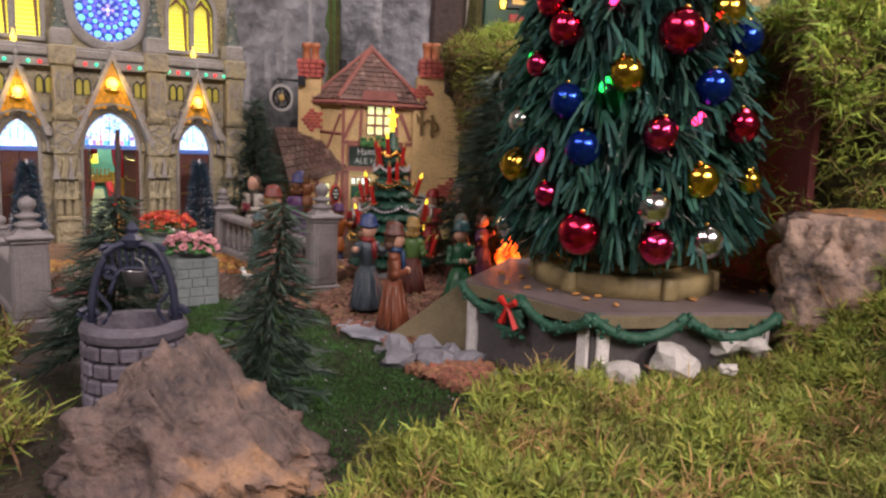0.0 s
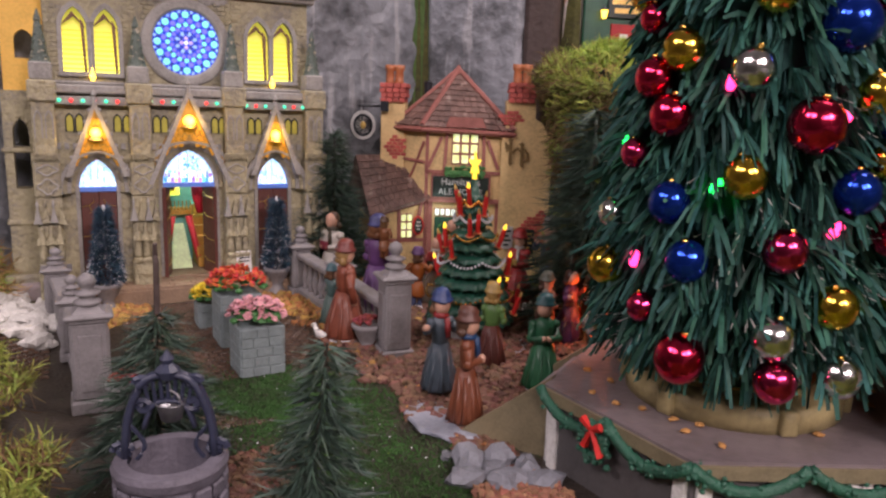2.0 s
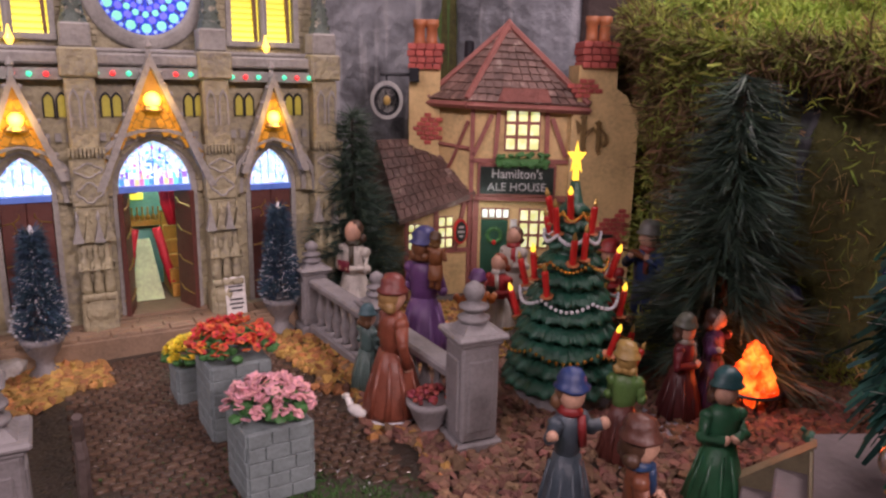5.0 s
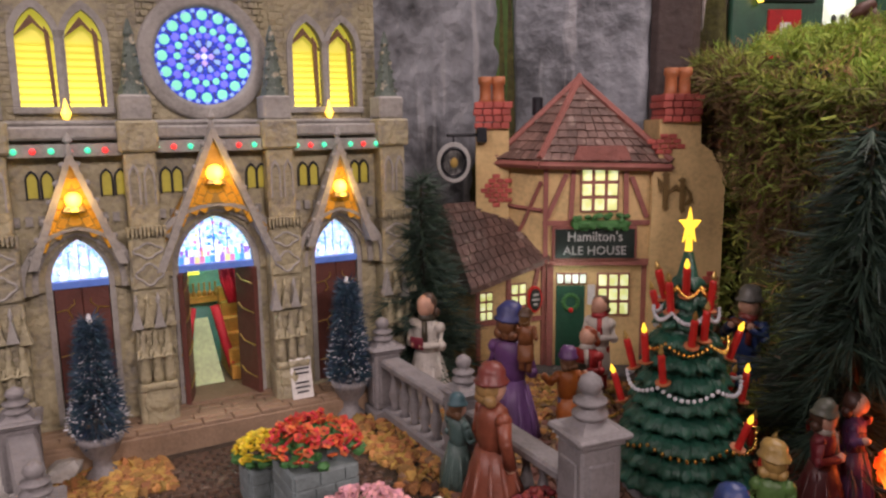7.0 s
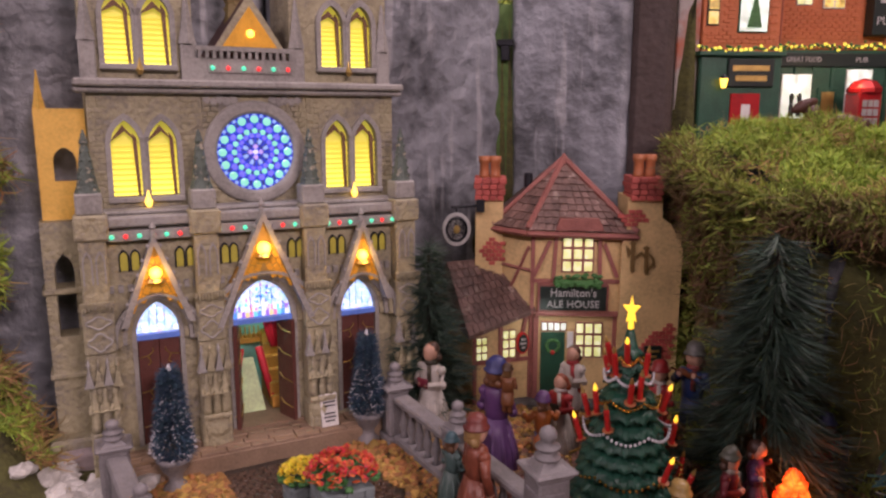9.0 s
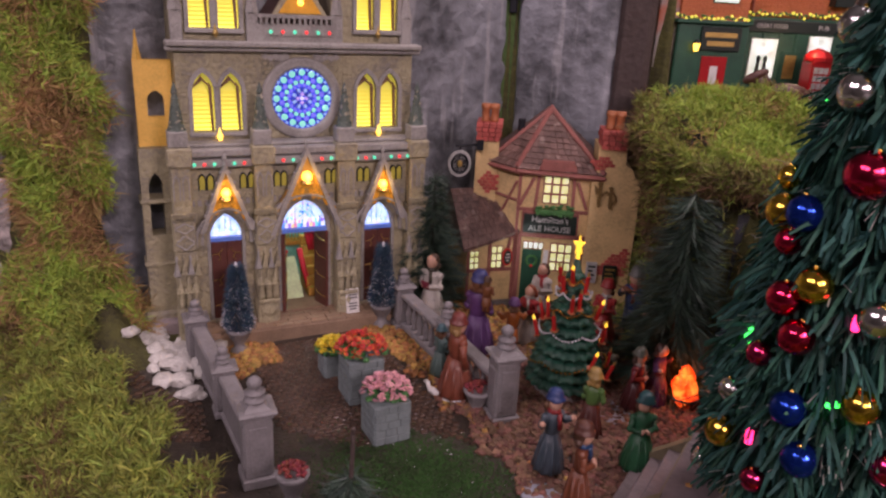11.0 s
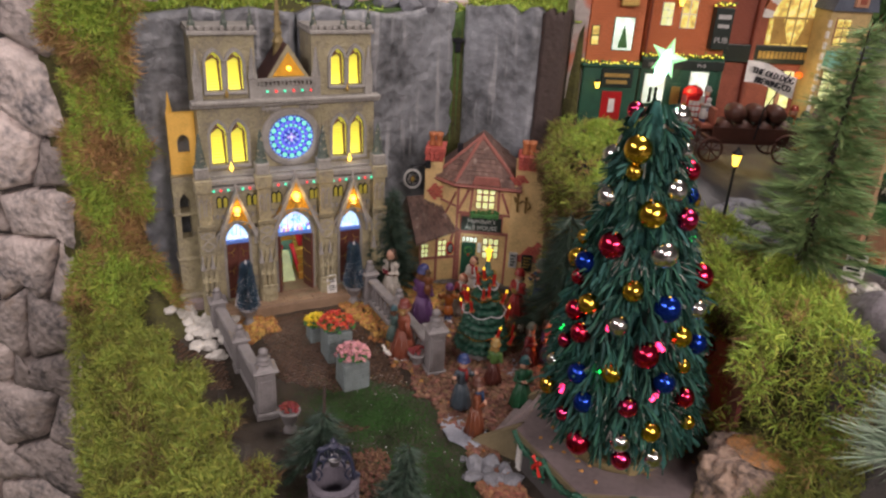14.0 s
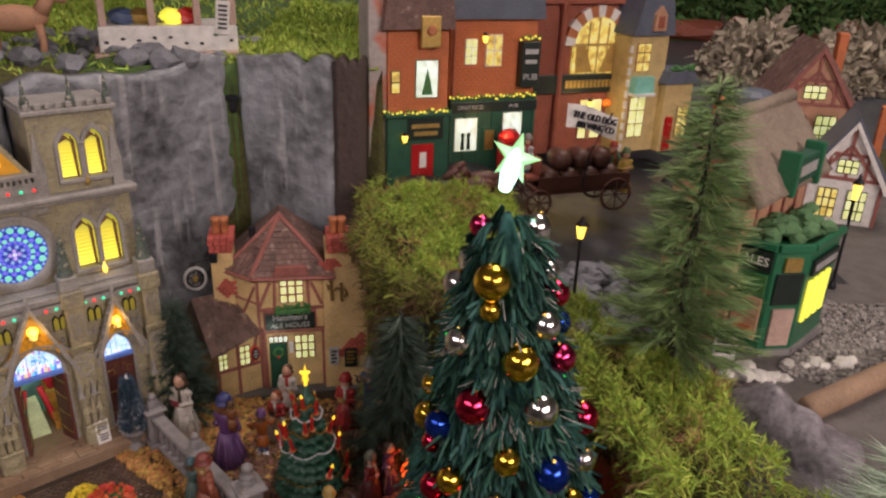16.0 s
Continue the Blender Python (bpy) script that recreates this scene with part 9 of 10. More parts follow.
def build_side_paving():
    t = thing("side_paving", pose(0, 0, 0), "wet brown cobbles between the balustrade and the moss", "paving", kind="structure")
    rnd = random.Random(8)
    mesh = bpy.data.objects["cobble"].data
    for r in range(26):
        for c in range(14):
            x, y = cpt(-0.205 + c * 0.0066 + (0.0033 if r % 2 else 0), -0.02 - r * 0.0050)
            across = -(x + 0.21) * 0.64 - (y - 0.315) * 0.77
            if -0.030 < across < 0.030 and 0.275 < y < 0.41 and x < -0.185:
                ob = new("cobble", mesh)
                ob.parent = t
                ob.matrix_basis = pose(x, y, gz(x, y) + 0.0004, 0, 0, CA + rnd.uniform(-5, 5))


build_cobbles()
build_side_paving()
# pinkish block between the church's corner and the stones
bm = bmesh.new()
box(bm, -0.017, 0.017, -0.012, 0.012, -0.006, 0.012, 0, None, 0.003)
bmesh.ops.subdivide_edges(bm, edges=bm.edges[:], cuts=2, use_grid_fill=True)
for v in bm.verts:
    v.co += noise.noise_vector(v.co * 70) * 0.002
tagged(put(bm, "stone_block", mat("mauve_grey_block", (0.30, 0.25, 0.25), 0.75, scale=50, bump=0.7), None, "", True, pose(-0.395, 0.503, 0.031, 0, 4, 30)), "mauve grey stone block beside the church's corner", "stone")
# maroon board behind the large tree
bm = bmesh.new()
box(bm, 0, 0.19, 0, 0.004, 0.0, 0.195, 0, pose(0.236, 0.362, 0, 0, 0, 98))
tagged(put(bm, "wall_maroon", MAROON), "maroon board under the mossy ledge", "board", kind="structure")


# ---- the town on the upper terrace ----
def on_plane(px, py, ang, z=0.0):
    return pose(px, py, z, 0, 0, ang)


def bricks(parent, x0, x1, z0, z1, y, material, seed, holes=(), bw=0.0075, bh=0.0036, cap=150):
    """Bricks proud of a wall, left out where openings are."""
    rnd = random.Random(seed)
    meshes = []
    for k in range(4):
        bm = bmesh.new()
        box(bm, 0.0003, bw * rnd.uniform(0.88, 0.95), -0.0008 - 0.0003 * rnd.random(), 0.0004, 0.0002, bh * 0.9, 0, None, 0.0003)
        me = bpy.data.meshes.new("brick")
        bm.to_mesh(me)
        bm.free()
        me.materials.append(material)
        meshes.append(me)
    n = 0
    r = 0
    z = z0
    while z + bh < z1:
        x = x0 + (bw / 2 if r % 2 else 0)
        while x + bw < x1:
            if n < cap and not any(a - bw < x < b and c - bh < z < d for a, b, c, d in holes):
                ob = new("brick", meshes[rnd.randrange(4)])
                ob.parent = parent
                ob.matrix_basis = pose(x, y, z)
                n += 1
            x += bw
        z += bh
        r += 1


def shop_window(parent, x0, x1, z0, z1, y, lit, frame_mat, cols=2, rows=2, label="lit window"):
    bm = bmesh.new()
    box(bm, x0, x1, y - 0.0012, y + 0.001, z0, z1)
    w = part("window", bm, frame_mat, parent, label)
    pw, ph = (x1 - x0) / cols, (z1 - z0) / rows
    for c in range(cols):
        for r in range(rows):
            bm = bmesh.new()
            box(bm, x0 + c * pw + 0.0009, x0 + (c + 1) * pw - 0.0009, y - 0.0018, y - 0.0008, z0 + r * ph + 0.0009, z0 + (r + 1) * ph - 0.0009)
            put(bm, "pane", lit, w)
    return w


def fairy_swag(parent, x0, x1, z, y, seed):
    """A green swag with many tiny yellow lights along a ledge."""
    rnd = random.Random(seed)
    bm = bmesh.new()
    n = int((x1 - x0) / 0.0016)
    for k in range(n):
        x = x0 + (x1 - x0) * k / n
        rock(bm, (x, y + rnd.gauss(0, 0.0012), z + rnd.gauss(0, 0.0014)), (0.0018, 0.0016, 0.0016), k, 1 if k % 3 == 0 else 0, 1)
    part("swag", bm, [LEAFGREEN, LITYEL], parent, "green swag with yellow fairy lights")


def lantern_post(x, y, z, h, label):
    t = thing("street_lamp", pose(x, y, z), label, "street lamp", "street lamps")
    bm = bmesh.new()
    lathe(bm, [(0.0042, 0), (0.0042, 0.004), (0.0022, 0.008), (0.0016, 0.012), (0.0013, h * 0.8), (0.0020, h * 0.805)], 0, 0, 8)
    part("pole", bm, IRON, t, "black pole")
    bm = bmesh.new()
    lathe(bm, [(0.0026, h * 0.80), (0.0048, h * 0.93)], 0, 0, 6)
    part("glass", bm, LANTERN, t, "glowing amber glass")
    bm = bmesh.new()
    lathe(bm, [(0.0060, h * 0.93), (0.0050, h * 0.95), (0.0016, h * 0.985), (0.0022, h * 0.99), (0.0004, h * 1.02)], 0, 0, 6)
    part("roof", bm, IRON, t)
    return t


def wall_lantern(parent, x, y, z):
    bm = bmesh.new()
    tube(bm, [(x, y, z + 0.010), (x, y - 0.006, z + 0.012)], 0.0007, 5, 0)
    lathe(bm, [(0.0022, z), (0.0040, z + 0.008)], x, y - 0.006, 6, 1)
    lathe(bm, [(0.0048, z + 0.008), (0.0006, z + 0.0125)], x, y - 0.006, 6, 0)
    part("lantern", bm, [IRON, LANTERN], parent, "glowing wall lantern")


def build_red_house():
    t = thing("corner_house", on_plane(0.060, 0.838, 20), "tall orange brick corner house with a red door", "house")
    B, T = 0.236, 0.50
    bm = bmesh.new()
    box(bm, -0.034, 0.040, 0.002, 0.09, B, T)
    part("wall", bm, BRICK_O, t, "orange brick wall")
    bm = bmesh.new()
    box(bm, -0.056, -0.034, 0.006, 0.05, 0.22, 0.53, 0, None, 0.001)
    part("side_wall", bm, PAINTGREY, t, "flaked grey side wall with orange patches")
    w = bpy.data.objects[t.children[0].name]
    bricks(w, -0.034, 0.038, 0.336, 0.425, 0.002, BRICK_O, 1, [(-0.004, 0.029, 0.345, 0.392), (-0.033, -0.018, 0.35, 0.38)])
    bm = bmesh.new()
    box(bm, -0.036, 0.042, -0.003, 0.004, 0.240, 0.326, 0, None, 0.001)
    part("shop_front", bm, GREENPAINT, t, "dark shop front")
    bm = bmesh.new()
    box(bm, -0.006, 0.022, -0.0050, -0.002, B, 0.291, 0, None, 0.0005)
    d = part("door", bm, REDDOOR, t, "red door with a pale panel")
    bm = bmesh.new()
    box(bm, 0.004, 0.0125, -0.0058, -0.0048, 0.262, 0.281, 0)
    put(bm, "door_pane", WHITE, d, "white arched panel")
    bm = bmesh.new()
    for k in range(2):
        box(bm, -0.010, 0.026, -0.012 + 0.004 * k, -0.002, 0.232 + 0.004 * k, 0.236 + 0.004 * k, 0, None, 0.0005)
    part("doorstep", bm, BALUSTER, t, "grey stone steps")
    bm = bmesh.new()
    box(bm, -0.011, 0.033, -0.0065, -0.003, 0.297, 0.322, 0, None, 0.0006)
    s = part("shop_sign", bm, BLACKPAINT, t, "dark shop sign with gold bars")
    bm = bmesh.new()
    box(bm, -0.007, 0.028, -0.0072, -0.0062, 0.311, 0.316)
    box(bm, -0.004, 0.026, -0.0072, -0.0062, 0.302, 0.307)
    put(bm, "sign_lettering", GOLDPAINT, s)
    bm = bmesh.new()
    box(bm, -0.040, 0.043, -0.008, 0.003, 0.3245, 0.3285, 0, None, 0.0006)
    part("ledge", bm, GREENPAINT, t)
    fairy_swag(t, -0.040, 0.043, 0.331, -0.006, 3)
    w2 = shop_window(t, -0.001, 0.027, 0.346, 0.390, 0.001, PANE_BLUE, GREENPAINT, 1, 1, "lit window with a small green tree")
    bm = bmesh.new()
    prism(bm, [(0.006, 0.350), (0.020, 0.350), (0.013, 0.380)], -0.0032, -0.0016)
    put(bm, "window_tree", LEAFGREEN, w2, "small green tree in the window")
    shop_window(t, -0.031, -0.020, 0.352, 0.378, 0.001, TOWNLIT, IRON, 1, 2)
    bm = bmesh.new()
    box(bm, 0.002, 0.026, -0.010, -0.006, 0.405, 0.440, 0, None, 0.001)
    hs = part("hanging_sign", bm, GOLDPAINT, t, "yellow hanging sign")
    bm = bmesh.new()
    lathe(bm, [(0.004, 0), (0.0062, 0.0015), (0.004, 0.003)], 0, 0, 12, 0, pose(0.014, -0.010, 0.424, 90))
    put(bm, "sign_emblem", TERRA, hs)
    wall_lantern(t, -0.016, -0.003, 0.296)
    bm = bmesh.new()
    prism(bm, [(-0.042, 0.425), (0.044, 0.425), (0.036, 0.52), (-0.030, 0.52)], -0.008, 0.085)
    part("roof", bm, TILE, t, "steep brown roof")
    for x in (0.028, 0.034):
        bm = bmesh.new()
        rock(bm, (x, -0.008, 0.243), (0.004, 0.003, 0.006), x * 900, 0, 2)
        part("door_bush", bm, LEAFGREEN, t)


def build_green_pub():
    t = thing("corner_pub", on_plane(0.120, 0.900, 20), "brick pub with a dark green shop front", "house")
    bm = bmesh.new()
    box(bm, -0.020, 0.098, 0.004, 0.10, 0.232, 0.50)
    w = part("wall", bm, BRICK_O, t, "orange-red brick wall")
    bricks(w, -0.018, 0.072, 0.345, 0.43, 0.004, BRICK_O, 5, [(-0.002, 0.016, 0.375, 0.41), (0.026, 0.05, 0.372, 0.415)])
    bm = bmesh.new()
    box(bm, -0.021, 0.100, -0.004, 0.006, 0.232, 0.334, 0, None, 0.001)
    part("shop_front", bm, GREENPAINT, t, "dark green shop front")
    for k in range(7):
        bm = bmesh.new()
        x = -0.020 + k * 0.0192
        box(bm, x - 0.0013, x + 0.0013, -0.0058, -0.003, 0.236, 0.318, 0, None, 0.0004)
        part("pilaster", bm, GREENPAINT, t)
    for x0, x1, z0, z1 in ((-0.014, 0.017, 0.268, 0.311), (0.053, 0.080, 0.270, 0.316)):
        w2 = shop_window(t, x0, x1, z0, z1, -0.0042, PANE_BLUE, WHITE, 1, 1, "bright white lit shop window")
        bm = bmesh.new()
        for k in (0.35, 0.62):
            x = x0 + (x1 - x0) * k
            lathe(bm, [(0.0032, z0 + 0.002), (0.0020, z0 + 0.016), (0.0028, z0 + 0.022), (0.0008, z0 + 0.025)], x, -0.0062, 8, 0, None, (1, 0.3))
        put(bm, "window_cutout", BLACKPAINT, w2, "black cut-out shapes in the window")
    bm = bmesh.new()
    box(bm, 0.024, 0.045, -0.0055, -0.003, 0.236, 0.298, 0, None, 0.0004)
    part("door", bm, GREENPAINT, t, "dark green door")
    bm = bmesh.new()
    box(bm, 0.028, 0.041, -0.0062, -0.005, 0.268, 0.294)
    part("door_pane", bm, GOLDPAINT, t)
    bm = bmesh.new()
    box(bm, -0.021, 0.100, -0.0068, -0.003, 0.318, 0.331, 0, None, 0.0005)
    s = part("fascia", bm, BLACKPAINT, t, "dark fascia board")
    text("GREAT FOOD", 0.0072, SIGNGREY, pose(0.006, -0.0070, 0.3245), s, width=0.036)
    text("PUB", 0.0072, SIGNGREY, pose(0.066, -0.0070, 0.3245), s)
    fairy_swag(t, -0.021, 0.100, 0.3375, -0.005, 4)
    shop_window(t, -0.001, 0.015, 0.377, 0.408, 0.003, PANE_LIT, WHITE, 2, 3)
    shop_window(t, 0.027, 0.049, 0.374, 0.413, 0.003, TOWNLIT, WHITE, 2, 2)
    bm = bmesh.new()
    box(bm, 0.072, 0.098, -0.010, 0.004, 0.348, 0.405, 0, None, 0.0008)
    sg = part("projecting_sign", bm, BLACKPAINT, t, "black corner sign")
    text("PUB", 0.0115, SIGNGREY, pose(0.085, -0.0104, 0.361), sg)
    bm = bmesh.new()
    box(bm, 0.077, 0.093, -0.0108, -0.0095, 0.378, 0.383)
    box(bm, 0.076, 0.094, -0.0108, -0.0095, 0.390, 0.396)
    put(bm, "sign_lettering", SIGNGREY, sg)
    fairy_swag(t, 0.07, 0.10, 0.410, -0.008, 6)
    bm = bmesh.new()
    prism(bm, [(-0.024, 0.432), (0.104, 0.432), (0.092, 0.52), (-0.010, 0.52)], -0.006, 0.10)
    part("roof", bm, BLUEROOF, t, "grey slate roof")
    bm = bmesh.new()
    tube(bm, [(-0.017, 0.0, 0.335), (-0.017, 0.0, 0.43)], 0.0016, 6)
    part("drainpipe", bm, BRICK_D, t)
    wall_lantern(t, 0.020, -0.004, 0.405)


def build_brewery():
    t = thing("brewery", on_plane(0.300, 1.070, 20), "dark red brick brewery with an arched fanlight window", "house")
    bm = bmesh.new()
    box(bm, -0.088, 0.078, 0.004, 0.12, 0.225, 0.445)
    w = part("wall", bm, BRICK_D, t, "dark red brick wall")
    bricks(w, -0.086, -0.03, 0.345, 0.435, 0.004, BRICK_D, 8, [], 0.0085, 0.0045, 90)
    bm = bmesh.new()
    box(bm, -0.090, 0.080, -0.004, 0.004, 0.316, 0.343, 0, None, 0.001)
    s = part("fascia", bm, BLACKPAINT, t, "black fascia board with cream bars")
    bm = bmesh.new()
    for k in range(14):
        x = -0.030 + k * 0.0068
        box(bm, x, x + 0.005, -0.0048, -0.0038, 0.324, 0.335)
    put(bm, "sign_lettering", GOLDPAINT, s)
    # arched window with keystones
    bm = bmesh.new()
    cx, r0 = 0.020, 0.040
    for k in range(13):
        a0, a1 = math.pi * k / 13, math.pi * (k + 1) / 13
        n = len(bm.faces)
        prism(bm, [(cx + r * math.cos(a), 0.385 + r * math.sin(a)) for r, a in ((r0, a0), (r0 + 0.016, a0), (r0 + 0.016, a1), (r0, a1))], -0.004, 0.004, k % 2)
    arch = part("arch", bm, [WHITE, TERRA], t, "white and terracotta arch stones")
    bm = bmesh.new()
    prism(bm, [(cx - r0, 0.344), (cx + r0, 0.344)] + [(cx + r0 * math.cos(math.pi * k / 12), 0.385 + r0 * math.sin(math.pi * k / 12)) for k in range(13)], -0.001, 0.005)
    wn = part("arched_window", bm, TOWNLIT, t, "arched window lit yellow")
    bm = bmesh.new()
    for x in (-0.4, 0.0, 0.4):
        box(bm, cx + x * r0 - 0.001, cx + x * r0 + 0.001, -0.002, 0.0, 0.344, 0.424 - 0.02 * abs(x))
    box(bm, cx - r0, cx + r0, -0.002, 0.0, 0.384, 0.387)
    for s2 in (-1, 1):
        prism(bm, [(cx + s2 * 0.006, 0.346), (cx + s2 * 0.034, 0.346), (cx + s2 * 0.036, 0.384), (cx + s2 * 0.020, 0.384)], -0.0022, -0.0012, 1)
    put(bm, "glazing", [mat("ochre_paint", (0.42, 0.28, 0.10), 0.5, scale=90), mat("dull_gold_drape", (0.40, 0.25, 0.06), 0.6, scale=90)], wn)
    for x in (-0.040, 0.078):
        bm = bmesh.new()
        lathe(bm, [(0.006, 0.225), (0.005, 0.24), (0.005, 0.43), (0.007, 0.44), (0.007, 0.452), (0.002, 0.47)], x, -0.001, 8)
        part("pier", bm, BRICK_D, t)
    shop_window(t, 0.002, 0.040, 0.245, 0.305, 0.003, PANE_LIT, BRICK_D, 1, 1, "tall lit doorway")
    bm = bmesh.new()
    lathe(bm, [(0.003, 0.245), (0.0045, 0.262), (0.003, 0.272), (0.0035, 0.278), (0.0004, 0.284)], 0.018, -0.001, 8)
    part("doorway_figure", bm, PEACH, t)
    bm = bmesh.new()
    rock(bm, (0.042, -0.006, 0.300), (0.007, 0.006, 0.006), 3, 0, 2)
    part("pumpkin_lamp", bm, mat("orange_globe", (0.8, 0.2, 0.02), 0.4, bump=0, emit=0.7, ecolor=(1.0, 0.2, 0.02)), t, "orange globe lamp")
    wall_lantern(t, 0.012, -0.004, 0.296)
    bm = bmesh.new()
    prism(bm, [(-0.094, 0.443), (0.084, 0.443), (0.070, 0.52), (-0.080, 0.52)], -0.006, 0.12)
    part("roof", bm, BRICK_D, t, "dark red mansard roof")


def build_yellow_house():
    t = thing("yellow_house", on_plane(0.405, 1.065, 24), "narrow yellow house with a blue-grey roof", "house")
    bm = bmesh.new()
    box(bm, -0.046, 0.020, 0.002, 0.09, 0.232, 0.405)
    part("wall", bm, YELLOWWALL, t, "yellow cream wall")
    bm = bmesh.new()
    box(bm, 0.014, 0.066, -0.014, 0.06, 0.232, 0.335, 0, None, 0.001)
    part("porch_bay", bm, YELLOWWALL, t, "cream side bay")
    bm = bmesh.new()
    prism(bm, [(-0.050, 0.403), (0.024, 0.403), (0.012, 0.46), (-0.036, 0.46)], -0.006, 0.09)
    r = part("roof", bm, BLUEROOF, t, "blue-grey slate roof")
    bm = bmesh.new()
    prism(bm, [(-0.020, 0.410), (0.000, 0.410), (0.000, 0.432), (-0.010, 0.444), (-0.020, 0.432)], -0.012, 0.01)
    put(bm, "dormer", PEACH, r)
    bm = bmesh.new()
    box(bm, -0.015, -0.005, -0.0132, -0.0118, 0.414, 0.430)
    put(bm, "dormer_window", BRICK_D, r)
    for x0, x1, z0, z1, m in ((-0.036, -0.012, 0.352, 0.392, TOWNLIT), (-0.038, -0.010, 0.255, 0.315, PANE_LIT), (0.040, 0.060, 0.255, 0.300, TOWNLIT)):
        shop_window(t, x0, x1, z0, z1, 0.001 if x1 < 0.02 else -0.0152, m, TIMBER, 2, 3)
    bm = bmesh.new()
    box(bm, 0.020, 0.034, -0.0165, -0.013, 0.234, 0.285, 0, None, 0.0005)
    part("door", bm, REDDOOR, t, "red door")
    bm = bmesh.new()
    box(bm, -0.042, -0.006, -0.016, 0.002, 0.318, 0.322, 0)
    prism(bm, [(-0.042, 0.322), (-0.006, 0.322), (-0.008, 0.345), (-0.040, 0.345)], -0.012, 0.002, 1)
    part("awning", bm, [WHITE, INT_TEAL], t, "pale green awning")
    bm = bmesh.new()
    prism(bm, [(0.010, 0.334), (0.070, 0.334), (0.062, 0.352), (0.018, 0.352)], -0.018, 0.06)
    part("bay_roof", bm, BLUEROOF, t)
    rnd = random.Random(4)
    bm = bmesh.new()
    for k in range(24):
        rock(bm, (rnd.uniform(0.016, 0.064), -0.014, 0.354 + rnd.uniform(0, 0.006)), (0.004, 0.003, 0.003), k, 0, 1)
    part("roof_plants", bm, LEAFGREEN, t)
    for k in range(10):
        bm = bmesh.new()
        box(bm, -0.048, -0.044, -0.0012, 0.004, 0.235 + k * 0.016, 0.245 + k * 0.016, 0, None, 0.0005)
        part("quoin", bm, WHITE, t)


build_red_house()
build_green_pub()
build_brewery()
build_yellow_house()
lamp("street_glow", "POINT", (0.17, 0.86, 0.300), 0.05, (1.0, 0.72, 0.30), 0.01)
lamp("street_glow", "POINT", (0.33, 1.02, 0.300), 0.06, (1.0, 0.72, 0.30), 0.01)


# ale shop with the thatched house behind
def build_cottage():
    t = thing("thatched_cottage", pose(0.3585, 0.593, 0.200, 0, 0, 46), "peach cottage with a large grey-brown thatched roof", "house")
    L, W, E, R = 0.070, 0.032, 0.144, 0.190
    bm = bmesh.new()
    prism(bm, [(-W, 0), (W, 0), (W, E), (0, R - 0.006), (-W, E)], -L, L, 0, pose(0, 0, 0, 0, 0, 90))
    part("wall", bm, PEACH, t, "peach plaster wall")
    for s in (-1, 1):
        bm = bmesh.new()
        n0 = len(bm.faces)
        P = [Vector((-L - 0.008, s * (W + 0.012), E - 0.012)), Vector((L + 0.008, s * (W + 0.012), E - 0.012)), Vector((L + 0.004, 0, R)), Vector((-L - 0.004, 0, R))]
        nx, nz = 26, 16
        grid = []
        for j in range(nz + 1):
            row = []
            for i in range(nx + 1):
                a = P[0].lerp(P[1], i / nx).lerp(P[3].lerp(P[2], i / nx), j / nz)
                up = Vector((0, s * 0.75, 0.66))
                row.append((bm.verts.new(a + up * (0.0075 + 0.0016 * noise.noise(a * 90))), bm.verts.new(a)))
            grid.append(row)
        for j in range(nz):
            for i in range(nx):
                bm.faces.new((grid[j][i][0], grid[j][i + 1][0], grid[j + 1][i + 1][0], grid[j + 1][i][0]))
        for i in range(nx):
            bm.faces.new((grid[0][i][0], grid[0][i][1], grid[0][i + 1][1], grid[0][i + 1][0]))
        for j in range(nz):
            for i in (0, nx):
                bm.faces.new((grid[j][i][0], grid[j + 1][i][0], grid[j + 1][i][1], grid[j][i][1]))
        part("roof", bm, THATCH, t, "grey-brown thatched slope", True)
    bm = bmesh.new()
    tube(bm, [(-L - 0.006, 0, R + 0.007), (0, 0, R + 0.0055), (L + 0.006, 0, R + 0.007)], 0.0065, 10)
    part("ridge", bm, THATCH, t, "thick thatched ridge", True)
    for x in (-0.045, -0.015, 0.015, 0.045):
        bm = bmesh.new()
        box(bm, x - 0.0016, x + 0.0016, -W - 0.0018, -W + 0.001, 0, E)
        part("beam", bm, TIMBER, t)
    for z in (0.03, 0.07):
        bm = bmesh.new()
        box(bm, -L - 0.0018, -L + 0.001, -W, W, z, z + 0.004)
        part("beam", bm, TIMBER, t)
    bm = bmesh.new()
    box(bm, -0.024, 0.026, -W - 0.019, -W - 0.006, 0.142, 0.164, 0, None, 0.001)
    s = part("roof_sign", bm, GREENPAINT, t, "green sign on the thatch with pale bars")
    bm = bmesh.new()
    for k in range(8):
        box(bm, -0.018 + k * 0.0048, -0.0145 + k * 0.0048, -W - 0.0198, -W - 0.0185, 0.149, 0.158)
    put(bm, "sign_lettering", SIGNGREY, s)
    bm = bmesh.new()
    box(bm, -0.030, -0.024, -W - 0.021, -W - 0.004, 0.134, 0.171, 0, None, 0.001)
    part("sign_post", bm, TRAMGREEN, t)
    bm = bmesh.new()
    box(bm, 0.026, 0.032, -W - 0.021, -W - 0.004, 0.134, 0.171, 0, None, 0.001)
    part("sign_post", bm, TRAMGREEN, t)


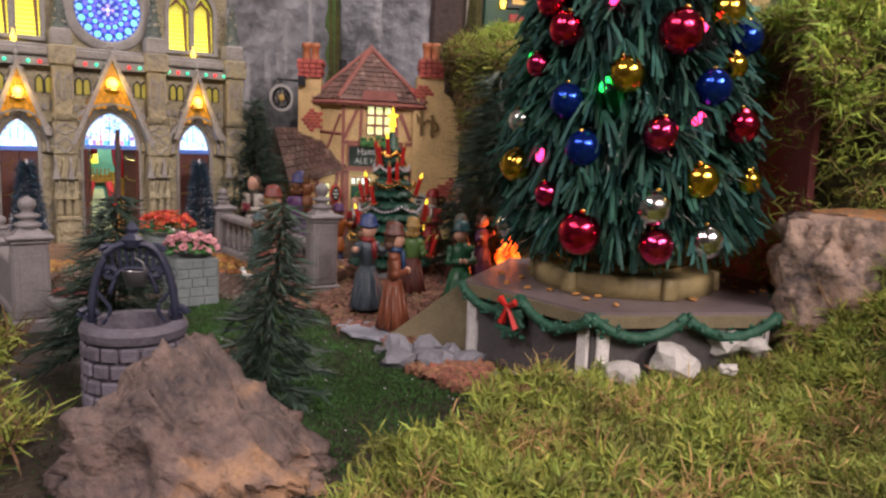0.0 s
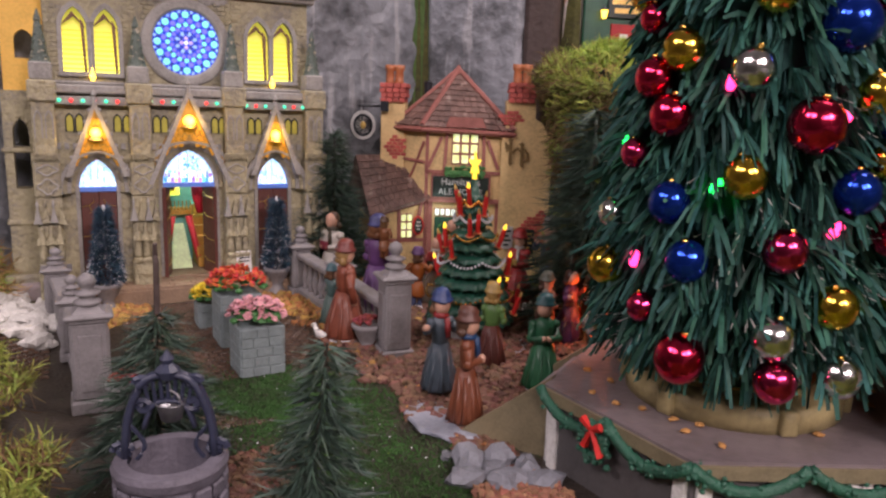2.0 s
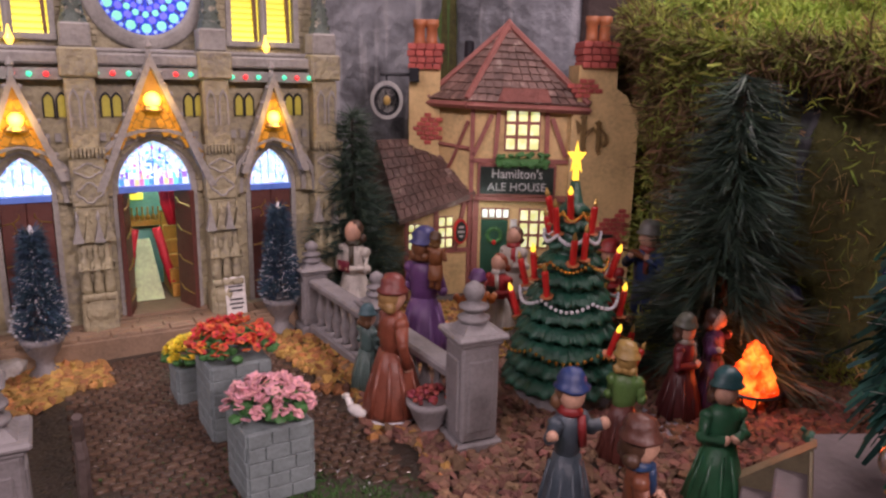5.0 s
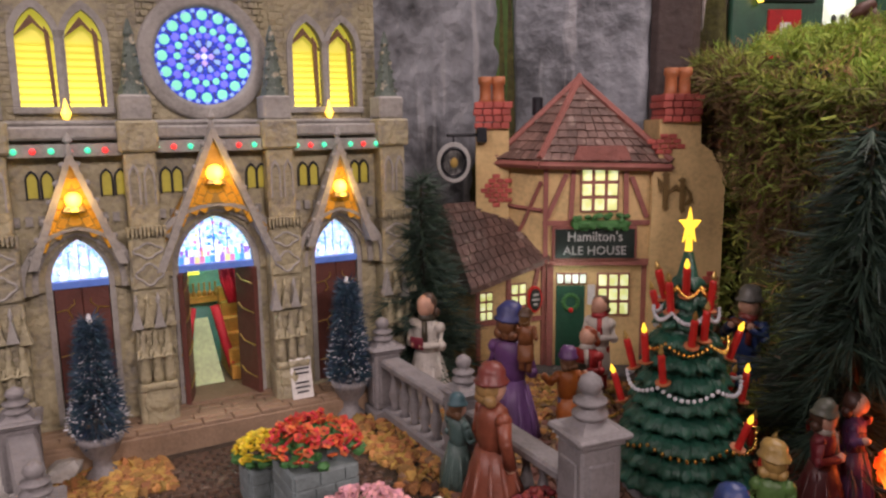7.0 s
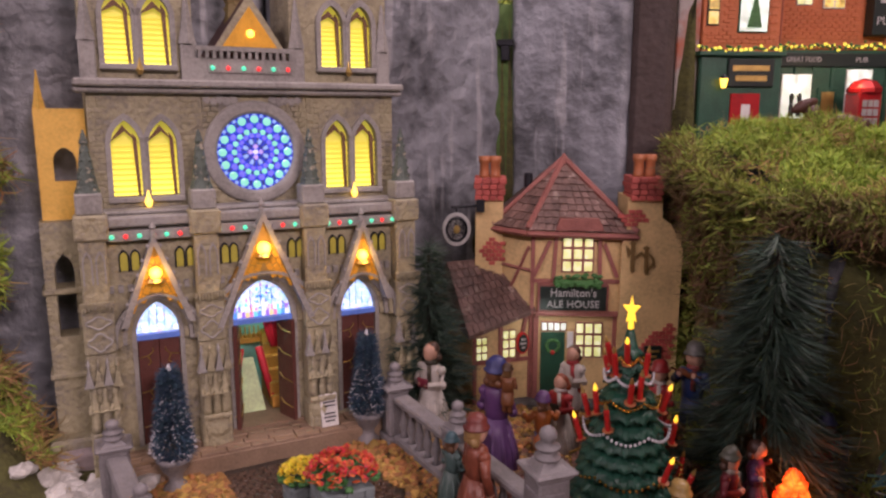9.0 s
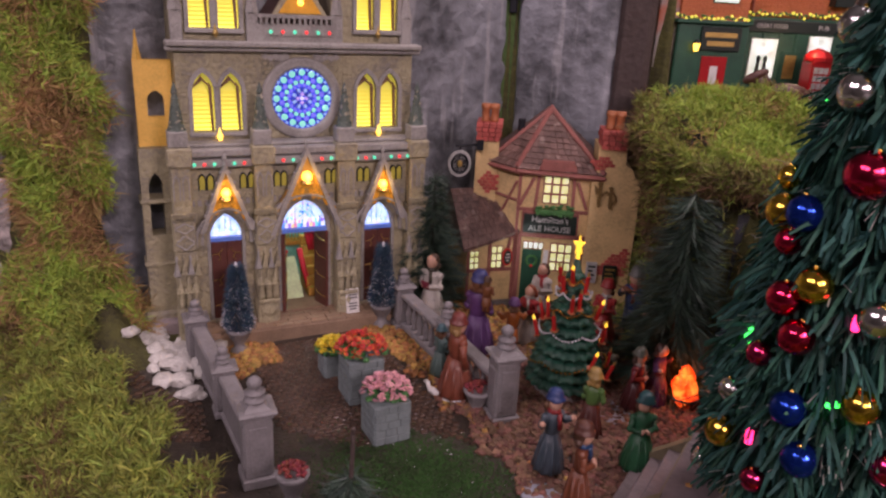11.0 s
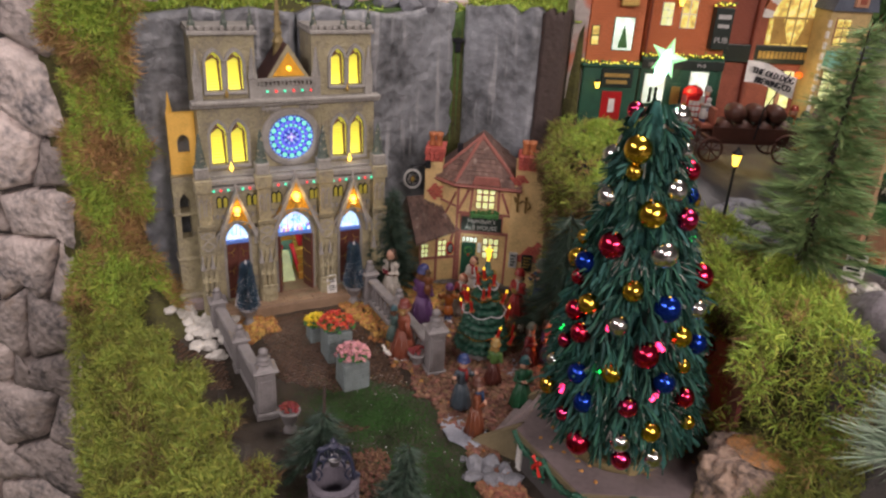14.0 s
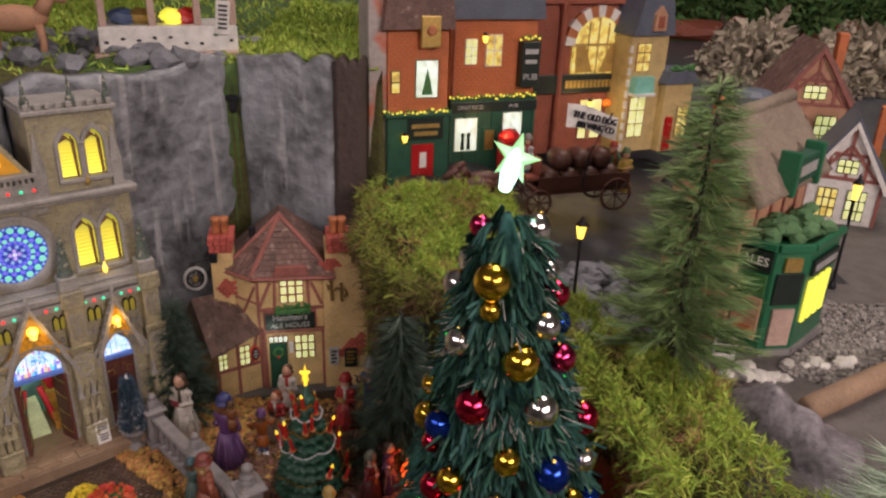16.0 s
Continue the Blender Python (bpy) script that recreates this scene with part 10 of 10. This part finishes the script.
def build_ale_shop():
    t = thing("ale_shop", pose(0.370, 0.517, 0.200), "bottle green ale shop with yellow lit side windows", "shop")
    H = 0.096
    pts = [(-0.032, 0.011), (-0.010, -0.009), (0.020, -0.005), (0.066, 0.039), (0.025, 0.083)]
    bm = bmesh.new()
    a, b = [bm.verts.new((x, y, 0)) for x, y in pts], [bm.verts.new((x, y, H)) for x, y in pts]
    bm.faces.new(a[::-1])
    bm.faces.new(b)
    for k in range(5):
        bm.faces.new((a[k], a[(k + 1) % 5], b[(k + 1) % 5], b[k]))
    part("body", bm, TRAMGREEN, t, "bottle green painted front")
    def panel(p, q, s0, s1, z0, z1, m, name, out=0.0015, label=""):
        p, q = Vector(p), Vector(q)
        d = (q - p)
        ang = math.degrees(math.atan2(d.y, d.x))
        bm = bmesh.new()
        box(bm, d.length * s0, d.length * s1, -out, 0.001, z0, z1, 0, pose(p.x, p.y, 0, 0, 0, ang), 0.0004)
        return part(name, bm, m, t, label), pose(p.x, p.y, 0, 0, 0, ang), d.length
    A, B, C, D = pts[0], pts[1], pts[2], pts[3]
    ob, m, L = panel(A, B, 0.05, 0.95, 0.078, 0.096, BLACKPAINT, "ales_sign", 0.003, "black sign")
    text("ALES", 0.0105, WHITE, m @ pose(L * 0.5, -0.0034, 0.087), ob)
    panel(A, B, 0.12, 0.88, 0.056, 0.075, LEAFGREEN, "green_panel", 0.002)
    panel(A, B, 0.12, 0.88, 0.016, 0.054, PEACH, "poster", 0.0025, "cream poster with an orange label")
    panel(A, B, 0.24, 0.76, 0.018, 0.029, TERRA, "poster_label", 0.0032)
    panel(B, C, 0.10, 0.90, 0.050, 0.078, BLACKPAINT, "dark_panel", 0.002)
    panel(B, C, 0.20, 0.85, 0.012, 0.046, PINKBOARD, "poster", 0.0025, "pale poster with a red frame")
    panel(B, C, 0.25, 0.75, 0.080, 0.092, GOLDPAINT, "yellow_sign", 0.003)
    for k in range(4):
        s0 = 0.12 + k * 0.2
        panel(C, D, s0, s0 + 0.115, 0.030, 0.068, LITYEL, "window", 0.002, "tall window lit lemon yellow")
    ob, m, L = panel(C, D, 0.08, 0.92, 0.074, 0.088, BLACKPAINT, "fascia", 0.003, "dark fascia with pale bars")
    bm = bmesh.new()
    for k in range(10):
        box(bm, L * 0.14 + k * L * 0.072, L * 0.18 + k * L * 0.072, -0.0038, -0.0028, 0.078, 0.084, 0, m)
    put(bm, "sign_lettering", SIGNGREY, ob)
    for p, q in ((A, B), (B, C), (C, D)):
        panel(p, q, 0.0, 1.0, 0.098, 0.104, TRAMGREEN, "cornice", 0.004)
        panel(p, q, 0.0, 1.0, 0.0, 0.008, BALUSTER, "plinth", 0.003)
    rnd = random.Random(2)
    bm = bmesh.new()
    for k in range(60):
        s = rnd.random()
        x = rnd.uniform(-0.022, 0.050)
        y = rnd.uniform(0.0, 0.9) * 0.045 + 0.006
        rock(bm, (x, y + x * 0.45, H + 0.004 + rnd.uniform(0, 0.010)), (0.008, 0.007, 0.006), k, 0, 1)
    tagged(part("roof_greenery", bm, mat("grey_green_moss_roof", (0.09, 0.20, 0.085), 0.8, scale=90, bump=0.6), t, "grey-green mossy flat roof"), "grey-green mossy flat roof", kind="stuff")


build_cottage()
build_ale_shop()
lantern_post(0.214, 0.570, 0.206, 0.093, "black street lamp with a glowing amber lantern by the scree")
lantern_post(0.500, 0.655, 0.198, 0.122, "black street lamp with a glowing amber lantern by the ale shop")
lantern_post(0.575, 0.885, 0.165, 0.125, "black street lamp with a glowing amber lantern by the far houses")
bm = bmesh.new()
box(bm, -0.009, 0.009, -0.001, 0.001, 0, 0.028, 0, None, 0.0004)
ws = tagged(put(bm, "pavement_sign", WHITE, None, "", False, pose(0.329, 0.499, 0.203, -8, 0, -15)), "small white pavement sign with dark bars", "sign")
bm = bmesh.new()
for k in range(5):
    box(bm, -0.0065, 0.0065 - 0.002 * (k % 2), -0.0018, -0.0008, 0.006 + k * 0.0042, 0.0085 + k * 0.0042)
put(bm, "sign_lettering", IRON, ws)


def tudor(px, py, z, ang, w, h, d, label, roofmat, bricky):
    t = thing("tudor_house", pose(px, py, z, 0, 0, ang), label, "house", "half-timbered houses")
    e = h * 0.5
    bm = bmesh.new()
    prism(bm, [(-w / 2, 0), (w / 2, 0), (w / 2, e), (0, h), (-w / 2, e)], 0, d)
    part("wall", bm, PEACH if not bricky else WHITE, t, "plaster gable wall")
    bm = bmesh.new()
    for s in (-1, 1):
        prism(bm, [(s * (w / 2 + 0.010), e - 0.012), (s * (w / 2 + 0.012), e - 0.008), (0, h + 0.008), (0, h)], -0.006, d)
    part("roof", bm, roofmat, t, "dark pitched roof")
    for x0, z0, x1, z1 in ((-w / 2, e, w / 2, e), (0, e, 0, h - 0.008), (-w * 0.25, e, -w * 0.25, h * 0.72), (w * 0.25, e, w * 0.25, h * 0.72), (-w * 0.42, e, 0, h * 0.8), (w * 0.42, e, 0, h * 0.8), (-w * 0.25, h * 0.72, w * 0.25, h * 0.72), (-w / 2, 0, -w / 2, e), (w / 2, 0, w / 2, e)):
        beam(t, x0, z0, x1, z1, 0.0, 0.004)
    for s in (-1, 1):
        bm = bmesh.new()
        prism(bm, [(s * (w / 2 + 0.011), e - 0.014), (s * (w / 2 + 0.004), e - 0.014), (0, h - 0.004), (0, h + 0.004)], -0.008, -0.003)
        part("bargeboard", bm, WHITE if bricky else TIMBER, t)
    shop_window(t, -w * 0.32, -w * 0.05, e * 0.25, e * 0.8, -0.001, TOWNLIT, IRON, 3, 3)
    shop_window(t, w * 0.08, w * 0.34, e * 0.25, e * 0.8, -0.001, PANE_LIT, IRON, 3, 3)
    shop_window(t, -w * 0.14, w * 0.14, e * 1.1, e * 1.35, -0.001, PANE_LIT, IRON, 3, 2)
    bm = bmesh.new()
    box(bm, w * 0.3, w * 0.42, d * 0.4, d * 0.55, e, h * 1.12, 0, None, 0.001)
    part("chimney", bm, BRICK_O, t, "brick chimney")
    return t


tudor(0.614, 0.998, 0.248, -12, 0.105, 0.150, 0.13, "half-timbered house with peach gable and lit windows", TILE, False)
tudor(0.603, 0.855, 0.188, -25, 0.085, 0.140, 0.10, "white-edged gabled house with lit lattice windows", BLUEROOF, True)
bm = bmesh.new()
box(bm, 0.492, 0.585, 0.970, 1.045, 0.22, 0.322, 0, None, 0.002)
tagged(put(bm, "brick_annex", BRICK_O), "low orange brick annex with a flat blue roof", "house")
bm = bmesh.new()
lathe(bm, [(0.030, 0.322), (0.030, 0.334), (0.022, 0.340), (0.012, 0.342)], 0.530, 1.00, 12)
tagged(put(bm, "round_roof", BLUEROOF), "round blue-grey annex roof", "roof")

# telephone box, wagon, horses
pb = thing("telephone_box", pose(0.177, 0.872, 0.236, 0, 0, 20), "small red telephone box on the street", "telephone box")
bm = bmesh.new()
box(bm, -0.011, 0.011, -0.011, 0.011, 0, 0.056, 0, None, 0.001)
part("body", bm, REDDOOR, pb)
bm = bmesh.new()
lathe(bm, [(0.015, 0.056), (0.015, 0.060), (0.010, 0.066), (0.002, 0.069)], 0, 0, 8)
part("roof", bm, REDDOOR, pb)
bm = bmesh.new()
for r in range(5):
    for c in range(3):
        box(bm, -0.008 + c * 0.0056, -0.0035 + c * 0.0056, -0.0118, -0.0108, 0.010 + r * 0.0082, 0.0165 + r * 0.0082)
part("panes", bm, SIGNGREY, pb)


def build_wagon():
    t = thing("brewery_wagon", pose(0.217, 0.797, 0.228, 0, 0, 18), "dark brown horse-drawn wagon laden with barrels", "wagon")
    bm = bmesh.new()
    box(bm, -0.020, 0.100, -0.018, 0.018, 0.022, 0.028, 0, None, 0.001)
    box(bm, -0.020, 0.100, -0.020, -0.018, 0.028, 0.044, 0)
    box(bm, -0.020, 0.100, 0.018, 0.020, 0.028, 0.044, 0)
    part("bed", bm, HORSE, t, "dark brown wagon bed")
    bm = bmesh.new()
    box(bm, -0.034, -0.018, -0.016, 0.016, 0.040, 0.046, 0, None, 0.001)
    box(bm, -0.020, -0.016, -0.016, 0.016, 0.046, 0.066, 0, None, 0.001)
    part("driver_seat", bm, BRICK_D, t, "red-brown driver's seat")
    for k in range(7):
        bm = bmesh.new()
        x, z = 0.000 + (k % 4) * 0.026 + (0.013 if k > 3 else 0), 0.040 + (0.020 if k > 3 else 0)
        lathe(bm, [(0.009, -0.016), (0.012, -0.006), (0.012, 0.006), (0.009, 0.016)], 0, 0, 12, 0, pose(x, 0, z, 90))
        part("barrel", bm, HORSE, t, "dark brown barrel", True)
    for x, r in ((-0.020, 0.015), (0.080, 0.019)):
        for s in (-1, 1):
            bm = bmesh.new()
            n = 20
            tube(bm, [(r * math.cos(2 * math.pi * k / n), 0, r + r * math.sin(2 * math.pi * k / n)) for k in range(n + 1)], 0.0017, 6)
            for k in range(8):
                a = math.pi * k / 4
                tube(bm, [(0, 0, r), (r * math.cos(a), 0, r + r * math.sin(a))], 0.0009, 4)
            ob = part("wheel", bm, HORSE, t, "spoked wheel")
            ob.matrix_basis = pose(x, s * 0.024, 0)
    bm = bmesh.new()
    tube(bm, [(0.034, -0.023, 0.03), (0.036, -0.028, 0.07), (0.060, -0.028, 0.118)], 0.0010, 6)
    part("banner_pole", bm, IRON, t)
    bm = bmesh.new()
    n = 10
    for k in range(n):
        x0, x1 = k / n, (k + 1) / n
        f = lambda s: (0.002 + 0.066 * s, -0.030 - 0.004 * math.sin(s * 6.0), 0.118 - 0.016 * s + 0.003 * math.sin(s * 5))
        a, b = f(x0), f(x1)
        vs = [bm.verts.new(p) for p in ((a[0], a[1], a[2] - 0.013), (b[0], b[1], b[2] - 0.013), (b[0], b[1], b[2] + 0.013), (a[0], a[1], a[2] + 0.013), (a[0], a[1] + 0.001, a[2] - 0.013), (b[0], b[1] + 0.001, b[2] - 0.013), (b[0], b[1] + 0.001, b[2] + 0.013), (a[0], a[1] + 0.001, a[2] + 0.013))]
        for q in ((0, 1, 2, 3), (7, 6, 5, 4), (0, 4, 5, 1), (3, 2, 6, 7)):
            bm.faces.new([vs[i] for i in q])
    bn = part("banner", bm, WHITE, t, "white banner with dark lettering")
    ink = IRON
    text("THE OLD DOG", 0.0105, ink, pose(0.034, -0.0365, 0.1145, 0, 13.5, 0), bn, width=0.056, depth=0.0014)
    text("BREWING CO", 0.0105, ink, pose(0.0355, -0.0365, 0.1040, 0, 13.5, 0), bn, width=0.048, depth=0.0014)


build_wagon()
figurine("driver figurine in a white shirt with a red cross", 0.190, 0.788, 0.269, 0.050, -40, (0.60, 0.57, 0.55), (0.06, 0.10, 0.22), (0.25, 0.23, 0.22), (0.1, 0.05, 0.03), False, (0.45, 0.03, 0.05), "front", False)
figurine("woman figurine in a yellow coat on the street", 0.328, 0.876, 0.226, 0.058, 10, (0.45, 0.30, 0.05), (0.42, 0.28, 0.05), (0.10, 0.16, 0.06), (0.1, 0.05, 0.03), True, None, "front", True)
figurine("figurine in a green coat with red flowers on the street", 0.316, 0.896, 0.226, 0.060, 0, (0.05, 0.12, 0.05), (0.25, 0.03, 0.03), (0.35, 0.04, 0.02), (0.1, 0.05, 0.03), True, (0.45, 0.1, 0.02), "out", True)
animal("horse_figurine", "dark brown resin cart horse", 0.132, 0.768, 0.228, 0.056, 198, HORSE)
animal("horse_figurine", "dark brown resin cart horse", 0.140, 0.794, 0.229, 0.056, 198, HORSE)
animal("horse_figurine", "brown resin horse above the slate", -0.455, 0.742, gz(-0.455, 0.742), 0.075, 10, PEACH)
animal("horse_figurine", "brown resin horse above the slate", -0.375, 0.800, gz(-0.375, 0.800), 0.075, 25, PEACH)


# stall above the slate
def build_stall():
    t = thing("pink_stall", pose(-0.235, 0.875, 0.378, 0, 0, 23), "pale pink wooden stall on a board above the slate", "stall")
    bm = bmesh.new()
    box(bm, -0.085, 0.080, -0.035, 0.06, 0, 0.011, 0, None, 0.0015)
    part("base_board", bm, PINKBOARD, t, "pale pink board")
    bm = bmesh.new()
    box(bm, -0.078, 0.074, -0.030, 0.055, 0.011, 0.040, 0, None, 0.001)
    body = part("counter", bm, WHITE, t, "white counter with small cut-outs")
    rnd = random.Random(3)
    for k in range(9):
        bm = bmesh.new()
        rock(bm, (-0.07 + k * 0.017, -0.0305, 0.020 + rnd.uniform(0, 0.012)), (0.003, 0.0008, 0.002), k, 0, 1)
        put(bm, "cutout", LEAFGREEN if k == 7 else IRON, body)
    for x in (-0.072, -0.020, 0.030, 0.070):
        bm = bmesh.new()
        box(bm, x - 0.004, x + 0.004, -0.028, -0.020, 0.040, 0.130, 0, None, 0.001)
        part("post", bm, PINKBOARD, t)
    for x, m in ((-0.050, paint(0.10, 0.16, 0.30)), (-0.030, GOLDPAINT), (0.005, LITYEL), (0.020, CANDLE)):
        bm = bmesh.new()
        rock(bm, (x, 0.0, 0.048), (0.016, 0.012, 0.010), x * 300, 0, 2)
        part("stall_item", bm, m, t)
    bm = bmesh.new()
    box(bm, 0.044, 0.060, -0.034, -0.032, 0.036, 0.074, 0, pose(0, 0, 0, 0, 6, 0), 0.0005)
    s = part("price_board", bm, WHITE, t, "white price board with dark bars")
    bm = bmesh.new()
    for k in range(6):
        box(bm, 0.047, 0.057, -0.0348, -0.0338, 0.042 + k * 0.005, 0.0445 + k * 0.005, 0, pose(0, 0, 0, 0, 6, 0))
    put(bm, "sign_lettering", IRON, s)
    bm = bmesh.new()
    prism(bm, [(-0.085, 0.130), (0.080, 0.130), (0.074, 0.150), (-0.078, 0.150)], -0.036, 0.06)
    part("roof", bm, BRICK_D, t, "dark red roof")


build_stall()


# far bank: bushes and hedges
def bush(x, y, z, r, material, seed, label):
    rs = np.random.RandomState(seed)
    n = 1400
    d = rs.normal(size=(n, 3))
    d[:, 2] = np.abs(d[:, 2])
    d /= np.linalg.norm(d, axis=1)[:, None]
    lump = 1 + 0.3 * np.sin(d[:, 0] * 5 + seed) * np.cos(d[:, 1] * 6)
    p = d * (r * lump * rs.uniform(0.6, 1.0, n))[:, None] + [x, y, z]
    ob = blades("bush", p, d, r * 0.30, r * 0.12, material, seed, 0.9)
    ob["kind"] = ""
    tagged(ob, label, "bush", "far bushes")


FARLEAF = mat("far_bush_leaves", (0.10, 0.20, 0.06), 0.8, scale=14, bump=0, island=0.3)
PALE = mat("pale_bush_leaves", (0.42, 0.37, 0.28), 0.8, scale=30, bump=0, island=0.3)
rb = random.Random(10)
for k in range(9):
    bush(1.00 + 0.09 * k + rb.uniform(-0.03, 0.03), 2.15 + rb.uniform(-0.15, 0.2), 0.17, rb.uniform(0.10, 0.15), PALE, 100 + k, "pale dry craft bush by the water")
for k in range(12):
    bush(0.75 + 0.17 * k, 3.5 + rb.uniform(-0.3, 0.3), 0.22, rb.uniform(0.12, 0.2), FARLEAF, 120 + k, "green craft bush on the far bank")
for k in range(7):
    bm = bmesh.new()
    rock(bm, (0, 0, 0), (rb.uniform(0.12, 0.25), 0.10, 0.06), k + 3.0, 0, 2, 0.4)
    tagged(put(bm, "bank_rock", BRICK_D, None, "", False, pose(0.9 + 0.28 * k, 3.15 + rb.uniform(-0.05, 0.3), 0.20, 0, 0, rb.uniform(-30, 30))), "red-brown rock on the far bank", "rock", "rocks on the far bank")
bush(0.56, 1.22, 0.19, 0.05, MOSS, 141, "green craft bush beside the yellow house")
bm = bmesh.new()
tube(bm, [(0.360, 0.414, 0.214), (0.447, 0.470, 0.209), (0.540, 0.528, 0.205)], 0.0095, 12)
tagged(put(bm, "log_edging", mat("weathered_log", (0.30, 0.20, 0.13), 0.8, scale=40, bump=0.7, bscale=160), None, "", True), "tan log edging along the ledge path", "log")

# bolt and dark bracket in the joint of the slate panels
bm = bmesh.new()
box(bm, -0.004, 0.004, -0.003, 0.004, -0.010, 0.010, 0, None, 0.0008)
box(bm, -0.008, 0.008, -0.004, 0.0, 0.004, 0.010, 0, None, 0.0008)
tagged(put(bm, "wall_bracket", IRON, None, "", False, pose(-0.1550, 0.833, 0.334)), "small black metal bracket between slate panels", "bracket")
